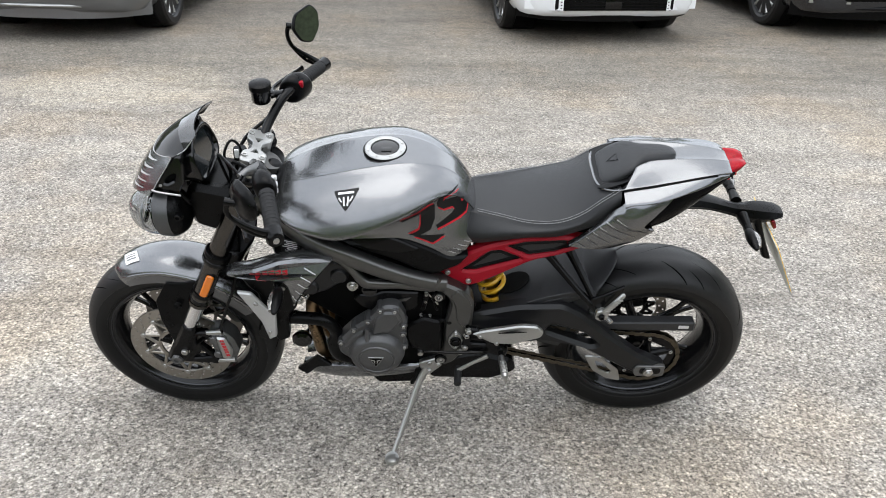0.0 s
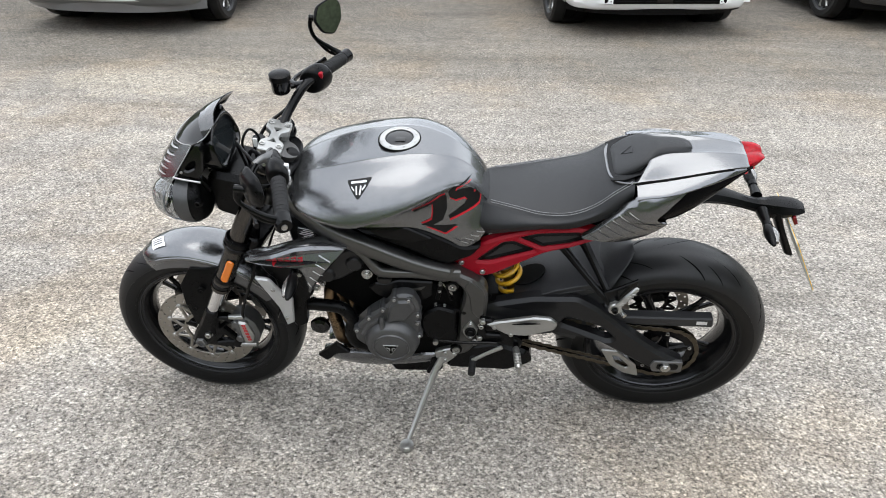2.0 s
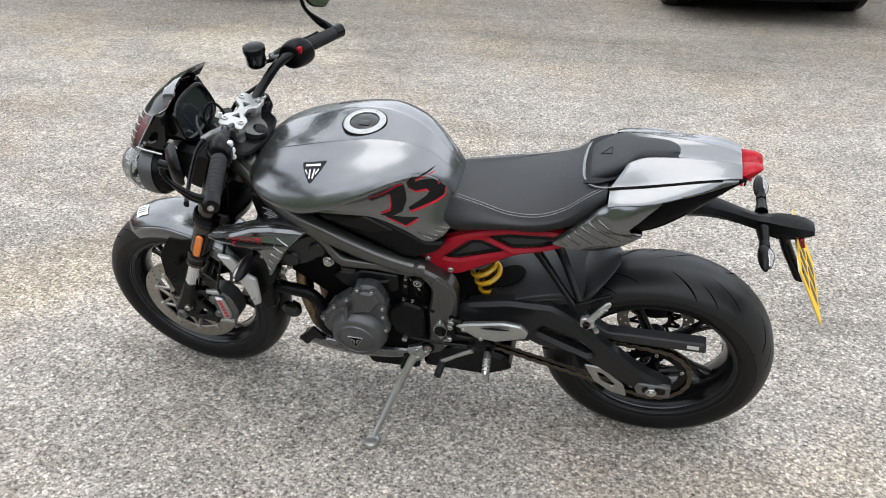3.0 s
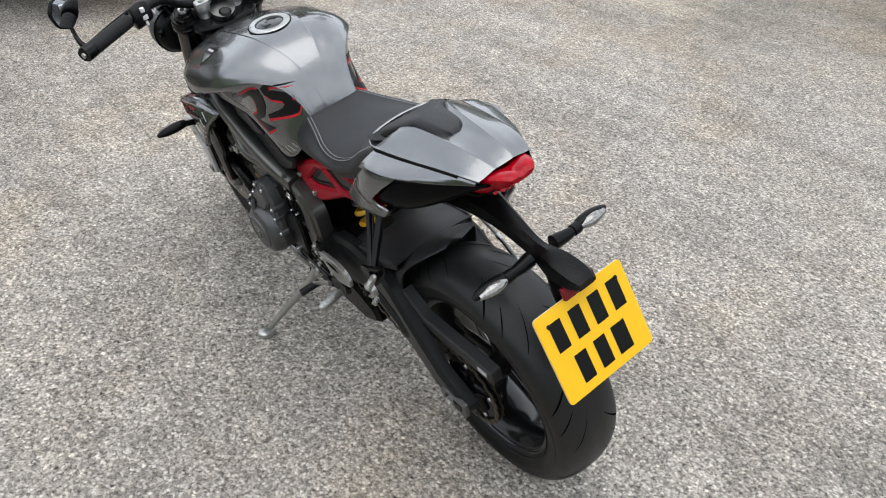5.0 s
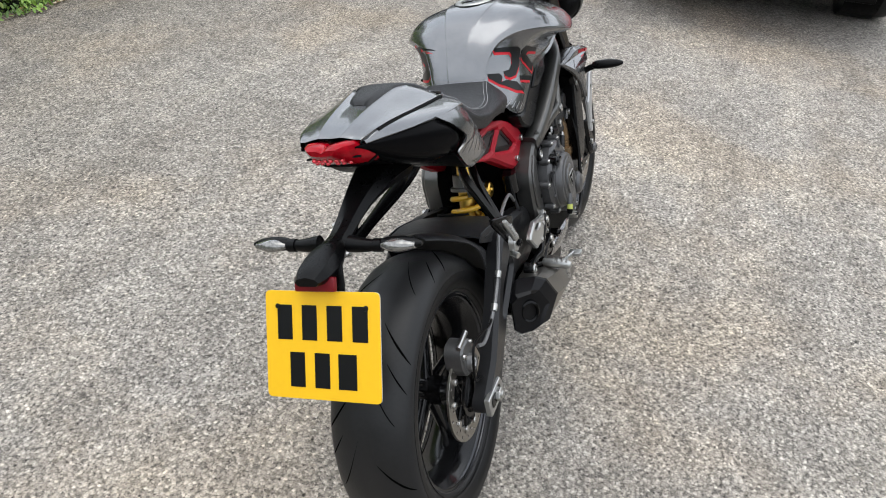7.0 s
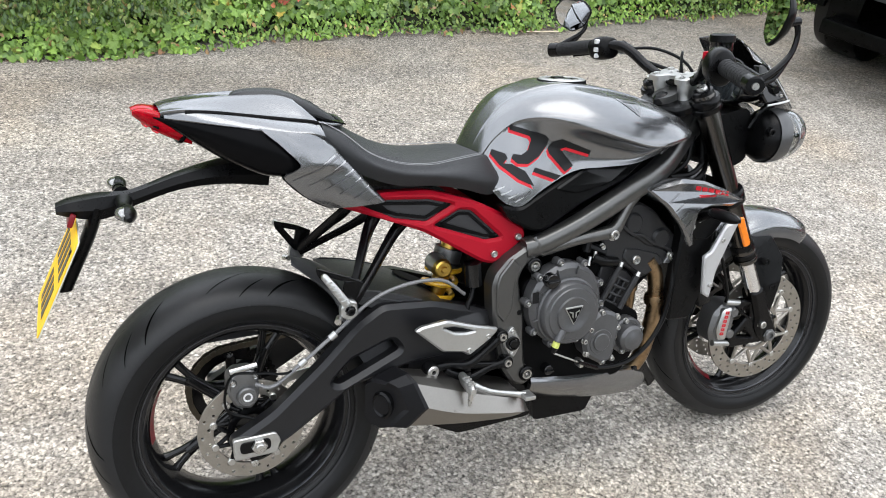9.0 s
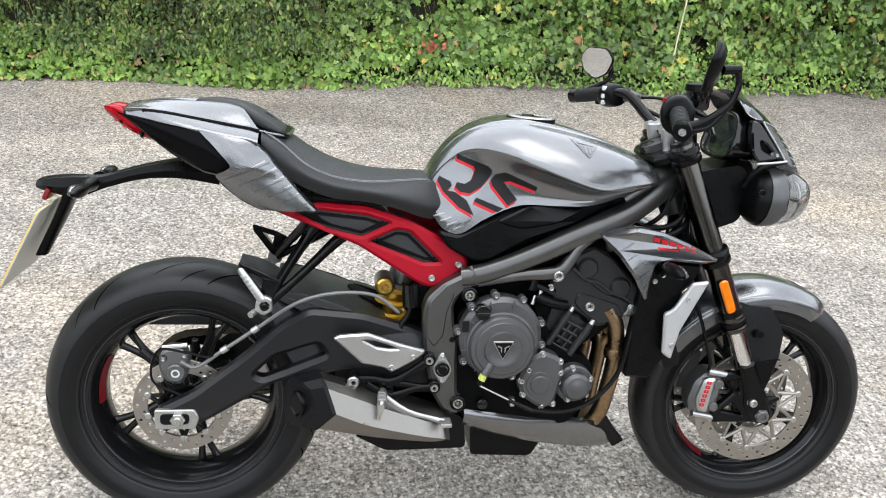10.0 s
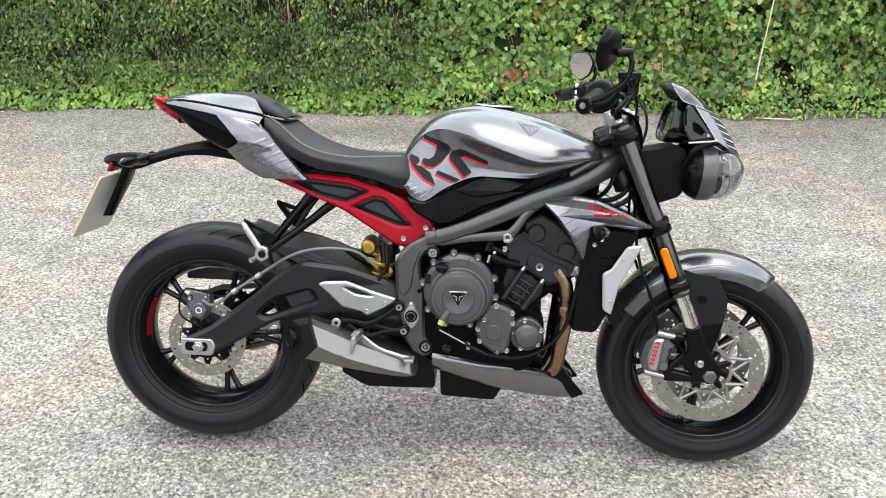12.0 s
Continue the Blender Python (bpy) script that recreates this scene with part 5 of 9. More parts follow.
    part("mirror_shell", surf([ring_at(0.30, -0.017), ring_at(0.72, -0.014), ring_at(0.97, -0.003), ring_at(1.0, 0.004), ring_at(0.95, 0.006)], 2, 1, True), PLASTIC, mir)
    part("mirror_glass", mesh(ring_at(0.93, 0.0068), [tuple(range(len(ring)))]), MIRROR, mir, "mirror glass")
# brake fluid reservoir
res = part("brake_reservoir", lathe([(0, -0.030), (0.022, -0.030), (0.026, -0.024), (0.0265, 0.010), (0, 0.010)], (0.418, -0.140, 1.062), "z", 28), GLOSS, bike, "dark brake fluid reservoir", BARS)
part("reservoir_lid", lathe([(0, 0.028), (0.024, 0.027), (0.029, 0.024), (0.0295, 0.010), (0, 0.010)], (0.418, -0.140, 1.062), "z", 28), PLASTIC, res)
part("reservoir_bracket", tube([(0.418, -0.140, 1.035), (0.405, -0.165, 1.030), (0.375, -0.175, 1.036)], 0.006, 8, 4), SATIN, res)
# ignition switch, cables and hoses round the steering head
part("ignition_switch", lathe([(0, 0.02), (0.016, 0.02), (0.018, 0.015), (0.018, -0.03), (0, -0.03)], (0.455, 0.0, 0.955), "z", 20), SATIN, bike, "", BARS)
part("key_tag", block((0.458, 0.022, 0.972), (0.012, 0.006, 0.026), 0.003), WHITE, bike, "pale key tag", BARS)
for pts, r in (([(0.372, 0.17, 1.022), (0.41, 0.12, 1.00), (0.46, 0.06, 0.97), (0.48, 0.03, 0.90), (0.46, 0.04, 0.82)], 0.005),
               ([(0.372, -0.17, 1.022), (0.405, -0.12, 0.992), (0.455, -0.06, 0.965), (0.48, -0.03, 0.90), (0.46, -0.04, 0.82)], 0.005),
               ([(0.40, 0.20, 1.028), (0.45, 0.14, 1.03), (0.49, 0.07, 1.00), (0.50, 0.03, 0.94), (0.48, 0.03, 0.86)], 0.004),
               ([(0.47, 0.06, 0.94), (0.475, 0.07, 1.00), (0.46, 0.05, 1.03), (0.445, 0.03, 1.00), (0.45, 0.02, 0.95)], 0.0035),
               ([(0.44, 0.055, 0.88), (0.40, 0.075, 0.83), (0.37, 0.09, 0.80), (0.34, 0.07, 0.77)], 0.006),
               ([(0.445, -0.055, 0.88), (0.41, -0.08, 0.82), (0.39, -0.09, 0.78), (0.35, -0.07, 0.74)], 0.006),
               ([(0.46, -0.06, 0.83), (0.44, -0.09, 0.78), (0.40, -0.10, 0.755), (0.35, -0.09, 0.75)], 0.007),
               ([(0.47, -0.05, 0.80), (0.45, -0.09, 0.76), (0.40, -0.105, 0.735), (0.35, -0.09, 0.73)], 0.007)):
    part("cable", tube(pts, r, 8, 6), PLASTIC, bike, "black control cable", BARS)

# ---- headlamps, screen and dash ----
part("lamp_bracket", plate(rounded([(0.455, 0.880), (0.580, 0.905), (0.600, 0.860), (0.590, 0.770), (0.52, 0.745), (0.470, 0.770)], 0.02), 0.075, 0.15, bevel=0.015), PLASTIC, bike, "black headlamp bracket", BARS)
for s in (1, -1):
    ring = lambda x, w, h, zc=0.832: [(x + 0.006 * math.sin(a), s * 0.088 + w * math.cos(a), zc + h * math.sin(a)) for a in np.linspace(0, 2 * math.pi, 14, endpoint=False)]
    lamp = part("headlamp", surf([ring(0.588, 0.026, 0.026), ring(0.594, 0.046, 0.046), ring(0.610, 0.060, 0.061), ring(0.636, 0.067, 0.067), ring(0.655, 0.066, 0.065)], 4, 3, True), PLASTIC, bike, "round headlamp in a black shell", BARS, sharp=60)
    part("lamp_band", surf([ring(0.620, 0.0675, 0.0675), ring(0.638, 0.0690, 0.0690), ring(0.657, 0.0675, 0.0670), ring(0.659, 0.063, 0.063)], 2, 3, True, caps=False), ENGINE, lamp, "grey band round the lens")
    part("reflector", surf([ring(0.658, 0.0635, 0.0635), ring(0.664, 0.060, 0.060), ring(0.668, 0.050, 0.050), ring(0.6715, 0.020, 0.020), ring(0.671, 0.004, 0.004)], 3, 3, True), SATIN, lamp)
    part("reflector_bowl", surf([ring(0.677, 0.036, 0.024, 0.806), ring(0.675, 0.030, 0.019, 0.806), ring(0.6735, 0.006, 0.004, 0.806)], 3, 3, True), STEEL, lamp)
    part("reflector_bowl", surf([ring(0.677, 0.036, 0.020, 0.856), ring(0.675, 0.030, 0.016, 0.856), ring(0.6735, 0.006, 0.004, 0.856)], 3, 3, True), CHROME, lamp)
    for o in (-1, 1):
        part("running_light", tube([(0.690 + 0.004 * math.cos(a), s * 0.088 + o * 0.050 * math.cos(a), 0.832 + 0.050 * math.sin(a)) for a in np.linspace(-0.95, 0.95, 8)], 0.0028, 8, 3), MIDDECAL, lamp, "pale running light strip")
    part("lamp_brow", tube([(0.684, s * 0.088 - 0.052, 0.838), (0.694, s * 0.088, 0.832), (0.684, s * 0.088 + 0.052, 0.838)], 0.006, 8, 4), SATIN, lamp)
    lens = [ring(0.655, 0.0650, 0.0650), ring(0.684, 0.0630, 0.0630), ring(0.714, 0.050, 0.050), ring(0.730, 0.030, 0.030), ring(0.735, 0.006, 0.006)]
    glass = part("lamp_lens", solid(surf(lens, 4, 3, True, caps=False), 0.002), GLASS, lamp, "clear headlamp lens")
    glass.visible_shadow = False
    part("lamp_bolt", bolt(0.600, s * 0.140, 0.850, 0.010, s), SATIN, lamp)

# rows of the nose: centre x, z, then edge x, half width, z
NOSE = ((0.668, 0.985, 0.598, 0.102, 1.008), (0.695, 0.954, 0.612, 0.112, 0.985), (0.717, 0.924, 0.628, 0.118, 0.962), (0.732, 0.897, 0.641, 0.123, 0.942), (0.745, 0.873, 0.652, 0.126, 0.924))
NOSE_UP = (NOSE[0], (0.638, 1.015, 0.583, 0.096, 1.013), (0.592, 1.050, 0.566, 0.088, 1.022))
SCREEN = ((0.594, 1.0495, 0.565, 0.0895, 1.0215), (0.575, 1.0600, 0.554, 0.089, 1.036), (0.560, 1.0665, 0.542, 0.086, 1.052), (0.550, 1.0705, 0.534, 0.082, 1.062))


def nose_rows(keys, grow=0.0):
    return [[(xc - (xc - xe) * abs(u) ** 2.6, (w + grow) * u, zc + (ze - zc) * abs(u) ** 2.6) for u in (1, 0.9, 0.75, 0.5, 0.25, 0, -0.25, -0.5, -0.75, -0.9, -1)] for xc, zc, xe, w, ze in keys]


nose = part("nose_cowl", solid(surf(nose_rows(NOSE), 4, 3), 0.003), PAINT, bike, "gunmetal nose cowl with pale slashes", BARS, sharp=50)
part("nose_upper", solid(surf(nose_rows(NOSE_UP), 4, 3), 0.003), SMOKE, bike, "smoked glossy upper nose cowl", BARS, sharp=50)
part("fly_screen", solid(surf(nose_rows(SCREEN), 4, 3), 0.003), TINT, bike, "small smoked fly screen", BARS, sharp=50)
part("nose_line", tube([(x + 0.001, y, z + 0.001) for x, y, z in nose_rows(NOSE[:1], 0.001)[0]], 0.0012, 6, 4), SILVER, nose, "silver line across the nose")
for s in (1, -1):
    part("nose_line", tube([(xe, s * (w + 0.0006), ze) for _, _, xe, w, ze in NOSE], 0.0012, 6, 3), SILVER, nose, "silver edge of the nose")
    part("screen_line", tube([(xe, s * (w + 0.0006), ze) for _, _, xe, w, ze in NOSE_UP[1:] + SCREEN[1:3]], 0.0011, 6, 3), SILVER, nose)
    side = rounded([(0.592, 1.010), (0.610, 0.986), (0.626, 0.963), (0.640, 0.943), (0.650, 0.929), (0.588, 0.918), (0.574, 0.940), (0.572, 0.985), (0.576, 1.010)], 0.006)
    panel = part("nose_side", plate(side, lambda x, z: s * (0.099 + 0.30 * (1.012 - z)), 0.022, [rounded([(0.594, 0.966), (0.608, 0.959), (0.624, 0.942), (0.616, 0.938), (0.597, 0.948)], 0.004)], bevel=0.004, fine=0.03), GLOSS, bike, "gloss black nose side", BARS)
    part("side_recess", plate(rounded([(0.590, 0.970), (0.610, 0.963), (0.628, 0.942), (0.616, 0.934), (0.594, 0.944)], 0.004), s * 0.104, 0.01, bevel=0.002), SEAM, panel)
    part("side_screw", bolt(0.632, s * 0.1225, 0.936, 0.004, s, 0.002), STEEL, panel)
    part("nose_trim", tube([(0.655, s * 0.127, 0.924), (0.635, s * 0.131, 0.921), (0.582, s * 0.134, 0.916)], 0.0026, 8, 4), SILVER, bike, "", BARS)
    part("cowl_stay", tube([(0.655, s * 0.085, 0.915), (0.615, s * 0.088, 0.895), (0.588, s * 0.080, 0.850)], [0.010, 0.012, 0.010], 8, 3, flat=0.6), SATIN, bike, "", BARS)


def dash_ring(xc, zc, hy, hz):
    """A squarish ring of the dash pod, leant back."""
    out = []
    for i in range(24):
        a = 2 * math.pi * i / 24
        c, q = math.cos(a), math.sin(a)
        u, v = math.copysign(abs(c) ** 0.62, c), math.copysign(abs(q) ** 0.62, q)
        out.append((xc + 0.26 * hz * v, hy * u * (1 - 0.10 * v), zc + hz * v))
    return out


dash = part("dash_pod", surf([dash_ring(0.650, 0.945, 0.060, 0.034), dash_ring(0.628, 0.952, 0.074, 0.045), dash_ring(0.590, 0.959, 0.082, 0.053), dash_ring(0.552, 0.965, 0.085, 0.057), dash_ring(0.544, 0.966, 0.084, 0.0555), dash_ring(0.545, 0.966, 0.077, 0.049), dash_ring(0.556, 0.964, 0.074, 0.046)], 2, 1, True), GLOSS, bike, "gloss black dash pod", BARS, sharp=40)
screen_ring = dash_ring(0.5530, 0.9643, 0.0745, 0.0465)
part("dash_screen", mesh(screen_ring, [tuple(range(24))]), CAR_GLASS, dash, "dark dash display")

# ---- radiator, shrouds, wings, front indicators ----
rad_m = Matrix.Translation((0.385, 0, 0.560)) @ Matrix.Rotation(radians(-18), 4, "Y")
rad = part("radiator", block((0, 0, 0), (0.040, 0.330, 0.270), 0.006), SATIN, bike, "black finned radiator", rad_m)
for i in range(24):
    part("radiator_fin", block((0.022, 0, -0.12 + i * 0.0104), (0.004, 0.30, 0.003), 0), SATIN, rad)
SHROUD = rounded([(0.209, 0.752), (0.292, 0.772), (0.352, 0.762), (0.420, 0.735), (0.500, 0.697), (0.455, 0.690), (0.375, 0.702), (0.338, 0.694), (0.328, 0.655), (0.322, 0.606), (0.290, 0.662), (0.250, 0.712)], 0.008)
WING = rounded([(0.375, 0.575), (0.396, 0.586), (0.433, 0.648), (0.472, 0.653), (0.445, 0.595), (0.418, 0.536), (0.404, 0.464), (0.382, 0.478)], 0.006)
DUCT = rounded([(0.310, 0.680), (0.345, 0.700), (0.470, 0.690), (0.450, 0.640), (0.410, 0.600), (0.360, 0.600)], 0.015)


def shroud_y(x, z):
    return 0.212 - 0.9 * max(0, x - 0.40) * 0.35 - 0.5 * max(0, 0.27 - x) - 0.35 * max(0, z - 0.735)


for s in (1, -1):
    sh = part("radiator_shroud", plate(SHROUD, lambda x, z: s * shroud_y(x, z), 0.014, bevel=0.006, fine=0.05), PAINT, bike, "gunmetal radiator shroud with red lettering and slashes")
    part("shroud_top", surf([[(x, s * (shroud_y(x, z) - 0.003), z - 0.003), (x, s * (shroud_y(x, z) - 0.02), z + 0.004), (x, s * (shroud_y(x, z) - 0.055), z - 0.004), (x, s * (shroud_y(x, z) - 0.07), z - 0.02)] for x, z in ((0.235, 0.755), (0.292, 0.768), (0.352, 0.758), (0.42, 0.732), (0.485, 0.70))], 3, 3), PAINT, sh)
    part("shroud_duct", plate(DUCT, s * 0.175, 0.05, bevel=0.012), PLASTIC, sh, "black air duct")
    wing = part("radiator_wing", plate(WING, lambda x, z: s * (0.200 + 0.02 * (z - 0.5)), 0.010, bevel=0.004), SILVER, bike, "silver radiator side wing")
    for x, z in ((0.425, 0.610), (0.399, 0.500)):
        part("bolt", bolt(x, s * 0.203, z, 0.006, s, 0.003), STEEL, wing)
    part("radiator_cover", plate(rounded([(0.33, 0.655), (0.43, 0.650), (0.405, 0.47), (0.37, 0.405), (0.305, 0.410), (0.31, 0.50)] if s < 0 else [(0.33, 0.655), (0.43, 0.650), (0.405, 0.47), (0.385, 0.425), (0.352, 0.440), (0.350, 0.53), (0.32, 0.57)], 0.012), s * 0.172, 0.03, bevel=0.006), PLASTIC, bike, "black radiator side cover")
    ind = part("front_indicator", tube([(0.362, s * 0.180, 0.668), (0.356, s * 0.215, 0.685), (0.352, s * 0.235, 0.692)], [0.012, 0.009, 0.009], 12, 4), PLASTIC, bike, "black front indicator on a rubber stalk")
    part("indicator_body", surf([[(0.350 + h * math.cos(a) * 1.2, s * y, 0.697 + h * math.sin(a)) for a in np.linspace(0, 2 * math.pi, 12, endpoint=False)] for y, h in ((0.232, 0.008), (0.245, 0.012), (0.275, 0.0135), (0.305, 0.010), (0.322, 0.004))], 3, 3, True), PLASTIC, ind)
    part("indicator_lens", surf([[(0.360 + h * math.cos(a) * 1.1, s * y, 0.697 + h * math.sin(a)) for a in np.linspace(0, 2 * math.pi, 12, endpoint=False)] for y, h in ((0.240, 0.006), (0.262, 0.0105), (0.288, 0.0105), (0.312, 0.005))], 3, 3, True), LENSGREY, ind)
    for x, z in ((0.37, 0.660), (0.352, 0.645)):
        part("bolt", bolt(x, s * 0.176, z, 0.006, s, 0.003), STEEL, sh)

# ---- panels between tank and frame ----
SIDEP = rounded([(0.330, 0.868), (0.180, 0.818), (0.054, 0.811), (-0.030, 0.770), (-0.098, 0.733), (-0.147, 0.744), (-0.120, 0.705), (-0.060, 0.674), (-0.030, 0.676), (0.060, 0.726), (0.180, 0.768), (0.330, 0.838)], 0.012)
for s in (1, -1):
    part("tank_side_panel", plate(SIDEP, lambda x, z: s * (0.142 - 0.35 * max(0, x - 0.15)), 0.03, bevel=0.006, fine=0.06), PLASTIC, bike, "black panel under the tank")
    part("panel_step", plate(rounded([(0.24, 0.822), (0.054, 0.806), (-0.018, 0.768), (0.04, 0.752), (0.12, 0.766)], 0.012), lambda x, z: s * (0.149 - 0.35 * max(0, x - 0.15)), 0.012, bevel=0.004), SATIN, bike)
    part("head_tube_stay", tube([(0.28, s * 0.10, 0.815), (0.36, s * 0.072, 0.862), (0.42, s * 0.045, 0.885)], [0.020, 0.022, 0.024], 12, 4), FRAME, bike)
part("head_panel", plate(rounded([(0.392, 0.800), (0.300, 0.800), (0.262, 0.760), (0.290, 0.700), (0.380, 0.694)], 0.012), lambda x, z: 0.122 - 0.25 * max(0, x - 0.30), 0.04, bevel=0.006), PLASTIC, bike, "black panel beside the steering head")
label_plate = part("data_label", plate(rounded([(0.357, 0.763), (0.303, 0.766), (0.308, 0.712), (0.359, 0.711)], 0.004), lambda x, z: 0.1235 - 0.25 * max(0, x - 0.30), 0.002, bevel=0.0006), BLACKDECAL, bike, "black data label with small grey print")
for i in range(7):
    z = 0.718 + i * 0.0068
    part("label_print", plate([(0.311, z), (0.353 - 0.006 * (i % 3), z), (0.353 - 0.006 * (i % 3), z + 0.0030), (0.311, z + 0.0030)], lambda x, z: 0.1240 - 0.25 * max(0, x - 0.30), 0.0006, bevel=0.0001), GREYDECAL, label_plate)
part("airbox", plate(rounded([(-0.06, 0.66), (0.30, 0.80), (0.34, 0.84), (0.20, 0.82), (-0.10, 0.74)], 0.02), 0.10, 0.20, bevel=0.02), PLASTIC, bike, "black airbox under the tank")
# filler behind the engine; its black stands in for deep shade
part("engine_infill", plate(rounded([(-0.13, 0.44), (-0.13, 0.62), (0.10, 0.70), (0.25, 0.72), (0.30, 0.62), (0.05, 0.52)], 0.02), 0.085, 0.17, bevel=0.02), CAVITY_SHADE, bike)

# ---- engine, clutch side (towards -y) ----
def cover(name, ring, y0, y1, mat, label="", bevel=0.006, parent=None):
    """A cast cover: a ring of (x, z) standing out from y0 to y1."""
    return part(name, plate(ring, y1, abs(y1 - y0), bevel=bevel), mat, parent or bike, label)


def circle(cx, cz, r, n=36, r2=None):
    return [(cx + r * math.cos(2 * math.pi * i / n), cz + (r2 or r) * math.sin(2 * math.pi * i / n)) for i in range(n)]


def badge(x, y, z, h, parent, side, mats):
    """A triangular badge, point down, with a T drawn on it."""
    tri = lambda k, o=0.0: rounded([(x - h * 0.55 * k, z + h * 0.5 * k), (x + h * 0.55 * k, z + h * 0.5 * k), (x, z - h * 0.5 * k - o)], h * 0.06)
    b = part("badge", plate(tri(1.0), y, 0.003, bevel=0.0008), mats[0], parent, "black triangular badge")
    part("badge_field", plate(tri(0.84), y + side * 0.0008, 0.002, bevel=0.0003), mats[1], b)
    for o in (-1, 1):
        part("badge_mark", plate([(x + o * h * 0.06, z - h * 0.12), (x + o * h * 0.06, z + h * 0.20), (x + o * h * 0.30, z + h * 0.30), (x + o * h * 0.30, z + h * 0.22), (x + o * h * 0.13, z + h * 0.16), (x + o * h * 0.13, z - h * 0.02)][::o], y + side * 0.0014, 0.001, bevel=0.0002), mats[0], b)


case = cover("clutch_case", circle(0.005, 0.508, 0.094, 40, 0.096), -0.14, -0.182, ENGINE, "dark grey clutch cover with a triangular badge", 0.010)
part("clutch_cover", lathe([(0, -0.2125), (0.030, -0.2125), (0.033, -0.214), (0.041, -0.214), (0.043, -0.2095), (0.060, -0.2085), (0.062, -0.2055), (0.070, -0.2045), (0.0735, -0.200), (0.075, -0.188), (0.079, -0.186), (0.080, -0.178), (0, -0.178)], (0.005, 0, 0.493), "y", 48), ENGINE, case)
badge(0.004, -0.2145, 0.492, 0.044, case, -1, (ALU, SEAM))
for a in (20, 62, 100, 135, 172, 215, 250, 290, 325, 350):
    x, z = 0.005 + 0.098 * math.cos(radians(a)), 0.508 + 0.100 * math.sin(radians(a))
    part("case_lug", disc((x, z), 0.0095, -0.15, -0.176, 14), ENGINE, case)
    part("bolt", bolt(x, -0.176, z, 0.0048, -1, 0.004), STEEL, case)
for a in (75, 110, 150, 195, 232):
    part("case_rib", block((0, 0, 0), (0.020, 0.006, 0.003), 0.001), ENGINE, case, "", Matrix.Translation((0.006 + 0.083 * math.cos(radians(a)), -0.1845, 0.506 + 0.085 * math.sin(radians(a)))) @ Matrix.Rotation(radians(-a), 4, "Y"))
part("oil_filler_cap", join(disc((-0.042, 0.573), 0.017, -0.175, -0.196, 20), block((-0.042, -0.198, 0.573), (0.030, 0.010, 0.007), 0.002)), GLOSS, case, "black oil filler cap")
part("case_label", block((-0.078, -0.1832, 0.537), (0.016, 0.001, 0.026), 0), BLACKDECAL, case)
pump = cover("pump_cover", rounded([(0.070, 0.455), (0.105, 0.478), (0.150, 0.460), (0.158, 0.425), (0.140, 0.345), (0.112, 0.335), (0.062, 0.368), (0.052, 0.410)], 0.015), -0.13, -0.184, ENGINE, "dark grey pump cover", 0.008)
part("pump_boss", lathe([(0, -0.190), (0.020, -0.190), (0.022, -0.188), (0.022, -0.186), (0.030, -0.186), (0.032, -0.183), (0, -0.183)], (0.102, 0, 0.398), "y", 28), ENGINE, pump)
for x, z in ((0.105, 0.470), (0.148, 0.452), (0.150, 0.425), (0.138, 0.348), (0.113, 0.342), (0.066, 0.372), (0.060, 0.405), (0.075, 0.432)):
    part("bolt", bolt(x, -0.182, z, 0.006, -1, 0.004), STEEL, pump)
small = part("starter_cover", lathe([(0, -0.196), (0.012, -0.196), (0.016, -0.194), (0.026, -0.193), (0.033, -0.186), (0.036, -0.165), (0, -0.165)], (0.190, 0, 0.391), "y", 32), ENGINE, bike, "dark grey round crank cover")
for a in (20, 100, 170, 250, 320):
    part("bolt", bolt(0.190 + 0.040 * math.cos(radians(a)), -0.170, 0.391 + 0.040 * math.sin(radians(a)), 0.006, -1, 0.004), STEEL, small)
part("starter_flange", plate(circle(0.190, 0.391, 0.045), -0.168, 0.03, bevel=0.004), ENGINE, small)
# clutch arm and cable
arm = part("clutch_arm", tube([(-0.010, -0.196, 0.474), (-0.022, -0.206, 0.454), (-0.034, -0.209, 0.434)], [0.011, 0.0098, 0.0090], 12, 3), ENGINE, bike, "grey clutch arm")
part("cable_clip", tube([(-0.0345, -0.209, 0.434), (-0.040, -0.209, 0.421)], 0.0085, 10, 1, False), LIME, arm, "yellow-green cable clip")
part("cable_holder", tube([(-0.040, -0.209, 0.422), (-0.045, -0.208, 0.410)], [0.0088, 0.0065], 10, 1, False), SATIN, arm)
inner = part("clutch_cable", tube([(0.084, -0.196, 0.341), (0.130, -0.192, 0.3335), (0.174, -0.188, 0.3345), (0.215, -0.182, 0.346), (0.247, -0.178, 0.366), (0.278, -0.172, 0.398), (0.297, -0.170, 0.436), (0.312, -0.165, 0.504), (0.328, -0.150, 0.580), (0.345, -0.125, 0.660), (0.38, -0.10, 0.74)], 0.0056, 8, 5), PLASTIC, bike, "black clutch cable")
part("cable_inner", tube([(-0.043, -0.210, 0.408), (0.030, -0.208, 0.370), (0.052, -0.203, 0.358)], 0.0021, 8, 1, False), STEEL, inner, "bright bare cable")
part("cable_adjuster", join(tube([(0.026, -0.208, 0.372), (0.050, -0.204, 0.359)], 0.0048, 8, 1, False), tube([(0.048, -0.204, 0.360), (0.086, -0.196, 0.340)], 0.0058, 8, 1, False)), SATIN, inner)
part("cable_bracket", block((0.036, -0.196, 0.364), (0.010, 0.024, 0.018), 0.002), STEEL, inner)
knob = part("oil_level_plug", disc((-0.023, 0.340), 0.012, -0.14, -0.164, 20), GLOSS, bike, "black plug below the clutch cover")
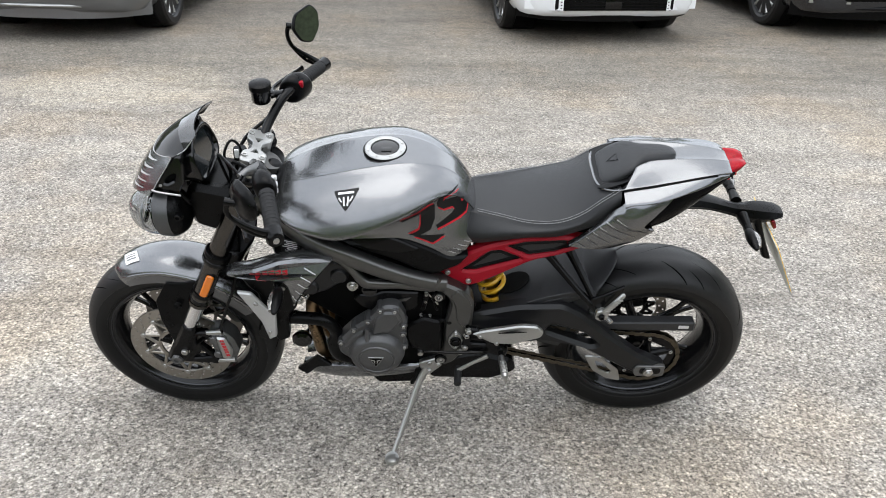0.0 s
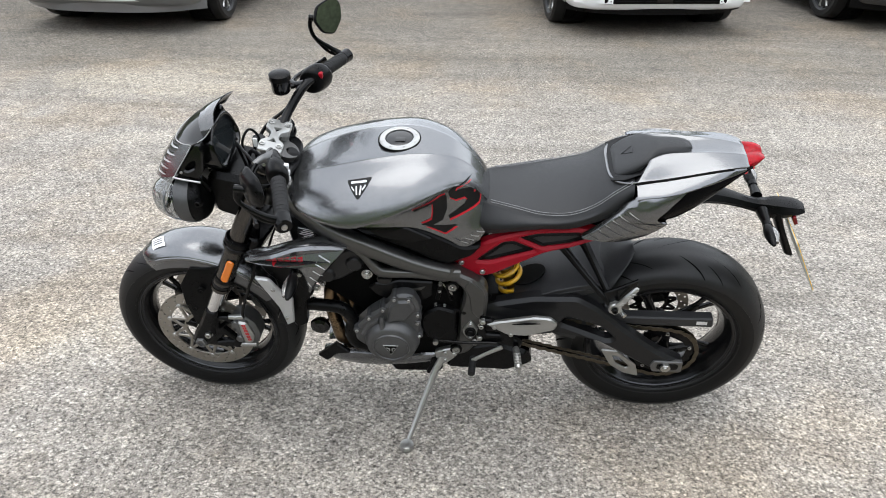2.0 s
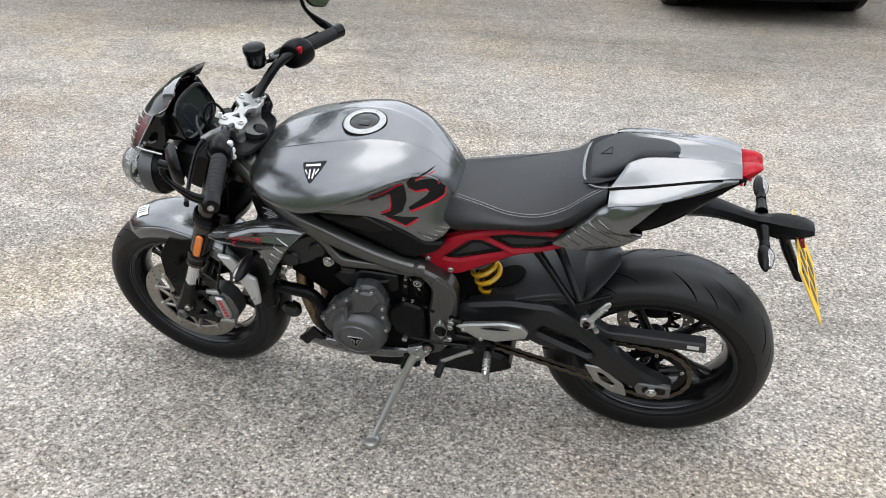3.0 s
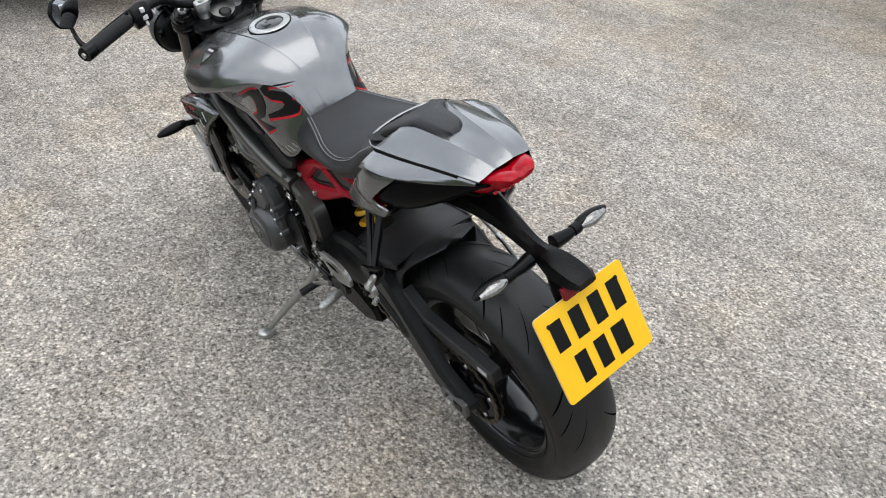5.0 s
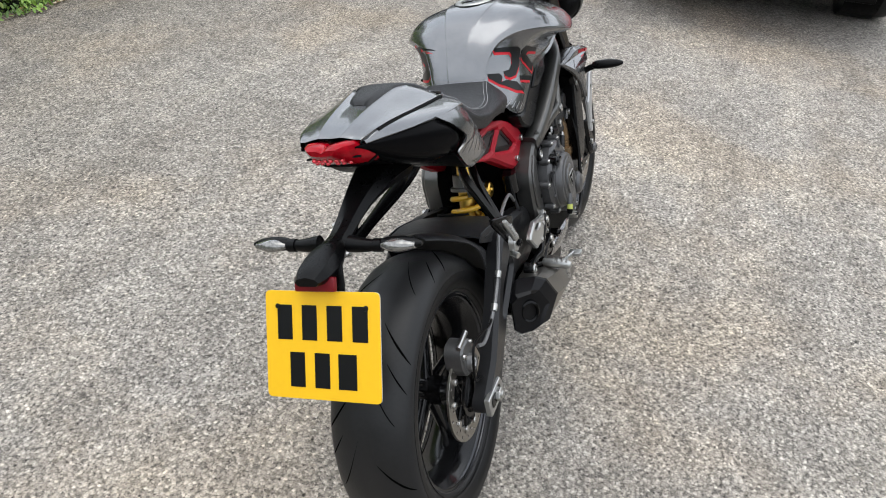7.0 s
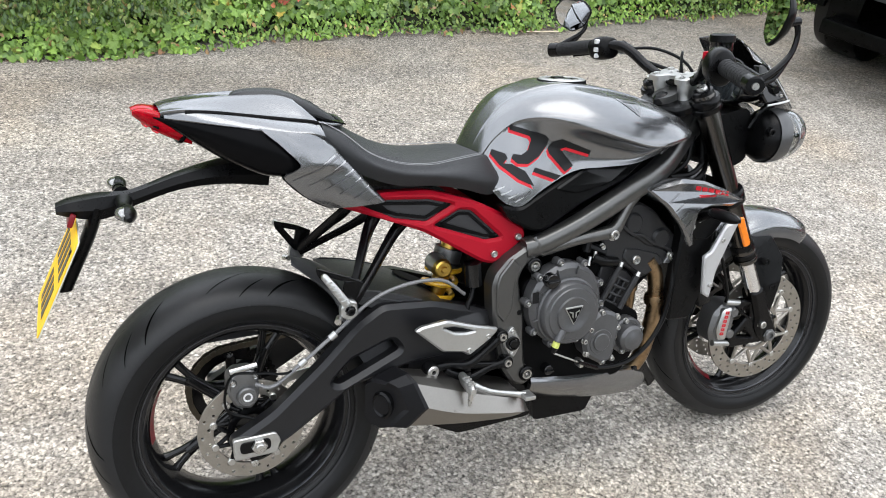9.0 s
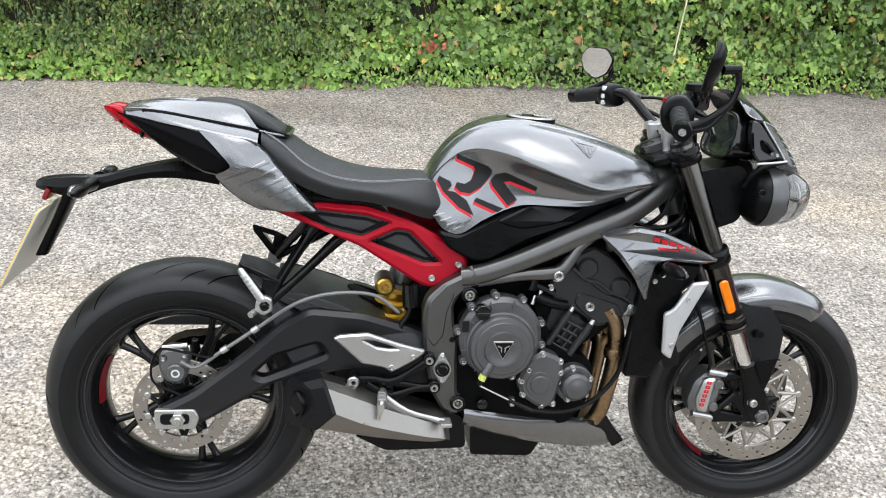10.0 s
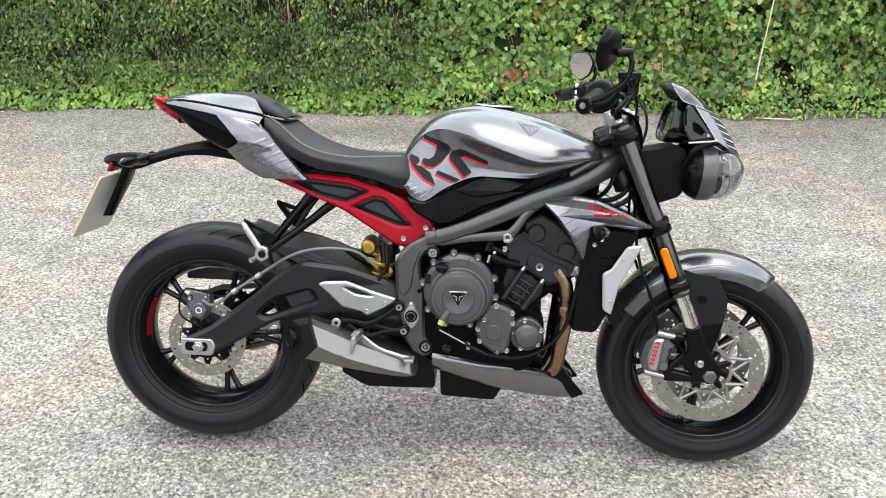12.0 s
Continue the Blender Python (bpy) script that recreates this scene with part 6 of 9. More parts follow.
part("plug_grip", block((-0.023, -0.166, 0.340), (0.020, 0.008, 0.005), 0.0015), GLOSS, knob)
for s in (1, -1):
    head = part("cam_cover", plate(rounded([(0.165, 0.690), (0.215, 0.716), (0.262, 0.690), (0.350, 0.600), (0.330, 0.575), (0.245, 0.600), (0.180, 0.650)], 0.014), s * 0.142, 0.03, bevel=0.006), HEADCAST, bike, "black cam cover")
    for x, z in ((0.203, 0.664), (0.285, 0.618)):
        part("cam_boss", lathe([(0, s * 0.150), (0.020, s * 0.150), (0.023, s * 0.147), (0.026, s * 0.141), (0, s * 0.141)], (x, 0, z), "y", 24), HEADCAST, head)
    if s < 0:
        part("head_bolt", bolt(0.216, s * 0.1435, 0.573, 0.0115, s, 0.007), STEEL, head)
    if s > 0:
        part("bolt", bolt(0.300, 0.142, 0.580, 0.0065, 1, 0.004), STEEL, head)
        continue
    part("gasket_flange", tube([(0.168, -0.146, 0.664), (0.201, -0.148, 0.638), (0.229, -0.148, 0.632), (0.260, -0.148, 0.610), (0.290, -0.147, 0.599), (0.318, -0.146, 0.582)], 0.0040, 8, 4, flat=0.6), HEADCAST, head)
    part("head_casting", plate(rounded([(0.122, 0.640), (0.168, 0.668), (0.200, 0.636), (0.229, 0.628), (0.260, 0.606), (0.318, 0.578), (0.336, 0.570), (0.304, 0.549), (0.262, 0.527), (0.238, 0.520), (0.205, 0.548), (0.166, 0.570), (0.130, 0.566)], 0.006), -0.1385, 0.02, bevel=0.004), HEADCAST, head)
    part("head_panel", plate(rounded([(0.186, 0.604), (0.224, 0.598), (0.284, 0.578), (0.300, 0.552), (0.262, 0.533), (0.236, 0.530), (0.196, 0.562), (0.180, 0.580)], 0.006), -0.1435, 0.008, bevel=0.003), HEADCAST, head)
    part("cylinder_side", plate(rounded([(0.132, 0.566), (0.200, 0.545), (0.232, 0.510), (0.226, 0.494), (0.180, 0.446), (0.128, 0.480), (0.112, 0.500)], 0.006), -0.130, 0.01, bevel=0.003), HEADCAST, head)
    for x0, z0, x1, z1 in ((0.171, 0.563, 0.123, 0.482), (0.223, 0.531, 0.177, 0.456)):
        stud = part("stud_pillar", tube([(x0, -0.145, z0), (x1, -0.145, z1)], 0.0080, 10, 1, False), HEADCAST, head)
        part("bolt", tube([(x0, -0.145, z0), (x0 + 0.0055, -0.145, z0 + 0.010)], [0.0068, 0.0050], 10, 1, False), STEEL, stud)
    for i in range(4):
        d = i * 0.0205
        part("rib", tube([(0.162 - d * 0.52, -0.139, 0.540 - d * 0.86), (0.212 - d * 0.55, -0.139, 0.512 - d * 0.84)], 0.0040, 8, 1, False), HEADCAST, head)
    for f in (0.33, 0.66):
        part("rib", tube([(0.162 + 0.050 * f, -0.1385, 0.540 - 0.028 * f), (0.130 + 0.050 * f, -0.1385, 0.488 - 0.026 * f)], 0.0032, 8, 1, False), HEADCAST, head)
    part("bolt", bolt(0.122, -0.142, 0.616, 0.0062, -1, 0.004), STEEL, head)
    part("head_lug", plate(rounded([(0.296, 0.552), (0.318, 0.582), (0.338, 0.572), (0.326, 0.552)], 0.006), -0.148, 0.012, bevel=0.002), CAST, head)
    part("bolt", bolt(0.320, -0.149, 0.567, 0.0085, -1, 0.005), STEEL, head)
    part("breather_hose", tube([(0.090, -0.148, 0.597), (0.111, -0.152, 0.588), (0.135, -0.150, 0.581), (0.160, -0.144, 0.577)], [0.0130, 0.0125, 0.012, 0.011], 12, 3), PLASTIC, head, "black breather hose")
    for p, q in (((0.096, -0.150, 0.612), (0.092, -0.154, 0.592)), ((0.084, -0.148, 0.600), (0.078, -0.150, 0.580))):
        part("hose_clip", tube([p, q], 0.0045, 8, 1, False), STEEL, head)
for s in (1, -1):
    part("engine_bolt", bolt(0.318, s * 0.150, 0.570, 0.009, s, 0.004), STEEL, bike)
part("injector_rail", join(tube([(0.075, -0.13, 0.625), (0.13, -0.135, 0.60)], 0.013, 10, 1, False), tube([(0.085, -0.135, 0.640), (0.075, -0.14, 0.61)], 0.011, 10, 1, False)), PLASTIC, bike)
# swingarm pivot plates
for s in (1, -1):
    pv = part("pivot_plate", plate(rounded([(-0.121, 0.472), (-0.147, 0.428), (-0.119, 0.383), (-0.095, 0.424)], 0.016), s * 0.1600, 0.010, bevel=0.002), ALU, bike, "silver pivot plate")
    part("pivot_nut", join(disc((-0.121, 0.427), 0.011, s * 0.159, s * 0.169, 6), lathe([(0.0125, s * 0.160), (0.0165, s * 0.160), (0.0165, s * 0.166), (0.0125, s * 0.166)], (-0.121, 0, 0.427), "y", 24, closed=True)), SATIN, pv)
    for z in (0.455, 0.400):
        part("bolt", bolt(-0.121, s * 0.161, z, 0.005, s, 0.003), STEEL, pv)

# ---- engine, alternator side (towards +y) ----
ALT = rounded([(0.215, 0.432), (0.205, 0.455), (0.168, 0.502), (0.126, 0.537), (0.112, 0.550), (0.093, 0.582), (0.071, 0.592), (0.040, 0.587), (0.022, 0.545), (0.022, 0.438), (0.039, 0.363), (0.085, 0.325), (0.135, 0.325), (0.173, 0.359), (0.212, 0.396)], 0.012)
alt = cover("alternator_case", ALT, 0.14, 0.186, ENGINE, "dark grey alternator cover with a triangular badge", 0.008)
part("alternator_cover", lathe([(0, 0.2225), (0.046, 0.2225), (0.0475, 0.2215), (0.049, 0.2235), (0.052, 0.2235), (0.054, 0.219), (0.066, 0.216), (0.0715, 0.210), (0.077, 0.196), (0.081, 0.183), (0, 0.183)], (0.105, 0, 0.410), "y", 56), ENGINE, alt)
part("case_facet", plate(rounded([(0.118, 0.488), (0.106, 0.548), (0.084, 0.572), (0.046, 0.574), (0.033, 0.537), (0.060, 0.500)], 0.006), lambda x, z: 0.194 + 0.10 * max(0, 0.53 - z), 0.014, bevel=0.006), ENGINE, alt)
part("case_facet", plate(rounded([(0.198, 0.430), (0.170, 0.478), (0.140, 0.500), (0.132, 0.452), (0.170, 0.405)], 0.006), 0.193, 0.012, bevel=0.006), ENGINE, alt)
part("case_rib", tube([(0.130, 0.196, 0.512), (0.129, 0.204, 0.480), (0.128, 0.208, 0.452)], [0.006, 0.008, 0.009], 10, 3), ENGINE, alt)
badge(0.106, 0.2232, 0.402, 0.042, alt, 1, (ALU, SEAM))
for x, z in ((0.206, 0.443), (0.168, 0.496), (0.127, 0.531), (0.092, 0.575), (0.052, 0.574), (0.028, 0.516), (0.030, 0.482), (0.026, 0.429)):
    part("case_lug", disc((x, z), 0.0105, 0.15, 0.189, 14), ENGINE, alt)
    part("bolt", bolt(x, 0.189, z, 0.0052, 1, 0.004), STEEL, alt)
part("sprocket_cover", plate(rounded([(0.022, 0.472), (0.016, 0.494), (-0.027, 0.524), (-0.078, 0.509), (-0.080, 0.378), (-0.033, 0.382), (0.006, 0.402), (0.022, 0.445)], 0.010), lambda x, z: 0.168 - 0.06 * max(0, z - 0.455), 0.05, bevel=0.006), PLASTIC, bike, "black sprocket cover")
part("intake_cover", plate(rounded([(0.169, 0.583), (0.147, 0.602), (0.120, 0.599), (0.083, 0.614), (-0.014, 0.612), (-0.012, 0.558), (0.011, 0.540), (0.107, 0.530), (0.149, 0.556)], 0.006), 0.152, 0.05, bevel=0.004), SATIN, bike, "black intake cover with a pressed slash")
part("cover_slash", plate([(0.076, 0.571), (0.044, 0.585), (0.007, 0.597), (0.021, 0.582), (0.047, 0.577)], 0.1545, 0.004, bevel=0.001), FRAME, bike)
part("filler_cap", join(disc((0.122, 0.618), 0.022, 0.12, 0.152, 24), block((0.122, 0.154, 0.618), (0.036, 0.006, 0.008), 0.002)), GLOSS, bike, "black coolant filler cap")
part("linkage", join(tube([(-0.034, 0.142, 0.606), (-0.032, 0.146, 0.578), (-0.025, 0.142, 0.540)], 0.007, 8, 3), tube([(-0.020, 0.146, 0.520), (-0.064, 0.150, 0.506), (-0.085, 0.146, 0.499)], 0.006, 8, 3)), PLASTIC, bike)
for x, z in ((-0.034, 0.604), (-0.032, 0.578), (-0.021, 0.519), (-0.045, 0.516)):
    part("bolt", bolt(x, 0.150, z, 0.0045, 1, 0.004), STEEL, bike)
for x, z in ((-0.152, 0.457), (-0.136, 0.387)):
    part("bolt", bolt(x, 0.168, z, 0.0075, 1, 0.005), STEEL, bike)
part("coolant_hose", tube([(0.375, 0.140, 0.497), (0.300, 0.152, 0.506), (0.250, 0.156, 0.500), (0.222, 0.154, 0.455), (0.233, 0.150, 0.395), (0.222, 0.142, 0.345), (0.190, 0.130, 0.315)], 0.0185, 16, 6), PLASTIC, bike, "black coolant hose")
part("hose_clip", lathe([(0.0175, -0.006), (0.0195, -0.006), (0.0195, 0.006), (0.0175, 0.006)], (0.335, 0.143, 0.5025), "x", 20), STEEL, bike)
part("horn", lathe([(0, 0.150), (0.020, 0.152), (0.028, 0.146), (0.030, 0.138), (0.024, 0.126), (0, 0.124)], (0.325, 0, 0.405), "y", 28), GLOSS, bike, "black horn disc")
part("selector_shaft", tube([(-0.02, 0.150, 0.388), (-0.02, 0.178, 0.388)], 0.008, 10, 1, False), STEEL, bike)
for i in range(3):
    part("wire", tube([(-0.03 - 0.01 * i, 0.13, 0.60), (-0.06, 0.14 + 0.004 * i, 0.57 - 0.01 * i), (-0.075, 0.135, 0.53)], 0.003, 6, 4), PLASTIC if i else STEEL, bike)
part("fuse_box", block((-0.215, 0.095, 0.495), (0.075, 0.03, 0.030), 0.004), PLASTIC, bike)
for i in range(3):
    part("box_rib", block((-0.235 + 0.022 * i, 0.1115, 0.497), (0.012, 0.004, 0.016), 0.001), ENGINE, bike)

# ---- exhaust and belly pan ----
for i, y in enumerate((-0.128, -0.02, 0.09)):
    part("exhaust_header", tube([(0.262, y, 0.565), (0.290, y, 0.520), (0.296, y, 0.440), (0.286, y * 0.95, 0.350), (0.275, y * 0.8, 0.280), (0.225, y * 0.5 - 0.02, 0.225), (0.12, -0.04 + y * 0.2, 0.215)], 0.0195, 16, 6), BRONZE, bike, "heat-tinted exhaust header pipe")
    part("header_flange", lathe([(0.019, -0.012), (0.024, -0.012), (0.026, 0.0), (0.024, 0.012), (0.019, 0.012)], (0.294, y, 0.455), "z", 20), BRONZE, bike)
part("collector_box", plate(rounded([(-0.314, 0.250), (-0.30, 0.300), (-0.190, 0.340), (-0.11, 0.318), (-0.058, 0.290), (-0.050, 0.214), (-0.240, 0.210)], 0.014), 0.125, 0.255, bevel=0.012), SATIN, bike, "black exhaust collector box")
part("sump_shield", plate(rounded([(-0.042, 0.300), (-0.036, 0.190), (0.112, 0.184), (0.140, 0.235), (0.06, 0.30)], 0.012), 0.12, 0.24, bevel=0.008), PLASTIC, bike, "black sump shield")
def muffler_ring(x, zt, zb, yi, yo, skew=(0,) * 9):
    m = (zt + zb) / 2
    ring = [(yi, zb + 0.012), (yi, zt - 0.012), (yi - 0.014, zt), ((yi + yo) / 2 - 0.01, zt), (yo + 0.017, zt - 0.011), (yo, m - 0.006), (yo + 0.016, zb + 0.010), ((yi + yo) / 2, zb), (yi - 0.014, zb)]
    return [(x + d, y, z) for d, (y, z) in zip(skew, ring)]


BACK = (-0.025, -0.020, -0.012, 0.000, 0.008, 0.028, -0.012, -0.026, -0.028)
muf = part("silencer", surf([muffler_ring(-0.392, 0.420, 0.304, -0.138, -0.234, BACK), muffler_ring(-0.300, 0.388, 0.286, -0.128, -0.236), muffler_ring(-0.244, 0.366, 0.277, -0.116, -0.235), muffler_ring(-0.165, 0.338, 0.266, -0.106, -0.230), muffler_ring(-0.122, 0.322, 0.262, -0.106, -0.222), muffler_ring(-0.102, 0.300, 0.264, -0.108, -0.210)], 4, 1, True), EXHAUST, bike, "brushed steel silencer with a black end cap", sharp=22)
part("silencer_cap", surf([muffler_ring(-0.442, 0.405, 0.308, -0.152, -0.214, (-0.030, -0.026, -0.018, 0.004, 0.022, 0.036, 0.006, -0.012, -0.026)), muffler_ring(-0.436, 0.411, 0.303, -0.145, -0.224, (-0.028, -0.024, -0.016, 0.004, 0.022, 0.038, 0.004, -0.014, -0.026)), muffler_ring(-0.394, 0.4215, 0.3005, -0.1365, -0.2355, BACK), muffler_ring(-0.386, 0.4215, 0.3005, -0.1365, -0.2355, BACK)], 1, 1, True), CARBON, muf, "black carbon end cap", sharp=22)
out_m = Matrix.Translation((-0.4365, -0.180, 0.356)) @ Matrix.Rotation(radians(36), 4, "Z") @ Matrix.Diagonal((1, 1, 1.25, 1))
part("outlet", moved(lathe([(0.0, 0.02), (0.016, 0.02), (0.0175, -0.010), (0.021, -0.013), (0.025, -0.010), (0.026, 0.004)], (0, 0, 0), "x", 32), out_m), SATIN, muf, "black oval outlet")
part("silencer_crease", tube([(-0.300, -0.2345, 0.334), (-0.235, -0.2300, 0.312), (-0.215, -0.2285, 0.306), (-0.185, -0.2205, 0.318), (-0.160, -0.2125, 0.322)], 0.0020, 6, 3), EXHAUST, muf)
part("silencer_crease", tube([(-0.259, -0.2085, 0.356), (-0.216, -0.2235, 0.321), (-0.198, -0.2115, 0.326), (-0.172, -0.2010, 0.331)], 0.0020, 6, 1, False), EXHAUST, muf)
mount = part("silencer_mount", lathe([(0, -0.150), (0.018, -0.150), (0.0185, -0.168), (0.0165, -0.174), (0.0135, -0.174), (0, -0.172)], (-0.321, 0, 0.402), "y", 24), SATIN, bike, "black rubber silencer mount")
part("bolt", lathe([(0.004, -0.172), (0.005, -0.178), (0.011, -0.178), (0.0135, -0.175), (0.0135, -0.170), (0, -0.170), (0, -0.174)], (-0.321, 0, 0.402), "y", 24), STEEL, mount)
# belly pan: two wedges joined at the front
for s in (1, -1):
    rows = []
    for x, zt, zb, yo, yi in ((-0.062, 0.321, 0.270, 0.150, 0.138), (0.00, 0.311, 0.250, 0.155, 0.135), (0.07, 0.299, 0.232, 0.153, 0.128), (0.148, 0.291, 0.214, 0.145, 0.115), (0.235, 0.275, 0.196, 0.128, 0.095), (0.30, 0.246, 0.184, 0.105, 0.065), (0.345, 0.214, 0.176, 0.075, 0.040)):
        rows.append([(x, s * yi, zt - 0.004), (x, s * (yo - 0.006), zt), (x, s * yo, zt - 0.010), (x, s * (yo - 0.004), (zt + zb) / 2), (x, s * (yo - 0.022), zb + 0.004), (x, s * (yo - 0.05), zb - 0.002), (x, s * yi * 0.3, zb - 0.004), (x, s * yi * 0.3, zb + 0.006)])
    part("belly_pan", surf(rows, 4, 2, True), PAINT, bike, "gunmetal belly pan", sharp=30)
    part("belly_tip", plate(rounded([(0.246, 0.268), (0.294, 0.290), (0.330, 0.240), (0.366, 0.196), (0.332, 0.186), (0.296, 0.236)], 0.006), lambda x, z: s * (0.129 - 0.40 * max(0, x - 0.24)), 0.012, bevel=0.004), PLASTIC, bike, "black belly pan tip")
part("oil_sump", plate(rounded([(-0.03, 0.30), (0.25, 0.30), (0.22, 0.200), (0.0, 0.195)], 0.02), 0.075, 0.15, bevel=0.015), SATIN, bike)

# ---- rear shock ----
top, low = np.array((-0.190, 0.012, 0.640)), np.array((-0.252, 0.012, 0.445))
part("shock_body", tube([low, low + (top - low) * 0.5, top], [0.018, 0.020, 0.022], 18, 1, False), GOLD, bike, "gold rear shock absorber")
part("shock_collar", tube([low + (top - low) * 0.66, low + (top - low) * 0.70, low + (top - low) * 0.71, low + (top - low) * 0.86], [0.040, 0.040, 0.033, 0.033], 24, 1, False), CAST, bike, "grey spring collar")
coil = []
ax = (top - low) / np.linalg.norm(top - low)
e1 = np.cross(ax, (0, 1, 0))
e1 /= np.linalg.norm(e1)
e2 = np.cross(ax, e1)
for i in range(97):
    t = i / 96
    a = t * 2 * math.pi * 3.4
    coil.append(low + (top - low) * (0.10 + 0.55 * t) + 0.037 * (math.cos(a) * e1 + math.sin(a) * e2))
part("shock_spring", tube(coil, 0.0072, 10, 1, False), SPRING, bike, "yellow shock spring")
rs = part("shock_reservoir", tube([(-0.250, -0.060, 0.592), (-0.250, -0.015, 0.596)], 0.0225, 24, 1, False), ALU, bike, "steel shock reservoir with a gold cap")
part("reservoir_cap", lathe([(0, -0.077), (0.006, -0.077), (0.008, -0.073), (0.016, -0.073), (0.020, -0.070), (0.0225, -0.062), (0.0225, -0.05), (0, -0.05)], (-0.250, 0, 0.592), "y", 28), GOLD, rs)
part("rear_brake_reservoir", tube([(-0.192, -0.105, 0.560), (-0.196, -0.105, 0.612)], 0.020, 18, 1, False), GLOSS, bike, "black rear brake fluid reservoir")
part("reservoir_hose", tube([(-0.192, -0.105, 0.560), (-0.20, -0.11, 0.535), (-0.215, -0.120, 0.515), (-0.21, -0.12, 0.48)], 0.006, 8, 4), PLASTIC, bike)

# ---- chain, sprocket, guard ----
spr = part("rear_sprocket", plate([(REAR[0] + r * math.cos(2 * math.pi * i / 92), REAR[1] + r * math.sin(2 * math.pi * i / 92)) for i in range(92) for r in (0.104 if i % 2 else 0.097,)], 0.108, 0.005, [circle(REAR[0], REAR[1], 0.070, 32)[::-1]], 0.0008), SATIN, bike, "black steel rear sprocket")
for i in range(5):
    a = radians(72 * i + 20)
    part("carrier_arm", tube([(REAR[0] + r * math.cos(a), 0.100, REAR[1] + r * math.sin(a)) for r in (0.02, 0.05, 0.082)], [0.020, 0.013, 0.013], 10, 3), SATIN, spr)
    part("bolt", bolt(REAR[0] + 0.080 * math.cos(a), 0.109, REAR[1] + 0.080 * math.sin(a), 0.006, 1, 0.005), STEEL, spr)
cx0, cz0, r0, cx1, cz1, r1 = REAR[0], REAR[1], 0.100, -0.045, 0.432, 0.036
d = math.hypot(cx1 - cx0, cz1 - cz0)
th, off = math.atan2(cz1 - cz0, cx1 - cx0), math.acos((r0 - r1) / d)
path = []
for i in range(40):
    a = th + off + (2 * math.pi - 2 * off) * i / 39
    path.append((cx0 + r0 * math.cos(a), cz0 + r0 * math.sin(a)))
for i in range(14):
    a = th - off + 2 * off * i / 13
    path.append((cx1 + r1 * math.cos(a), cz1 + r1 * math.sin(a)))
path.append(path[0])
path = np.array(path)
run = np.r_[0, np.cumsum(np.linalg.norm(np.diff(path, axis=0), axis=1))]
count = int(run[-1] / 0.0159) // 2 * 2
chain = part("chain", tube([(x, 0.1055, z) for x, z in path], 0.0030, 6, 1, False), SATIN, bike, "oiled drive chain")
links = []
for wide in (0.0062, 0.0086):
    ring = rounded([(-0.0105, -0.0066), (0.0105, -0.0066), (0.0105, 0.0066), (-0.0105, 0.0066)], 0.0062, 2)
    a, b = plate(ring, 0.0018, 0.0018, bevel=0.0003), plate(ring, 0.0018, 0.0018, bevel=0.0003)
    links.append(finish(join(moved(a, Matrix.Translation((0, wide, 0))), moved(b, Matrix.Translation((0, -wide - 0.0018, 0)))), "chain_link", DARKSTEEL))
for i in range(count):
    s0 = run[-1] * i / count
    p = [np.interp(s0, run, path[:, q]) for q in (0, 1)]
    q = [np.interp(min(s0 + 0.004, run[-1]), run, path[:, q]) for q in (0, 1)]
    ob = new("chain_link", links[i % 2])
    ob.parent = chain
    ob.matrix_basis = Matrix.Translation((p[0], 0.1055, p[1])) @ Matrix.Rotation(-math.atan2(q[1] - p[1], q[0] - p[0]), 4, "Y")
part("chain_guard", plate(rounded([(-0.50, 0.520), (-0.567, 0.472), (-0.818, 0.476), (-0.822, 0.440), (-0.60, 0.440), (-0.50, 0.46)], 0.006), 0.122, 0.030, bevel=0.004), GREYPLASTIC, bike, "dark grey chain guard")
part("guard_mark", block((-0.787, 0.1225, 0.459), (0.030, 0.001, 0.012), 0), GREYDECAL, bike)
part("toe_guard", plate(rounded([(-0.515, 0.324), (-0.565, 0.318), (-0.628, 0.261), (-0.642, 0.210), (-0.594, 0.222), (-0.548, 0.259)], 0.008), 0.120, 0.005, [rounded([(-0.550, 0.300), (-0.570, 0.296), (-0.608, 0.255), (-0.600, 0.245), (-0.565, 0.265)], 0.005)[::-1]], 0.0015), ALU, bike, "silver chain toe guard")

# ---- rear caliper and hose ----
rc = part("rear_caliper", plate(rounded([(-0.743, 0.450), (-0.728, 0.462), (-0.692, 0.460), (-0.681, 0.430), (-0.684, 0.400), (-0.700, 0.376), (-0.732, 0.384), (-0.746, 0.415)], 0.008), -0.126, 0.042, [circle(-0.735, 0.440, 0.004, 10)[::-1]], bevel=0.005), CAST, bike, "grey rear brake caliper")
part("caliper_piston", lathe([(0, -0.135), (0.013, -0.135), (0.0135, -0.1365), (0.018, -0.1365), (0.0205, -0.134), (0.022, -0.125), (0, -0.125)], (-0.709, 0, 0.408), "y", 28), CAST, rc)
part("piston_mark", lathe([(0.006, -0.1352), (0.0095, -0.1352), (0.0095, -0.1362), (0.006, -0.1362)], (-0.709, 0, 0.408), "y", 24, closed=True), GREYDECAL, rc, "pale ring mark")
part("caliper_pin", tube([(-0.738, -0.118, 0.462), (-0.684, -0.118, 0.468)], 0.006, 10, 1, False), STEEL, rc)
part("bolt", bolt(-0.690, -0.126, 0.448, 0.005, -1), STEEL, rc)
part("bolt", bolt(-0.735, -0.126, 0.440, 0.006, -1), STEEL, rc)
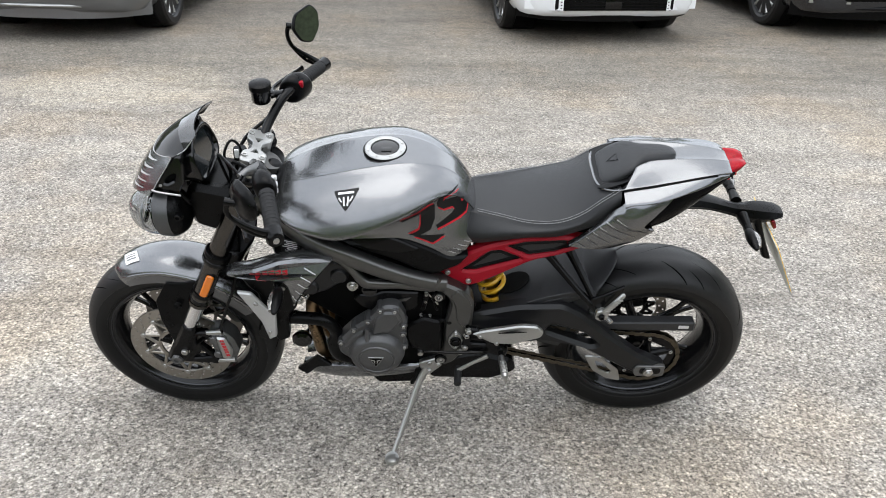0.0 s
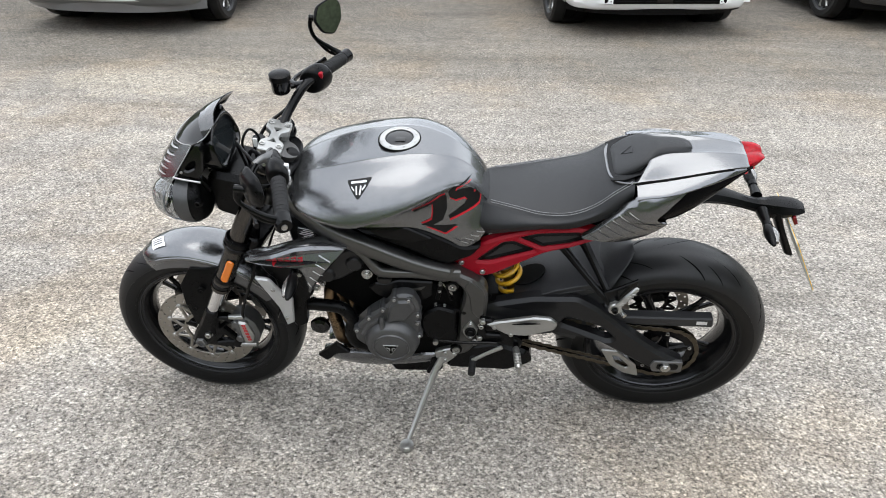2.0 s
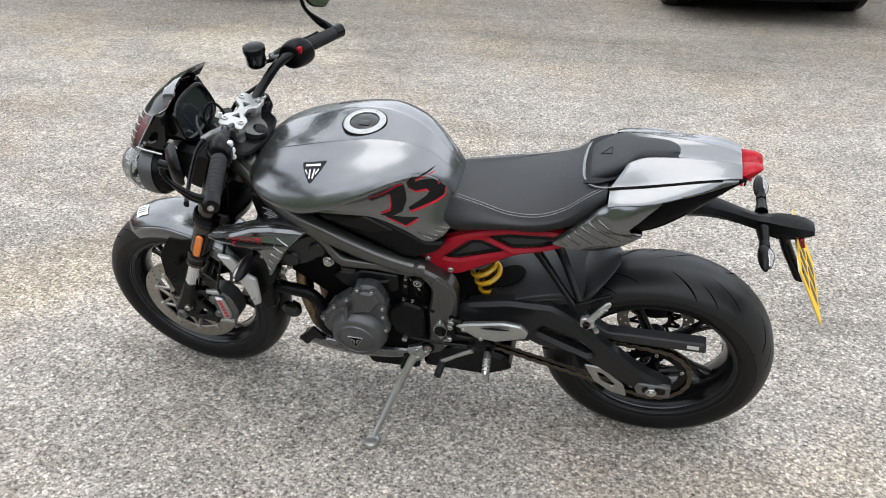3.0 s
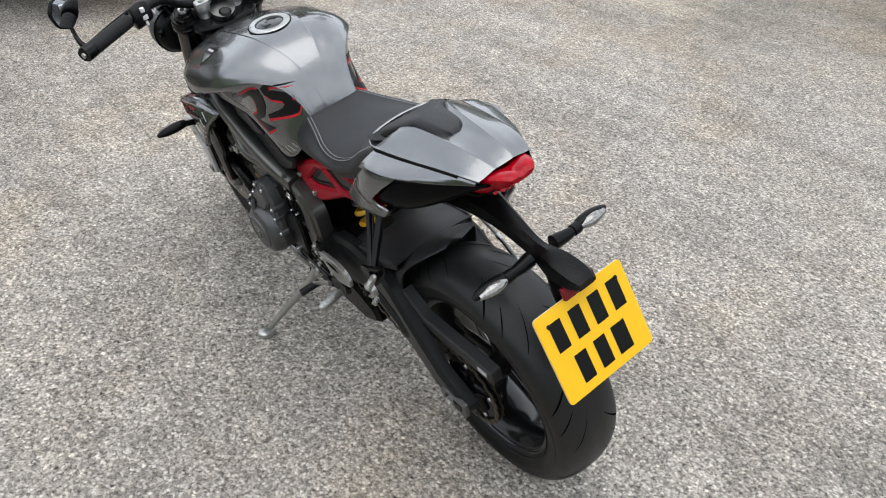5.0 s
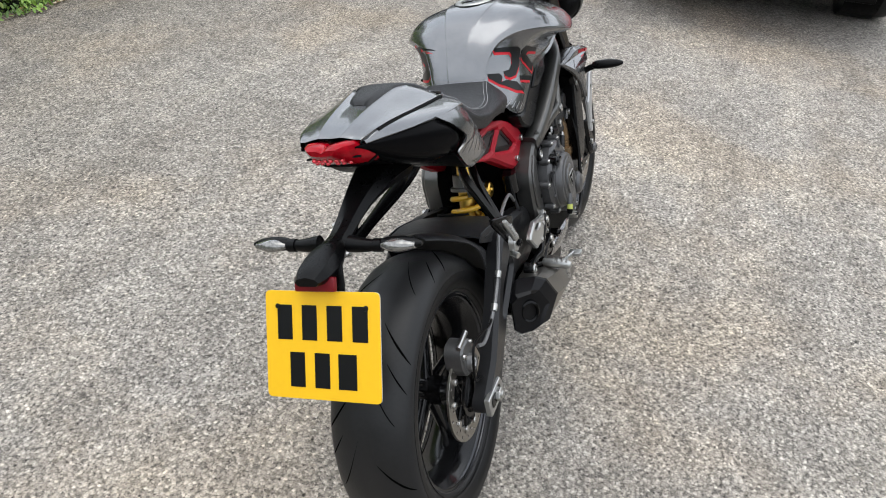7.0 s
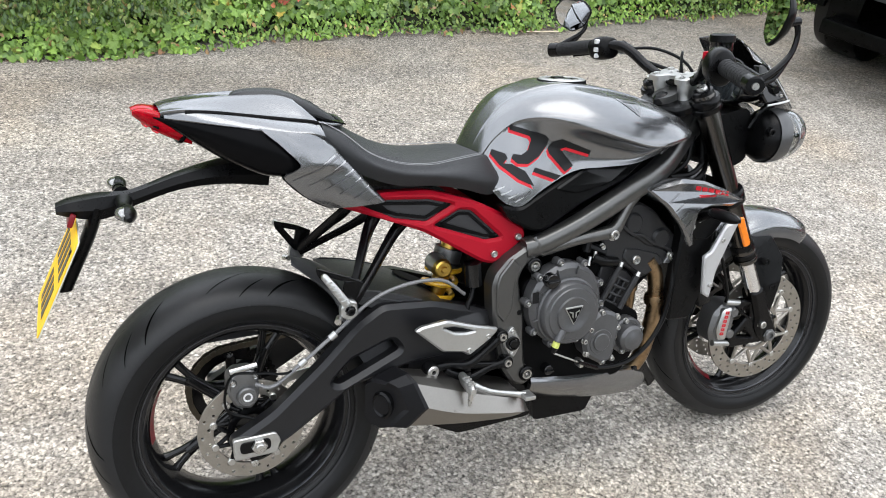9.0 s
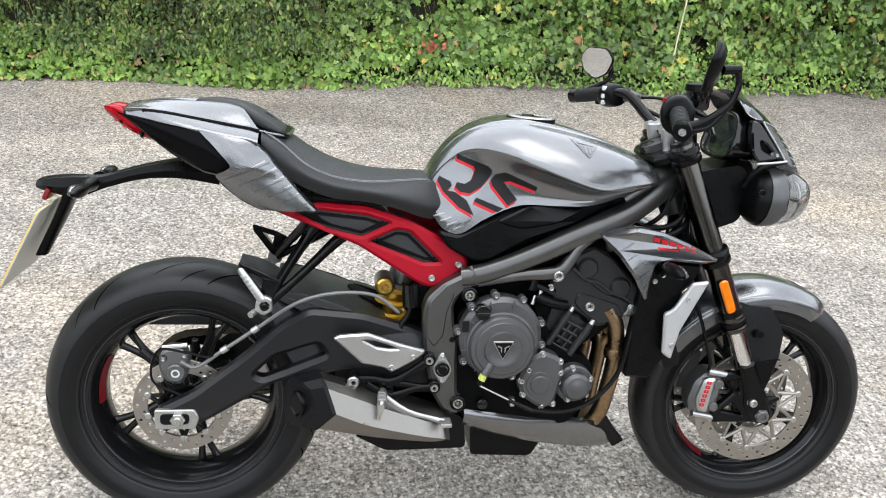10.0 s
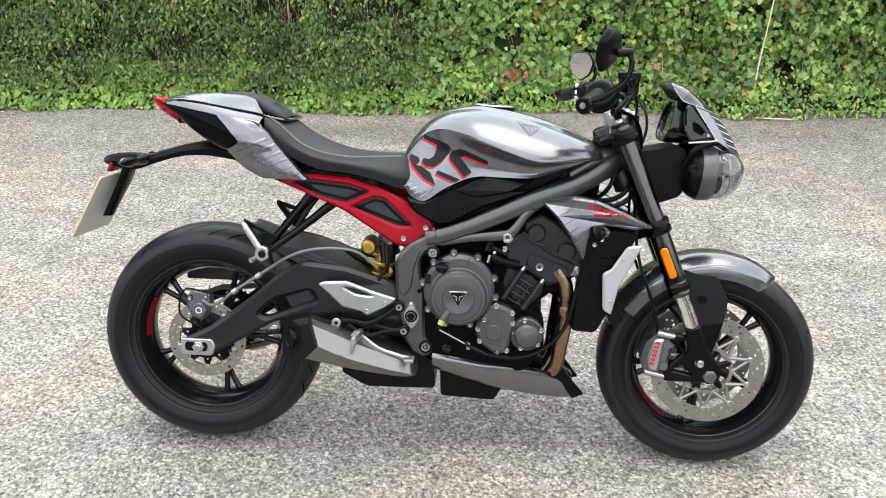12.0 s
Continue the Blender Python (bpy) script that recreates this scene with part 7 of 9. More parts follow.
part("abs_ring", lathe([(0.044, -0.108), (0.054, -0.108), (0.054, -0.106), (0.044, -0.106)], (REAR[0], 0, REAR[1]), "y", 60, closed=True), SATIN, bike)
part("rear_brake_hose", tube([(-0.695, -0.145, 0.440), (-0.66, -0.150, 0.430), (-0.60, -0.160, 0.475), (-0.535, -0.158, 0.520), (-0.45, -0.145, 0.575), (-0.37, -0.135, 0.596), (-0.28, -0.125, 0.590), (-0.22, -0.115, 0.545)], 0.0042, 8, 6), BRAID, bike, "grey braided rear brake hose")
part("sensor_wire", tube([(-0.70, -0.140, 0.36), (-0.755, -0.150, 0.40), (-0.74, -0.155, 0.47), (-0.68, -0.155, 0.465), (-0.62, -0.158, 0.46), (-0.54, -0.154, 0.522)], 0.0028, 6, 6), PLASTIC, bike)
for x, y, z in ((-0.60, -0.1605, 0.475), (-0.535, -0.1585, 0.520)):
    part("hose_clip", lathe([(0.0055, -0.008), (0.0075, -0.008), (0.0075, 0.008), (0.0055, 0.008)], (0, 0, 0), "x", 12), ALU, bike, "", Matrix.Translation((x, y, z)) @ Matrix.Rotation(radians(-36), 4, "Y"))

# ---- heel plates, pegs, pedals ----
HEEL = rounded([(-0.368, 0.511), (-0.354, 0.518), (-0.292, 0.520), (-0.223, 0.494), (-0.162, 0.475), (-0.168, 0.465), (-0.190, 0.450), (-0.237, 0.426), (-0.254, 0.438), (-0.303, 0.450)], 0.005)
HEEL_CUT = [rounded([(-0.303, 0.505), (-0.275, 0.502), (-0.222, 0.482), (-0.245, 0.482), (-0.272, 0.487)], 0.003)]
HEEL_LEFT = rounded([(-0.164, 0.470), (-0.200, 0.486), (-0.300, 0.520), (-0.345, 0.522), (-0.367, 0.502), (-0.360, 0.478), (-0.282, 0.440), (-0.226, 0.437)], 0.008)
for s in (1, -1):
    hl = part("heel_plate", plate(HEEL if s < 0 else HEEL_LEFT, lambda x, z: s * (0.172 + 0.02 * (-x - 0.16) / 0.2), 0.012, HEEL_CUT if s < 0 else (), 0.004), ALU, bike, "silver heel plate")
    for x, z in ((-0.190, 0.462), (-0.238, 0.440)):
        part("bolt", bolt(x, s * (0.172 + 0.1 * (-x - 0.16)), z, 0.006, s, 0.003), STEEL, hl)
    if s > 0:
        # dark sliver on the plate that paints the slot's shade
        part("slot_shade", tube([(-0.240, 0.1838, 0.488), (-0.278, 0.1880, 0.4975), (-0.318, 0.1920, 0.504)], [0.0012, 0.0032, 0.0010], 8, 3), SEAM, hl)
        part("rearset", plate(rounded([(-0.146, 0.492), (-0.185, 0.486), (-0.218, 0.440), (-0.276, 0.402), (-0.268, 0.366), (-0.21, 0.388), (-0.140, 0.400), (-0.140, 0.424), (-0.150, 0.470)], 0.010), s * 0.170, 0.014, [rounded([(-0.165, 0.464), (-0.188, 0.456), (-0.210, 0.425), (-0.165, 0.428)], 0.006)], 0.004), SATIN, bike, "black footrest hanger")
        for x, z in ((-0.156, 0.480), (-0.149, 0.412)):
            part("bolt", bolt(x, s * 0.1715, z, 0.008, s, 0.005), STEEL, bike)
    else:
        rearset = part("rearset", spar([(-0.152, -0.166, 0.452), (-0.195, -0.168, 0.424), (-0.237, -0.170, 0.402), (-0.280, -0.168, 0.408), (-0.321, -0.164, 0.404)], [0.010, 0.007, 0.009, 0.007, 0.010], [0.008, 0.007, 0.008, 0.006, 0.007]), SATIN, bike, "open black footrest hanger with bright bolts", sharp=50)
        part("hanger_arm", spar([(-0.138, -0.166, 0.387), (-0.185, -0.168, 0.383), (-0.232, -0.170, 0.368), (-0.262, -0.171, 0.380), (-0.290, -0.168, 0.398)], [0.010, 0.007, 0.010, 0.008, 0.006], [0.008, 0.007, 0.008, 0.007, 0.006]), SATIN, rearset, sharp=50)
        part("hanger_arm", spar([(-0.237, -0.170, 0.402), (-0.190, -0.168, 0.392), (-0.150, -0.166, 0.386)], [0.008, 0.006, 0.006], [0.007, 0.006, 0.006]), SATIN, rearset, sharp=50)
        part("hanger_arm", spar([(-0.237, -0.170, 0.404), (-0.240, -0.170, 0.385), (-0.236, -0.170, 0.366)], [0.008, 0.008, 0.009], [0.007, 0.007, 0.008]), SATIN, rearset, sharp=50)
        for x, z in ((-0.153, 0.453), (-0.139, 0.387)):
            part("hanger_boss", disc((x, z), 0.0145, -0.150, -0.174, 20), SATIN, rearset)
            part("bolt", lathe([(0.003, -0.173), (0.004, -0.178), (0.0085, -0.178), (0.0095, -0.175), (0.0095, -0.172), (0, -0.172), (0, -0.174)], (x, 0, z), "y", 20), STEEL, rearset)
    peg = part("footrest", tube([(-0.255, s * 0.178, 0.382), (-0.258, s * 0.200, 0.381), (-0.262, s * 0.244, 0.378), (-0.263, s * 0.252, 0.3775)], [0.010, 0.0130, 0.0120, 0.008], 10, 1, False, flat=0.85), ALU, bike, "silver ribbed rider footrest")
    for i in range(4):
        part("peg_rib", block((-0.259 - 0.001 * i, s * (0.206 + 0.012 * i), 0.3915), (0.018, 0.004, 0.004), 0.001), ALU, peg)
    part("peg_feeler", tube([(-0.264, s * 0.242, 0.370), (-0.268, s * 0.244, 0.344)], [0.0065, 0.004], 8, 1, False), STEEL, peg)
    # passenger peg and its stays
    stay = part("passenger_stay", spar([(-0.400, s * 0.068, 0.748), (-0.428, s * 0.082, 0.708), (-0.455, s * 0.118, 0.672), (-0.486, s * 0.162, 0.628), (-0.508, s * 0.192, 0.598)], [0.013, 0.012, 0.010, 0.009, 0.011], [0.010, 0.009, 0.008, 0.007, 0.008]), SATIN, bike, "black passenger footrest stay", sharp=50)
    part("stay_rod", spar([(-0.330, s * 0.066, 0.726), (-0.368, s * 0.080, 0.697), (-0.410, s * 0.112, 0.662), (-0.462, s * 0.158, 0.622), (-0.506, s * 0.192, 0.592)], [0.013, 0.011, 0.009, 0.008, 0.010], [0.010, 0.009, 0.008, 0.007, 0.008]), SATIN, stay, sharp=50)
    part("stay_gusset", plate(rounded([(-0.478, 0.640), (-0.512, 0.657), (-0.568, 0.677), (-0.566, 0.660), (-0.522, 0.598), (-0.500, 0.590)], 0.005), lambda x, z: s * (0.196 - 0.25 * max(0, -x - 0.51)), 0.007, [rounded([(-0.515, 0.645), (-0.545, 0.656), (-0.520, 0.622)], 0.003)], bevel=0.002), SATIN, stay)
    peg_block = part("peg_bracket", plate(rounded([(-0.497, 0.606), (-0.496, 0.578), (-0.515, 0.568), (-0.532, 0.580), (-0.530, 0.600), (-0.515, 0.612)], 0.006), s * 0.210, 0.016, bevel=0.003), ALU, stay, "silver peg clevis")
    part("stay_pin", bolt(-0.512, s * 0.214, 0.590, 0.008, s), SATIN, peg_block)
    part("peg_spring", tube([(-0.532, s * 0.200, 0.575), (-0.540, s * 0.216, 0.573)], 0.007, 10, 1, False), STEEL, peg_block)
    peg = part("passenger_footrest", tube([(-0.518, s * 0.208, 0.604), (-0.538, s * 0.208, 0.634), (-0.560, s * 0.205, 0.666), (-0.563, s * 0.205, 0.670)], [0.009, 0.0085, 0.0075, 0.004], 10, 1, False, flat=0.85), ALU, stay, "folded silver passenger footrest")
    for i in range(6):
        part("peg_rib", block((-0.526 - 0.0055 * i, s * 0.214, 0.614 + 0.0082 * i), (0.012, 0.005, 0.003), 0.0008), ALU, peg)
gear = part("gear_lever", tube([(-0.215, 0.185, 0.392), (-0.17, 0.192, 0.368), (-0.130, 0.200, 0.345)], [0.008, 0.0065, 0.007], 10, 3, flat=0.7), ALU, bike, "silver gear lever with a rubber toe piece")
part("toe_rubber", tube([(-0.132, 0.185, 0.340), (-0.128, 0.245, 0.338)], 0.0105, 14, 1, False), GRIP, gear)
part("shift_rod", tube([(-0.20, 0.178, 0.40), (-0.10, 0.172, 0.39), (-0.02, 0.165, 0.388)], 0.0045, 8, 1, False), SATIN, gear)
brk = part("brake_pedal", tube([(-0.255, -0.182, 0.372), (-0.200, -0.205, 0.345), (-0.140, -0.215, 0.330), (-0.120, -0.222, 0.326)], [0.009, 0.0065, 0.007, 0.010], 10, 3, flat=0.7), ALU, bike, "silver brake pedal")
part("pedal_pad", block((-0.118, -0.228, 0.328), (0.026, 0.034, 0.010), 0.003), ALU, brk)

# ---- side stand ----
foot_w = Vector((0.060, 0.352, 0.012))
foot_l = bike.matrix_basis.inverted() @ foot_w
stand = part("side_stand", tube([(-0.040, 0.150, 0.300), (-0.020, 0.168, 0.262), tuple(foot_l + (Vector((-0.020, 0.168, 0.262)) - foot_l) * 0.08)], [0.016, 0.0125, 0.0085], 14, 1, False, flat=0.8), ALU, bike, "silver side stand, folded out on the ground")
part("stand_foot", moved(lathe([(0, 0.008), (0.012, 0.008), (0.020, 0.003), (0.022, -0.004), (0.020, -0.010), (0, -0.010)], (0, 0, 0), "z", 24), Matrix.Translation(foot_l) @ Matrix.Rotation(radians(LEAN), 4, "X") @ Matrix.Diagonal((1.0, 1.25, 1, 1))), ALU, stand)
part("stand_bracket", plate(rounded([(-0.015, 0.325), (-0.075, 0.350), (-0.085, 0.315), (-0.050, 0.275), (-0.022, 0.285)], 0.010), 0.158, 0.016, bevel=0.003), ALU, bike, "silver stand bracket")
for x, z in ((-0.047, 0.326), (-0.073, 0.322), (-0.047, 0.292)):
    part("bolt", bolt(x, 0.1585, z, 0.009, 1, 0.005), STEEL, bike)
part("stand_spring", tube([(-0.022, 0.155, 0.300), (0.002, 0.158, 0.245), (0.004, 0.158, 0.235)], 0.007, 8, 1, False), PLASTIC, bike)
part("stand_spring", tube([(-0.010, 0.150, 0.300), (-0.006, 0.150, 0.262)], 0.006, 8, 1, False), PLASTIC, bike)

# ---- number plate hanger ----
rows = []
for x, zt, zb, w in ((-0.620, 0.868, 0.815, 0.064), (-0.706, 0.862, 0.824, 0.046), (-0.788, 0.845, 0.818, 0.030), (-0.870, 0.820, 0.794, 0.021), (-0.905, 0.818, 0.780, 0.025), (-0.940, 0.818, 0.776, 0.034), (-0.985, 0.813, 0.786, 0.034), (-1.008, 0.806, 0.792, 0.024)):
    rows.append([(x, w, (zt + zb) / 2), (x, w * 0.7, zt), (x, 0, zt + 0.004), (x, -w * 0.7, zt), (x, -w, (zt + zb) / 2), (x, -w * 0.7, zb), (x, 0, zb), (x, w * 0.7, zb)])
hanger = part("plate_hanger", surf(rows, 4, 1, True), PLASTIC, bike, "black number plate hanger", sharp=24)
part("hanger_back", surf([[(x0, w, z), (x0 + 0.012, w * 0.6, z), (x0 + 0.012, -w * 0.6, z), (x0, -w, z), (x0 - 0.010, -w * 0.8, z), (x0 - 0.010, w * 0.8, z)] for x0, z, w in ((-0.936, 0.800, 0.034), (-0.958, 0.745, 0.036), (-0.986, 0.690, 0.026), (-1.012, 0.640, 0.018))], 3, 2, True), PLASTIC, hanger)
p_tl, p_tr, p_bl, p_br = Vector((-0.976, 0.113, 0.758)), Vector((-0.976, -0.115, 0.756)), Vector((-1.060, 0.113, 0.596)), Vector((-1.060, -0.115, 0.594))
px, pz = (p_tr - p_tl).normalized(), (p_tl - p_bl).normalized()
py = pz.cross(px).normalized()
pm = Matrix((( px.x, py.x, pz.x, 0), (px.y, py.y, pz.y, 0), (px.z, py.z, pz.z, 0), (0, 0, 0, 1)))
pm.translation = (p_tl + p_tr + p_bl + p_br) / 4
if py.x > 0:
    py = -py
corner = rounded([(-0.114, -0.096), (0.114, -0.096), (0.114, 0.096), (-0.114, 0.096)], 0.010, 4)
side_y = 1 if (pm.to_3x3() @ Vector((0, 1, 0))).x < 0 else -1
plate_back = part("number_plate", plate(corner, side_y * 0.0035, 0.0025, bevel=0.0005, m=None), PLATEBACK, bike, "yellow number plate with plain dark bars", pm)
part("plate_face", plate(corner, side_y * 0.0052, 0.0016, bevel=0.0005), PLATE, plate_back, "yellow reflective plate face")
for x, z, w, h in ((-0.074, 0.040, 0.030, 0.062), (-0.024, 0.040, 0.030, 0.062), (0.026, 0.040, 0.030, 0.062), (0.076, 0.040, 0.030, 0.062), (-0.050, -0.044, 0.030, 0.062), (0.000, -0.044, 0.030, 0.062), (0.050, -0.044, 0.036, 0.062)):
    part("plate_bar", plate([(x - w / 2, z - h / 2), (x + w / 2, z - h / 2), (x + w / 2, z + h / 2), (x - w / 2, z + h / 2)], side_y * 0.0060, 0.0006, bevel=0.0001), BLACKDECAL, plate_back)
for x in (-0.088, 0.088):
    part("plate_screw", lathe([(0, side_y * 0.0085), (0.004, side_y * 0.008), (0.005, side_y * 0.006), (0, side_y * 0.005)], (x, 0, 0.068), "y", 12), BLACKDECAL, plate_back)
part("rear_reflector", block(tuple(Vector((-0.984, 0, 0.782))), (0.010, 0.080, 0.026), 0.003, Matrix.Rotation(radians(24), 4, "Y")), RIMRED, bike, "dark red rear reflector")
for s in (1, -1):
    st = part("rear_indicator", tube([(-0.890, s * 0.030, 0.808), (-0.892, s * 0.060, 0.806), (-0.892, s * 0.082, 0.806)], [0.016, 0.013, 0.010], 12, 3), PLASTIC, bike, "black rear indicator with a clear lens")
    part("stalk_ring", tube([(-0.892, s * 0.080, 0.806), (-0.892, s * 0.096, 0.806)], 0.0125, 12, 1, False), PLASTIC, st)
    part("indicator_body", surf([[(-0.890 + h * math.cos(a) * 1.15, s * y, 0.808 + h * math.sin(a)) for a in np.linspace(0, 2 * math.pi, 12, endpoint=False)] for y, h in ((0.092, 0.008), (0.105, 0.012), (0.130, 0.0135), (0.155, 0.010), (0.172, 0.004))], 3, 3, True), PLASTIC, st)
    part("indicator_lens", surf([[(-0.898 + h * math.cos(a) * 1.2, s * y, 0.809 + h * math.sin(a)) for a in np.linspace(0, 2 * math.pi, 12, endpoint=False)] for y, h in ((0.098, 0.005), (0.115, 0.0108), (0.135, 0.0115), (0.162, 0.005))], 3, 3, True), LENSGREY, st, "clear lens")

# ---- lettering, badges and slashes laid on the panels ----
def strip(p, q, w0, w1):
    p, q = np.array(p, float), np.array(q, float)
    d = (q - p) / np.linalg.norm(q - p)
    n = np.array((-d[1], d[0]))
    return [tuple(p + n * w0 / 2), tuple(q + n * w1 / 2), tuple(q - n * w1 / 2), tuple(p - n * w0 / 2)]


def decal(name, target, side, ring, mat, lift=0.0008, label="", m=None, shift=(0.0, 0.0)):
    """A thin film in the shape of a ring of (x, z), laid on the target's outside."""
    tree = SKINS.setdefault(target.name, BVHTree.FromPolygons([v.co[:] for v in target.data.vertices], [p.vertices[:] for p in target.data.polygons]))
    ring = [(x + shift[0], z + shift[1]) for x, z in ring]
    bm = bmesh.new()
    vs = [bm.verts.new((x, 0, z)) for x, z in ring]
    for t in filled([ring]):
        try:
            bm.faces.new([vs[i] for i in t])
        except ValueError:
            pass
    for _ in range(3):
        long = [e for e in bm.edges if e.calc_length() > 0.012]
        if not long:
            break
        bmesh.ops.subdivide_edges(bm, edges=long, cuts=1)
        bmesh.ops.triangulate(bm, faces=[f for f in bm.faces if len(f.verts) > 3])
    lost = []
    for v in bm.verts:
        hit, normal, _, _ = tree.ray_cast(Vector((v.co.x, side, v.co.z)), Vector((0, -side, 0)))
        if hit is not None and hit.y * side > 0:
            n = normal if normal.y * side > 0 else -normal
            v.co = hit + n * lift
        else:
            lost.append(v)
    bmesh.ops.delete(bm, geom=lost, context="VERTS")
    return part(name, bm, mat, target, label, sharp=80)


from mathutils.bvhtree import BVHTree

SKINS = {}
R_BOWL = [(-0.104, 0.908), (-0.040, 0.888), (-0.032, 0.879), (-0.035, 0.866), (-0.053, 0.842), (-0.076, 0.826), (-0.097, 0.827), (-0.107, 0.837), (-0.103, 0.847), (-0.087, 0.845), (-0.074, 0.855), (-0.067, 0.877), (-0.070, 0.885), (-0.104, 0.897)]
R_LEG = [(-0.108, 0.826), (-0.083, 0.811), (-0.067, 0.779), (-0.100, 0.795), (-0.132, 0.824), (-0.143, 0.845), (-0.139, 0.855), (-0.117, 0.847), (-0.114, 0.838), (-0.124, 0.827)]
R_HOOK = [(-0.004, 0.878), (0.068, 0.848), (0.066, 0.839), (0.007, 0.859), (-0.006, 0.856), (0.026, 0.818), (0.006, 0.805), (-0.031, 0.847), (-0.034, 0.859), (-0.024, 0.872)]
R_FOOT = [(-0.063, 0.819), (-0.004, 0.798), (-0.016, 0.789), (-0.068, 0.810)]
L_BOWL = [(0.034, 0.872), (-0.037, 0.912), (-0.050, 0.910), (-0.052, 0.860), (-0.042, 0.829), (-0.013, 0.813), (0.014, 0.815), (-0.013, 0.831), (-0.016, 0.849), (-0.016, 0.886), (-0.004, 0.882), (0.033, 0.859)]
L_HOOK = [(-0.112, 0.918), (-0.074, 0.917), (-0.072, 0.908), (-0.095, 0.903), (-0.122, 0.894), (-0.137, 0.871), (-0.134, 0.852), (-0.118, 0.846), (-0.059, 0.830), (-0.056, 0.839), (-0.097, 0.861), (-0.103, 0.871), (-0.096, 0.880), (-0.073, 0.882), (-0.058, 0.896), (-0.056, 0.914), (-0.066, 0.922), (-0.104, 0.921)]
L_WEDGE = [(0.005, 0.815), (-0.080, 0.810), (-0.048, 0.789)]
for ring in (R_BOWL, R_LEG, R_HOOK, R_FOOT):
    decal("letter_edge", tank, -1, ring, REDDECAL, 0.0006, "red edge of the lettering", shift=(-0.003, -0.006))
    decal("letter", tank, -1, ring, BLACKDECAL, 0.0012, "black tank lettering")
for ring in (L_BOWL, L_HOOK, L_WEDGE):
    decal("letter_edge", tank, 1, ring, REDDECAL, 0.0006, "red edge of the lettering", shift=(-0.002, -0.006) if ring is not L_BOWL else (0.003, 0.005))
    decal("letter", tank, 1, ring, BLACKDECAL, 0.0012, "black tank lettering")
for s in (1, -1):
    tri = [(0.136, 0.955), (0.202, 0.940), (0.170, 0.918)]
    decal("tank_badge", tank, s, rounded(tri, 0.005), BLACKDECAL if s > 0 else PAINT_DARK, 0.0010, "triangular tank badge")
    for a, b, w in (((0.150, 0.9480), (0.190, 0.9395), 0.0022), ((0.1635, 0.9405), (0.1655, 0.9275), 0.004), ((0.1755, 0.9380), (0.1735, 0.9260), 0.004), ((0.152, 0.9430), (0.160, 0.9350), 0.0025), ((0.188, 0.9350), (0.180, 0.9310), 0.0025)):
        decal("badge_mark", tank, s, strip(a, b, w, w), GREYDECAL if s > 0 else PAINT, 0.0016, "pale badge marks")
    for i in range(5):
        a = (-0.088 - 0.014 * i, 0.757 + 0.008 * i)
        decal("tank_slash", tank, s, strip(a, (a[0] - 0.022, a[1] - 0.010), 0.0016, 0.004), MIDDECAL, 0.0007, "grey slash on the tank")
    for i in range(3):
        a = (-0.075 - 0.018 * i, 0.768 - 0.006 * i)
        decal("tank_slash_dark", tank, s, strip(a, (a[0] - 0.028, a[1] - 0.022), 0.004, 0.002), PAINT_DARK, 0.0007)
tails = [o for o in bike.children if o.name.startswith("tail_side_panel")]
shrouds = [o for o in bike.children if o.name.startswith("radiator_shroud")]
for o in tails:
    s = 1 if o.data.vertices[0].co.y > 0 else -1
    for i in range(6):
        f = i / 5
        a, b = (-0.598 + 0.150 * f, 0.846 - 0.058 * f), (-0.505 + 0.085 * f, 0.884 - 0.082 * f)
        decal("tail_slash", o, s, strip(a, b, 0.0020, 0.0036), PAINT_DARK, 0.0008, "dark slash on the tail")
        c = (a[0] + (b[0] - a[0]) * 0.62, a[1] + (b[1] - a[1]) * 0.62 + 0.006)
        decal("tail_slash_pale", o, s, strip(c, (c[0] + 0.026, c[1] + 0.012), 0.001, 0.0040), MIDDECAL, 0.0008, "pale slash on the tail")
for o in shrouds:
    s = 1 if o.data.vertices[0].co.y > 0 else -1
    for i in range(5):
        f = i / 4
        a, b = (0.245 + 0.068 * f, 0.716 - 0.080 * f), (0.285 + 0.036 * f, 0.738 - 0.085 * f)
        decal("shroud_slash", o, s, strip(a, b, 0.0022, 0.0035), PAINT_DARK if s < 0 else GREYDECAL, 0.0008, "slash on the shroud")
    for x, z, w, h in ((0.335, 0.7475, 0.014, 0.010), (0.3525, 0.7435, 0.014, 0.010), (0.370, 0.7395, 0.014, 0.010), (0.3875, 0.7350, 0.014, 0.010), (0.405, 0.7305, 0.014, 0.010), (0.4215, 0.7260, 0.013, 0.010), (0.362, 0.7270, 0.050, 0.0055)):
        if s > 0:
            x, z, h = (x, 0.726, 0.018) if h > 0.006 else (x + 0.030, 0.701, 0.010)
        decal("shroud_mark", o, s, [(x - w / 2, z - h / 2 + 0.0015), (x + w / 2, z - h / 2 - 0.0015), (x + w / 2, z + h / 2 - 0.0015), (x - w / 2, z + h / 2 + 0.0015)], REDDECAL, 0.0010, "red marks as plain bars")
for s in (1, -1):
    for i in range(5):
        a = (0.722 - i * 0.011, 0.898 + i * 0.018)
        decal("nose_slash_dark", nose, s, strip((a[0] - 0.002, a[1] + 0.006), (a[0] - 0.036, a[1] + 0.020), 0.004, 0.0015), PAINT_DARK, 0.0011, "dark slash on the nose")
        decal("nose_slash", nose, s, strip(a, (a[0] - 0.036, a[1] + 0.014), 0.0045, 0.0012), GREYDECAL, 0.0012, "pale slash on the nose")
guard = next(o for o in bike.children if o.name.startswith("front_mudguard"))
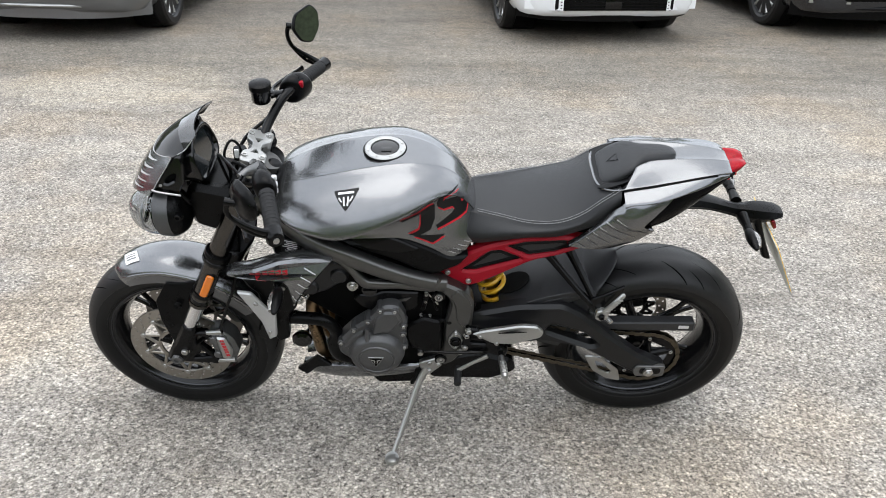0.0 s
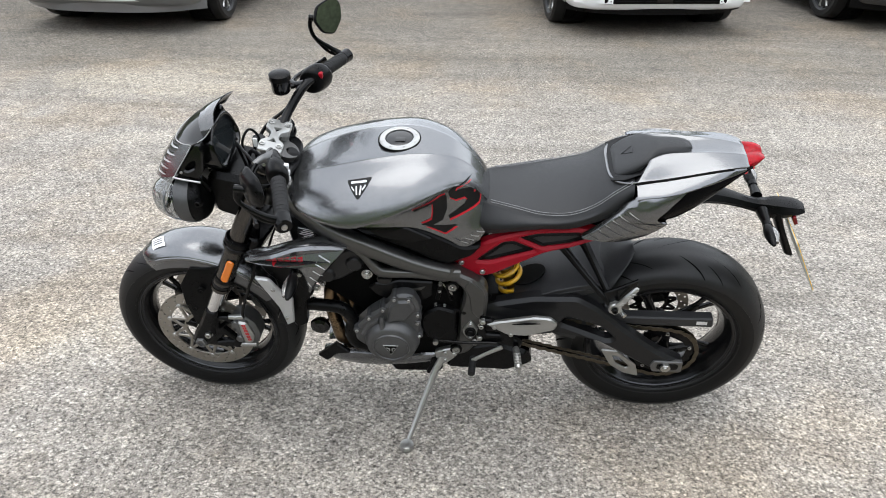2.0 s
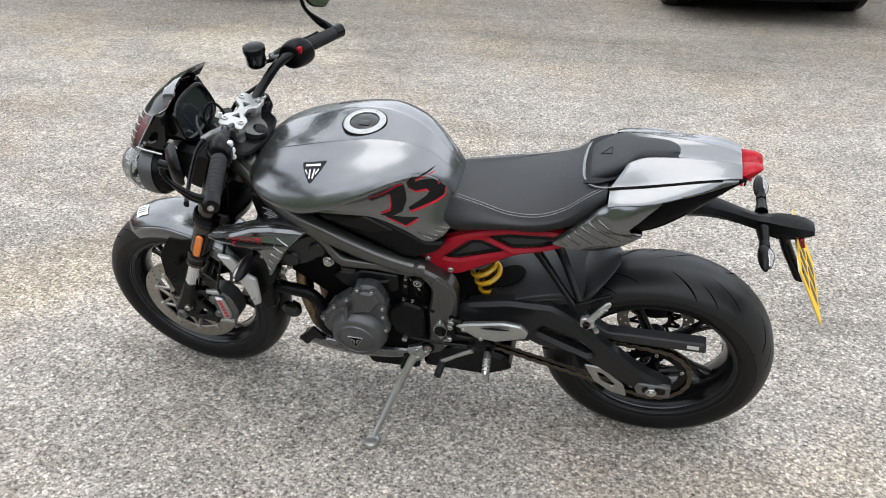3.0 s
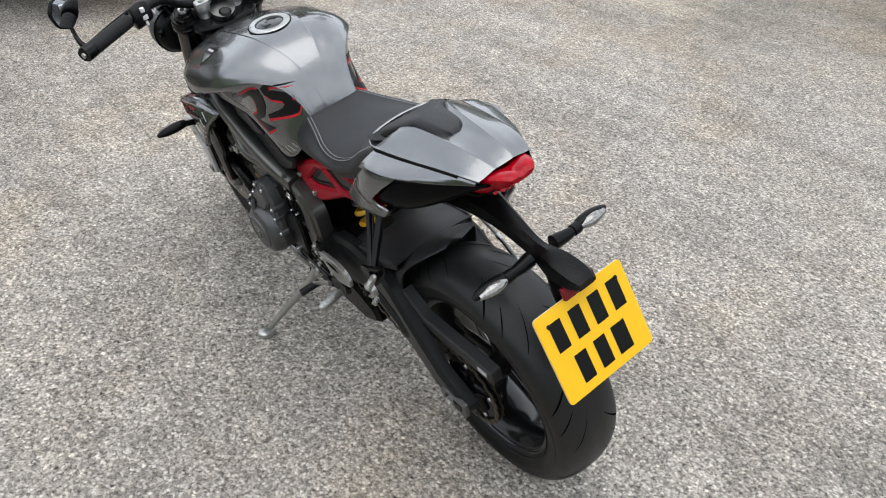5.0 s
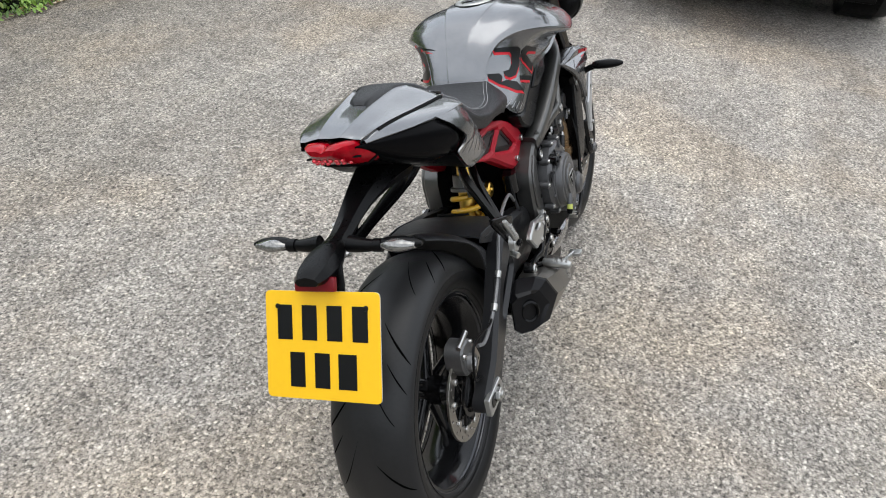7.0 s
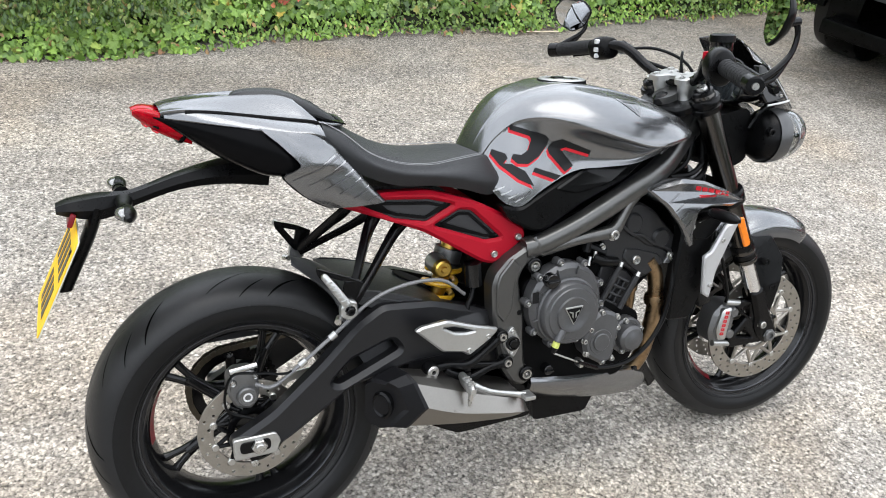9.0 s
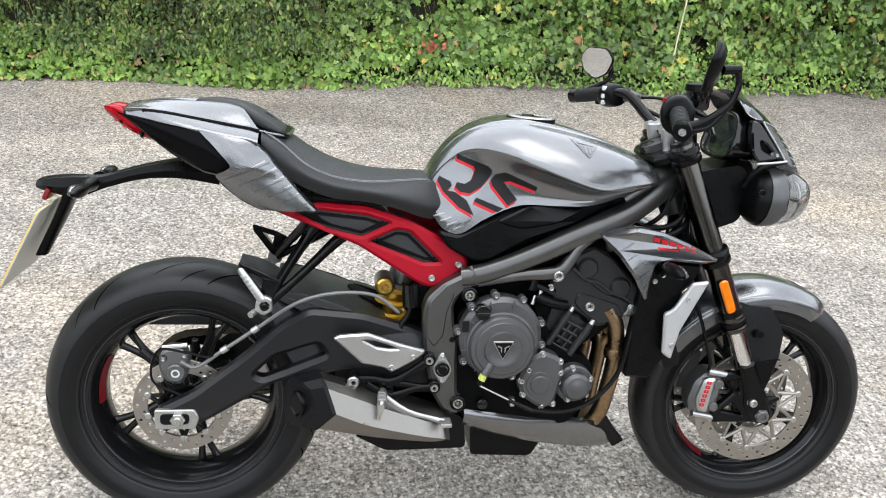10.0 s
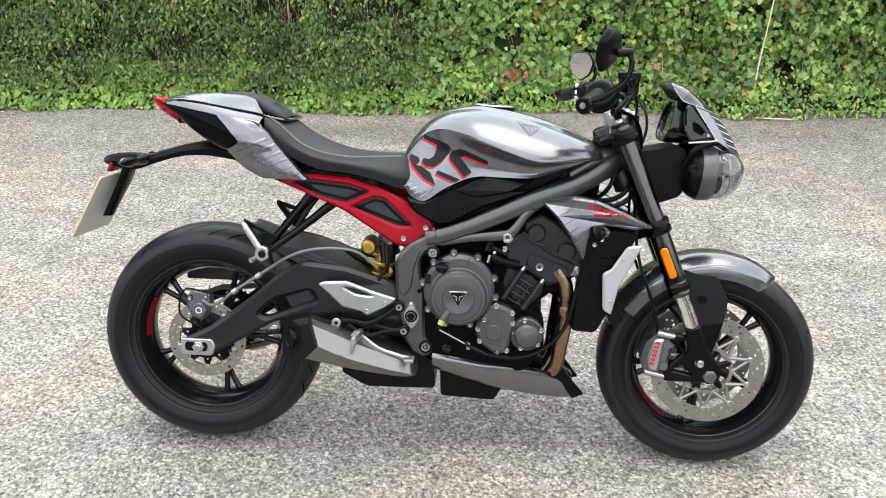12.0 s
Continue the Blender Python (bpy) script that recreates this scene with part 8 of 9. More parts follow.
A, B, C, D = (Vector(p) for p in ((0.846, -0.004, 0.5755), (0.808, -0.008, 0.5925), (0.782, 0.040, 0.5975), (0.824, 0.044, 0.5785)))
OUT = Vector((0.36, 0.25, 0.90))
sheet = lambda u, v, lift: tuple((A * (1 - u) + B * u) * (1 - v) + (D * (1 - u) + C * u) * v + OUT * (lift + 0.005 * (4 * u * (1 - u) + 4 * v * (1 - v)) / 2))
stick = part("sticker", surf([[sheet(u, v, 0.0015) for v in (0, 0.5, 1)] for u in (0, 0.5, 1)], 3, 3), WHITE, guard, "white stock sticker on the mudguard")
for v in (0.30, 0.50, 0.70):
    part("sticker_print", surf([[sheet(u, v + d, 0.0021) for d in (-0.05, 0.05)] for u in (0.15, 0.5, 0.85)], 2, 2), PAINT_DARK, stick)


# ---- backdrop: an unseen dark wall added to darken reflections near the horizon ----
def dark_belt():
    """A low dark belt all round, far outside what the walk looks at."""
    ring = []
    for i in range(96):
        a = 2 * math.pi * i / 96
        r, h = 17 + 1.5 * noise.noise((3 * math.cos(a), 3 * math.sin(a), 1)), 4.2 + 1.6 * noise.noise((5 * math.cos(a), 5 * math.sin(a), 8))
        ring.append([(r * math.cos(a), r * math.sin(a) - 2, -0.1), ((r - 0.5) * math.cos(a), (r - 0.5) * math.sin(a) - 2, h * 0.6), (r * math.cos(a), r * math.sin(a) - 2, h), ((r + 2) * math.cos(a), (r + 2) * math.sin(a) - 2, h * 1.05), ((r + 3) * math.cos(a), (r + 3) * math.sin(a) - 2, -0.1)])
    flat = [v for col in ring for v in col]
    ob = part("backdrop", mesh(flat, [(i * 5 + j, ((i + 1) % 96) * 5 + j, ((i + 1) % 96) * 5 + j + 1, i * 5 + j + 1) for i in range(96) for j in range(4)]), material("unseen_dark_belt", (0.060, 0.075, 0.040), 0.9, vary=0.5, scale=1.2))
    tagged(ob, "unseen dark belt added round the car park to darken reflections", "trees", kind="structure")


dark_belt()


# ---- parked cars ----
def car(name, label, paint, m, kind):
    """A parked car that looks along +y, its front axle at y = 0; kind sets the bumper."""
    ob = tagged(new(name), label, "car", "parked cars")
    ob.matrix_basis = m
    half, nose, tail = 0.90, 0.86, -3.55
    #     y        low   belt  half width (low, belt)
    keys = ((nose + 0.02, 0.34, 0.62, 0.60, 0.58), (nose - 0.06, 0.26, 0.80, 0.80, 0.74), (nose - 0.35, 0.25, 0.93, 0.90, 0.82), (0.0, 0.26, 0.99, 0.92, 0.86), (-0.75, 0.24, 1.03, 0.91, 0.87), (-1.6, 0.24, 1.04, 0.91, 0.88), (-2.7, 0.26, 1.05, 0.92, 0.87), (-3.2, 0.28, 1.04, 0.88, 0.80), (tail, 0.34, 1.00, 0.74, 0.70), (tail - 0.03, 0.40, 0.95, 0.6, 0.6))
    if kind in ("rear", "red"):
        keys = tuple((y, zl + (0.32 if kind == "rear" else 0.20) * max(0, min(1, (y + 0.2) / 0.7)), zb, wl, wb) for y, zl, zb, wl, wb in keys)
    rows = []
    for y, zl, zb, wl, wb in keys:
        h = zb - zl
        side = [(wl * 0.8, zl), (wl * 0.96, zl + 0.05), (wl, zl + h * 0.35), (wl * 0.985, zl + h * 0.62), (wb, zb - 0.05), (wb * 0.9, zb)]
        rows.append([(x, y, z) for x, z in side] + [(0, y, zb + 0.03)] + [(-x, y, z) for x, z in reversed(side)] + [(0, y, zl - 0.01)])
    body = part("body", surf(rows, 4, 2, True), paint, ob, sharp=40)
    cab = []
    for y, z, w in ((-0.55, 1.02, 0.80), (-1.15, 1.50, 0.66), (-1.5, 1.60, 0.64), (-2.4, 1.62, 0.63), (-3.05, 1.54, 0.60), (-3.45, 1.02, 0.72)):
        cab.append([(0.80, y, 1.0), (w + 0.03, y, 1.0 + (z - 1.0) * 0.55), (w - 0.05, y, z - 0.03), (0, y, z + 0.02), (-w + 0.05, y, z - 0.03), (-w - 0.03, y, 1.0 + (z - 1.0) * 0.55), (-0.80, y, 1.0)])
    part("windows", surf(cab, 4, 3), CAR_GLASS, ob, sharp=50)
    part("roof", surf([[(x * w, y, z) for x in (1, 0.6, 0, -0.6, -1)] for y, z, w in ((-1.18, 1.53, 0.60), (-1.6, 1.635, 0.60), (-2.4, 1.65, 0.59), (-3.08, 1.57, 0.56))], 3, 3), paint, ob)
    for s in (1, -1):
        part("pillar", tube([(s * 0.79, -0.60, 1.03), (s * 0.69, -1.12, 1.49), (s * 0.62, -1.5, 1.60)], 0.035, 8, 3), paint, ob)
        part("pillar", tube([(s * 0.87, -1.75, 1.03), (s * 0.68, -1.85, 1.60)], 0.035, 8, 1, False), paint, ob)
        part("door_mirror", surf([[(s * (0.93 + 0.10 * math.cos(a) * r), y, 1.06 + 0.07 * math.sin(a) * r) for a in np.linspace(0, 2 * math.pi, 8, endpoint=False)] for y, r in ((-0.72, 0.4), (-0.75, 0.9), (-0.84, 1.0), (-0.86, 0.9))], 2, 2, True), paint, ob)
        part("sill", block((s * 0.885, -1.38, 0.27), (0.06, 1.95, 0.10), 0.02), PLASTIC, ob)
        part("headlamp", block((s * 0.60, nose - 0.10, 0.80), (0.34, 0.16, 0.10), 0.03, Matrix.Rotation(radians(-s * 18), 4, "Z")), LENSGREY, ob, "clear headlamp")
        for y in (0.0, -2.65):
            tyre = part("wheel", moved(lathe([(0.235, 0.085), (0.26, 0.112), (0.31, 0.118), (0.335, 0.10), (0.345, 0.05), (0.346, 0), (0.345, -0.05), (0.335, -0.10), (0.31, -0.118), (0.26, -0.112), (0.235, -0.085)], (0, 0, 0), "x", 40), Matrix.Translation((s * 0.80, y, 0.345))), RUBBER, ob, "black car tyre on an alloy wheel")
            part("rim", moved(lathe([(0.0, s * 0.06), (0.05, s * 0.065), (0.06, s * 0.03), (0.205, s * 0.03), (0.225, s * 0.085), (0.238, s * 0.098), (0.240, s * 0.06), (0.22, -s * 0.08), (0, -s * 0.08)], (0, 0, 0), "x", 40), Matrix.Translation((s * 0.80, y, 0.345))), SATIN, tyre)
            for i in range(10):
                a = radians(36 * i)
                part("spoke", tube([(s * 0.865, y + 0.04 * math.cos(a), 0.345 + 0.04 * math.sin(a)), (s * 0.872, y + 0.14 * math.cos(a + 0.05), 0.345 + 0.14 * math.sin(a + 0.05)), (s * 0.885, y + 0.228 * math.cos(a + 0.12), 0.345 + 0.228 * math.sin(a + 0.12))], [0.020, 0.014, 0.017], 8, 2), ALU, tyre)
            part("arch", moved(lathe([(0.370, -0.05), (0.405, -0.05), (0.405, 0.06), (0.370, 0.06)], (0, 0, 0), "x", 24, 0, 180, True), Matrix.Translation((s * 0.872, y, 0.335))), PLASTIC if kind != "grey" else paint, ob)
            part("arch_liner", moved(lathe([(0.0, 0.10), (0.372, 0.10), (0.372, -0.12), (0, -0.12)], (0, 0, 0), "x", 24), Matrix.Translation((s * 0.70, y, 0.36))), PLASTIC, ob)
    part("floor_pan", block((0, -1.3, 0.24), (1.5, 3.6, 0.10), 0.02), PLASTIC, ob)
    # bumpers
    if kind == "white":
        part("lower_grille", block((0, nose - 0.02, 0.40), (1.16, 0.10, 0.17), 0.03), PLASTIC, ob, "black lower grille")
        for i in range(5):
            part("grille_slat", block((0, nose + 0.036, 0.345 + 0.028 * i), (1.05, 0.010, 0.008), 0.002), SATIN, ob)
        part("tow_cover", block((0.02, nose + 0.04, 0.385), (0.16, 0.012, 0.10), 0.008), GLOSS, ob)
        part("bumper_lip", surf([[(x, nose - 0.02 - 0.32 * abs(x / 0.86) ** 3, z) for x in (0.86, 0.6, 0.3, 0, -0.3, -0.6, -0.86)] for z in (0.215, 0.25, 0.30, 0.335)], 2, 3), PLASTIC, ob, "black bumper lip")
        for s in (1, -1):
            part("bumper_blade", surf([[(s * x, nose + 0.045 - 0.35 * max(0, x - 0.5), z) for x in (0.50, 0.60, 0.74, 0.84)] for z in (0.325, 0.35, 0.42, 0.50)], 2, 2), paint, ob, "white bumper corner")
    elif kind in ("rear", "red"):
        part("bumper", surf([[(x, nose + 0.05 - 0.20 * abs(x / 0.88) ** 4, z) for x in (0.90, 0.88, 0.6, 0.3, 0, -0.3, -0.6, -0.88, -0.90)] for z in ((0.57, 0.59, 0.72, 0.74) if kind == "rear" else (0.44, 0.46, 0.58, 0.60))], 2, 3), GREYPLASTIC if kind == "rear" else paint, ob, "rear bumper")
        part("bumper_step", surf([[(x, y - 0.20 * abs(x / 0.88) ** 4, 0.745 if kind == "rear" else 0.605) for x in (0.88, 0.6, 0.3, 0, -0.3, -0.6, -0.88)] for y in (nose + 0.05, nose - 0.1)], 2, 3), PLASTIC, ob)
        for s in (1, -1):
            part("tail_lamp", block((s * 0.80, nose - 0.06, 0.86), (0.10, 0.12, 0.20), 0.02, Matrix.Rotation(radians(-s * 20), 4, "Z")), REDLENS, ob, "red tail lamp")
    else:
        part("bumper_lip", surf([[(x, nose - 0.01 - 0.34 * abs(x / 0.88) ** 3, z) for x in (0.88, 0.6, 0.3, 0, -0.3, -0.6, -0.88)] for z in (0.20, 0.24, 0.30, 0.36)], 2, 3), PLASTIC if kind == "dark" else paint, ob, "bumper lip")
        part("bumper_strip", tube([(x, nose + 0.022 - 0.34 * abs(x / 0.88) ** 3, 0.315) for x in (0.80, 0.5, 0, -0.5, -0.80)], 0.016, 8, 4), ALU if kind == "grey" else SATIN, ob, "thin bumper strip")
        part("lower_grille", block((0, nose - 0.0, 0.46), (1.05, 0.08, 0.16), 0.03), PLASTIC, ob)
        for i in range(4):
            part("grille_slat", block((0, nose + 0.045, 0.41 + 0.03 * i), (0.98, 0.010, 0.008), 0.002), SATIN, ob)
        if kind == "dark":
            for s in (1, -1):
                part("bumper_blade", surf([[(s * x, nose + 0.03 - 0.35 * max(0, x - 0.5), z) for x in (0.46, 0.60, 0.74, 0.84)] for z in (0.36, 0.38, 0.41, 0.43)], 2, 2), ALU, ob, "pale bumper blade")
    return ob


def parked(left, right, kind, name, label, paint):
    """Stands a car so that its front tyres touch the ground at two places."""
    a, b = Vector(left), Vector(right)
    c, d = (a + b) / 2, (a - b).normalized()
    car(name, label, paint, Matrix.Translation((c.x, c.y, 0)) @ Matrix.Rotation(math.atan2(d.y, d.x), 4, "Z"), kind)


parked((-0.83, -6.32), (-2.46, -6.54), "white", "white_car", "white SUV with black lower bumper, parked on the tarmac", CAR_WHITE)
parked((4.18, -6.10), (2.58, -6.04), "grey", "grey_car", "metallic grey SUV with a silver bumper strip, parked", CAR_GREY)
parked((-3.72, -6.82), (-5.34, -7.03), "dark", "dark_car", "black SUV with pale bumper blades, parked beside the white one", CAR_BLACK)
parked((4.10, 2.78), (4.46, 1.23), "rear", "dark_hatchback", "dark blue-grey car parked at the end of the hedge", CAR_BLACK)
parked((4.16, 0.25), (4.20, -1.33), "red", "red_car", "red car parked at the end of the tarmac", CAR_RED)


# ---- ivy hedge ----
def leaf_material(name, stops, rough=0.42):
    m = bpy.data.materials.new(name)
    m.use_nodes = True
    n, k = m.node_tree.nodes, m.node_tree.links
    p = n["Principled BSDF"]
    p.inputs["Roughness"].default_value = rough
    p.inputs["Specular IOR Level"].default_value = 0.4
    g = n.new("ShaderNodeNewGeometry")
    r = n.new("ShaderNodeValToRGB")
    while len(r.color_ramp.elements) < len(stops):
        r.color_ramp.elements.new(0.5)
    for e, (at, c) in zip(r.color_ramp.elements, stops):
        e.position, e.color = at, (*c, 1)
    k.new(g.outputs["Random Per Island"], r.inputs["Fac"])
    co = n.new("ShaderNodeTexCoord")
    t = n.new("ShaderNodeTexNoise")
    t.inputs["Scale"].default_value = 60
    k.new(co.outputs["Object"], t.inputs["Vector"])
    mr = n.new("ShaderNodeMapRange")
    mr.inputs["To Min"].default_value, mr.inputs["To Max"].default_value = 0.7, 1.3
    k.new(t.outputs["Fac"], mr.inputs["Value"])
    mul = n.new("ShaderNodeMixRGB")
    mul.blend_type = "MULTIPLY"
    mul.inputs[0].default_value = 1
    k.new(r.outputs[0], mul.inputs[1])
    k.new(mr.outputs[0], mul.inputs[2])
    # older and younger growth in patches
    w = n.new("ShaderNodeTexNoise")
    w.inputs["Scale"].default_value, w.inputs["Detail"].default_value = 3.4, 4
    k.new(co.outputs["Object"], w.inputs["Vector"])
    wr = n.new("ShaderNodeMapRange")
    wr.inputs["From Min"].default_value, wr.inputs["From Max"].default_value = 0.32, 0.68
    wr.inputs["To Min"].default_value, wr.inputs["To Max"].default_value = 0.56, 1.38
    k.new(w.outputs["Fac"], wr.inputs["Value"])
    old = n.new("ShaderNodeMixRGB")
    old.blend_type, old.inputs[0].default_value = "MULTIPLY", 1
    k.new(mul.outputs[0], old.inputs[1])
    k.new(wr.outputs[0], old.inputs[2])
    k.new(old.outputs[0], p.inputs["Base Color"])
    return m


IVY = leaf_material("ivy_leaf", ((0.0, (0.045, 0.095, 0.014)), (0.4, (0.095, 0.175, 0.026)), (0.75, (0.155, 0.25, 0.045)), (0.95, (0.23, 0.31, 0.085)), (0.985, (0.34, 0.30, 0.05)), (1.0, (0.30, 0.12, 0.04))))
LOWLEAF = leaf_material("low_leaf", ((0.0, (0.07, 0.14, 0.018)), (0.5, (0.13, 0.23, 0.03)), (0.9, (0.19, 0.30, 0.05)), (0.97, (0.30, 0.30, 0.08)), (1.0, (0.30, 0.15, 0.07))))
DEAD = leaf_material("dead_leaf", ((0.0, (0.12, 0.065, 0.03)), (0.5, (0.22, 0.13, 0.06)), (1.0, (0.34, 0.23, 0.13))), 0.7)
SCARLET = leaf_material("scarlet_leaf", ((0.0, (0.30, 0.05, 0.025)), (1.0, (0.46, 0.16, 0.06))), 0.5)
# soil and growth behind the leaves, with the inner shade put into the colour
BANK_SHADE = material("bank_with_painted_shade", (0.022, 0.026, 0.012), 0.95, vary=0.5, scale=12)
STRAW = material("dry_stalk", (0.55, 0.47, 0.33), 0.7, vary=0.2, scale=30)
BARK = material("brown_twig", (0.16, 0.10, 0.06), 0.8, vary=0.2, scale=30)


def hedge_foot(x):
    return 3.30 + 0.085 * x + 0.12 * noise.noise((x * 0.8, 0, 0)) + 0.06 * noise.noise((x * 3.1, 5, 0))


def hedge_face(x, z):
    """How far back the bank's face lies at a height."""
    return hedge_foot(x) + float(np.interp(z, (0, 0.06, 0.16, 0.35, 0.8, 1.5, 2.2), (0.0, 0.05, 0.20, 0.34, 0.46, 0.66, 1.05))) + (0.08 * noise.noise((x * 1.3, z * 1.6, 2)) + 0.04 * noise.noise((x * 4, z * 4, 7))) * min(1, z * 5)


rng = np.random.default_rng(5)
X0, X1 = -7.0, 9.0
heights = (0.0, 0.05, 0.12, 0.22, 0.35, 0.5, 0.7, 0.95, 1.15, 1.3)
xs = np.arange(X0, X1 + 0.01, 0.2)
# backing sheet of the bank, coloured dark as the shade between leaves
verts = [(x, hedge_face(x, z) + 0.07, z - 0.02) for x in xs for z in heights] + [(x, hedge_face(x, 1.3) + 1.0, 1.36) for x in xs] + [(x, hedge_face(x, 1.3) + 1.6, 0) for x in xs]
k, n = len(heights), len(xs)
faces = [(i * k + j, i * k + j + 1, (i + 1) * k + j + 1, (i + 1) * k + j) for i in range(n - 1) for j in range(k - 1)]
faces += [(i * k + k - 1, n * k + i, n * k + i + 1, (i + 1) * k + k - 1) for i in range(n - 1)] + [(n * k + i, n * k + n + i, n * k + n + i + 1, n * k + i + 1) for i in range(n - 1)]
hedge = part("hedge", mesh(verts, faces), BANK_SHADE)
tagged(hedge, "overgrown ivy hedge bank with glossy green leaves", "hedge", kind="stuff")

LEAF = np.array(((0, 0, 0), (0.30, -0.12, 0.05), (0.52, 0.10, 0.10), (0.30, 0.36, 0.05), (0.46, 0.62, 0.08), (0.20, 0.66, 0.03), (0, 1.05, -0.04), (-0.20, 0.66, 0.03), (-0.46, 0.62, 0.08), (-0.30, 0.36, 0.05), (-0.52, 0.10, 0.10), (-0.30, -0.12, 0.05), (0, 0.45, -0.03)))
OVAL = np.array(((0, 0, 0), (0.16, 0.12, 0.05), (0.27, 0.35, 0.08), (0.28, 0.58, 0.08), (0.18, 0.84, 0.04), (0.06, 0.98, 0.0), (0, 1.05, -0.02), (-0.06, 0.98, 0.0), (-0.18, 0.84, 0.04), (-0.28, 0.58, 0.08), (-0.27, 0.35, 0.08), (-0.16, 0.12, 0.05), (0, 0.45, -0.03)))


def foliage(name, places, normals, sizes, shape, mat, label, kind="stuff"):
    """Many small folded leaves as one mesh."""
    c = len(places)
    nrm = normals / np.linalg.norm(normals, axis=1)[:, None]
    droop = np.stack([rng.normal(0, 0.5, c), rng.normal(0, 0.5, c), -np.ones(c)], 1)
    v = droop - nrm * np.sum(droop * nrm, 1)[:, None]
    v /= np.linalg.norm(v, axis=1)[:, None]
    u = np.cross(v, nrm)
    pts = places[:, None] + sizes[:, None, None] * (shape[None, :, 0, None] * u[:, None] + (shape[None, :, 1, None] - 0.45) * v[:, None] + shape[None, :, 2, None] * nrm[:, None] * 1.2)
    kk = len(shape)
    flat = pts.reshape(-1, 3)
    loops = []
    for i in range(c):
        o = i * kk
        loops.append((o, o + 1, o + 2, o + 3, o + 12))
        loops.append((o + 12, o + 3, o + 4, o + 5, o + 6))
        loops.append((o + 12, o + 6, o + 7, o + 8, o + 9))
        loops.append((o, o + 12, o + 9, o + 10, o + 11))
    me = bpy.data.meshes.new(name)
    me.from_pydata(flat.tolist(), [], loops)
    me.materials.append(mat)
    me.shade_smooth()
    ob = new(name, me)
    ob.parent = hedge
    ob["kind"] = "stuff"
    ob["label"] = label
    return ob


def scatter(count, x0, x1, z0, z1, deep, lean, gaps=0.0, bias=1.15):
    """Places and facings on the bank's face; gaps thins them out in dark hollows."""
    x = rng.uniform(x0, x1, count)
    z = z0 + (z1 - z0) * rng.uniform(0, 1, count) ** bias
    if gaps:
        clump = np.array([noise.noise((a * 3.2, b * 4.2, 11)) + 0.6 * noise.noise((a * 8, b * 9, 4)) for a, b in zip(x, z)])
        keep = rng.uniform(0, 1, count) > np.clip(gaps * (0.25 - clump * 1.6), 0, 0.93)
        x, z = x[keep], z[keep]
        count = len(x)
    y = np.array([hedge_face(a, b) for a, b in zip(x, z)]) + rng.uniform(-deep, 0.05, count)
    places = np.stack([x, y, np.maximum(z, 0.012)], 1)
    normals = np.stack([rng.normal(0, 0.5, count), -1 + rng.normal(0, 0.4, count), lean + rng.normal(0, 0.45, count)], 1)
    return places, normals


SHRUB = leaf_material("shrub_leaf", ((0.0, (0.022, 0.05, 0.010)), (0.5, (0.065, 0.118, 0.021)), (0.82, (0.13, 0.19, 0.035)), (0.95, (0.19, 0.22, 0.055)), (1.0, (0.20, 0.14, 0.05))))


def ragged(p, q, side):
    """Keeps what grows on one side of the uneven seam between shrub and ivy."""
    seam = np.array([-0.75 + 1.1 * noise.noise((0.7, b * 2.6, a * 0.9)) + 0.4 * noise.noise((a * 5, b * 6, 3)) for a, _, b in p]) + rng.normal(0, 0.22, len(p))
    keep = side * (p[:, 0] - seam) > 0
    return p[keep], q[keep]


p, q = ragged(*scatter(68000, -2.2, X1, 0.10, 1.25, 0.12, 0.55, 0.75), 1)
foliage("ivy_leaves", p, q, rng.uniform(0.022, 0.056, len(p)), LEAF, IVY, "dense glossy ivy leaves")
p, q = ragged(*scatter(78000, X0, 0.5, 0.14, 1.25, 0.24, 0.5, 0.75), -1)
foliage("shrub_leaves", p, q, rng.uniform(0.014, 0.034, len(p)), OVAL, SHRUB, "small dark leaves of an overgrown shrub")
p, q = scatter(5000, X0, -0.6, 0.14, 1.25, 0.10, 0.5, 1.0)
foliage("ivy_leaves", p, q, rng.uniform(0.022, 0.050, len(p)), LEAF, IVY, "ivy leaves grown through the shrub")
p, q = scatter(9000, X0, X1, 0.9, 1.42, 0.12, 0.8)
foliage("upper_leaves", p, q, rng.uniform(0.035, 0.075, len(p)), LEAF, IVY, "ivy leaves higher up the bank")
p, q = scatter(22000, X0, X1, 0.0, 0.24, 0.10, 1.0, 0.5)
foliage("low_leaves", p, q, rng.uniform(0.016, 0.042, len(p)), OVAL, LOWLEAF, "pale green ground cover at the foot of the hedge")
p, q = scatter(5500, X0, -0.3, 0.0, 0.22, 0.09, 1.0, 0.4)
foliage("low_ivy_leaves", p, q, rng.uniform(0.028, 0.056, len(p)), LEAF, LOWLEAF, "broad pale ivy leaves at the foot of the shrub")


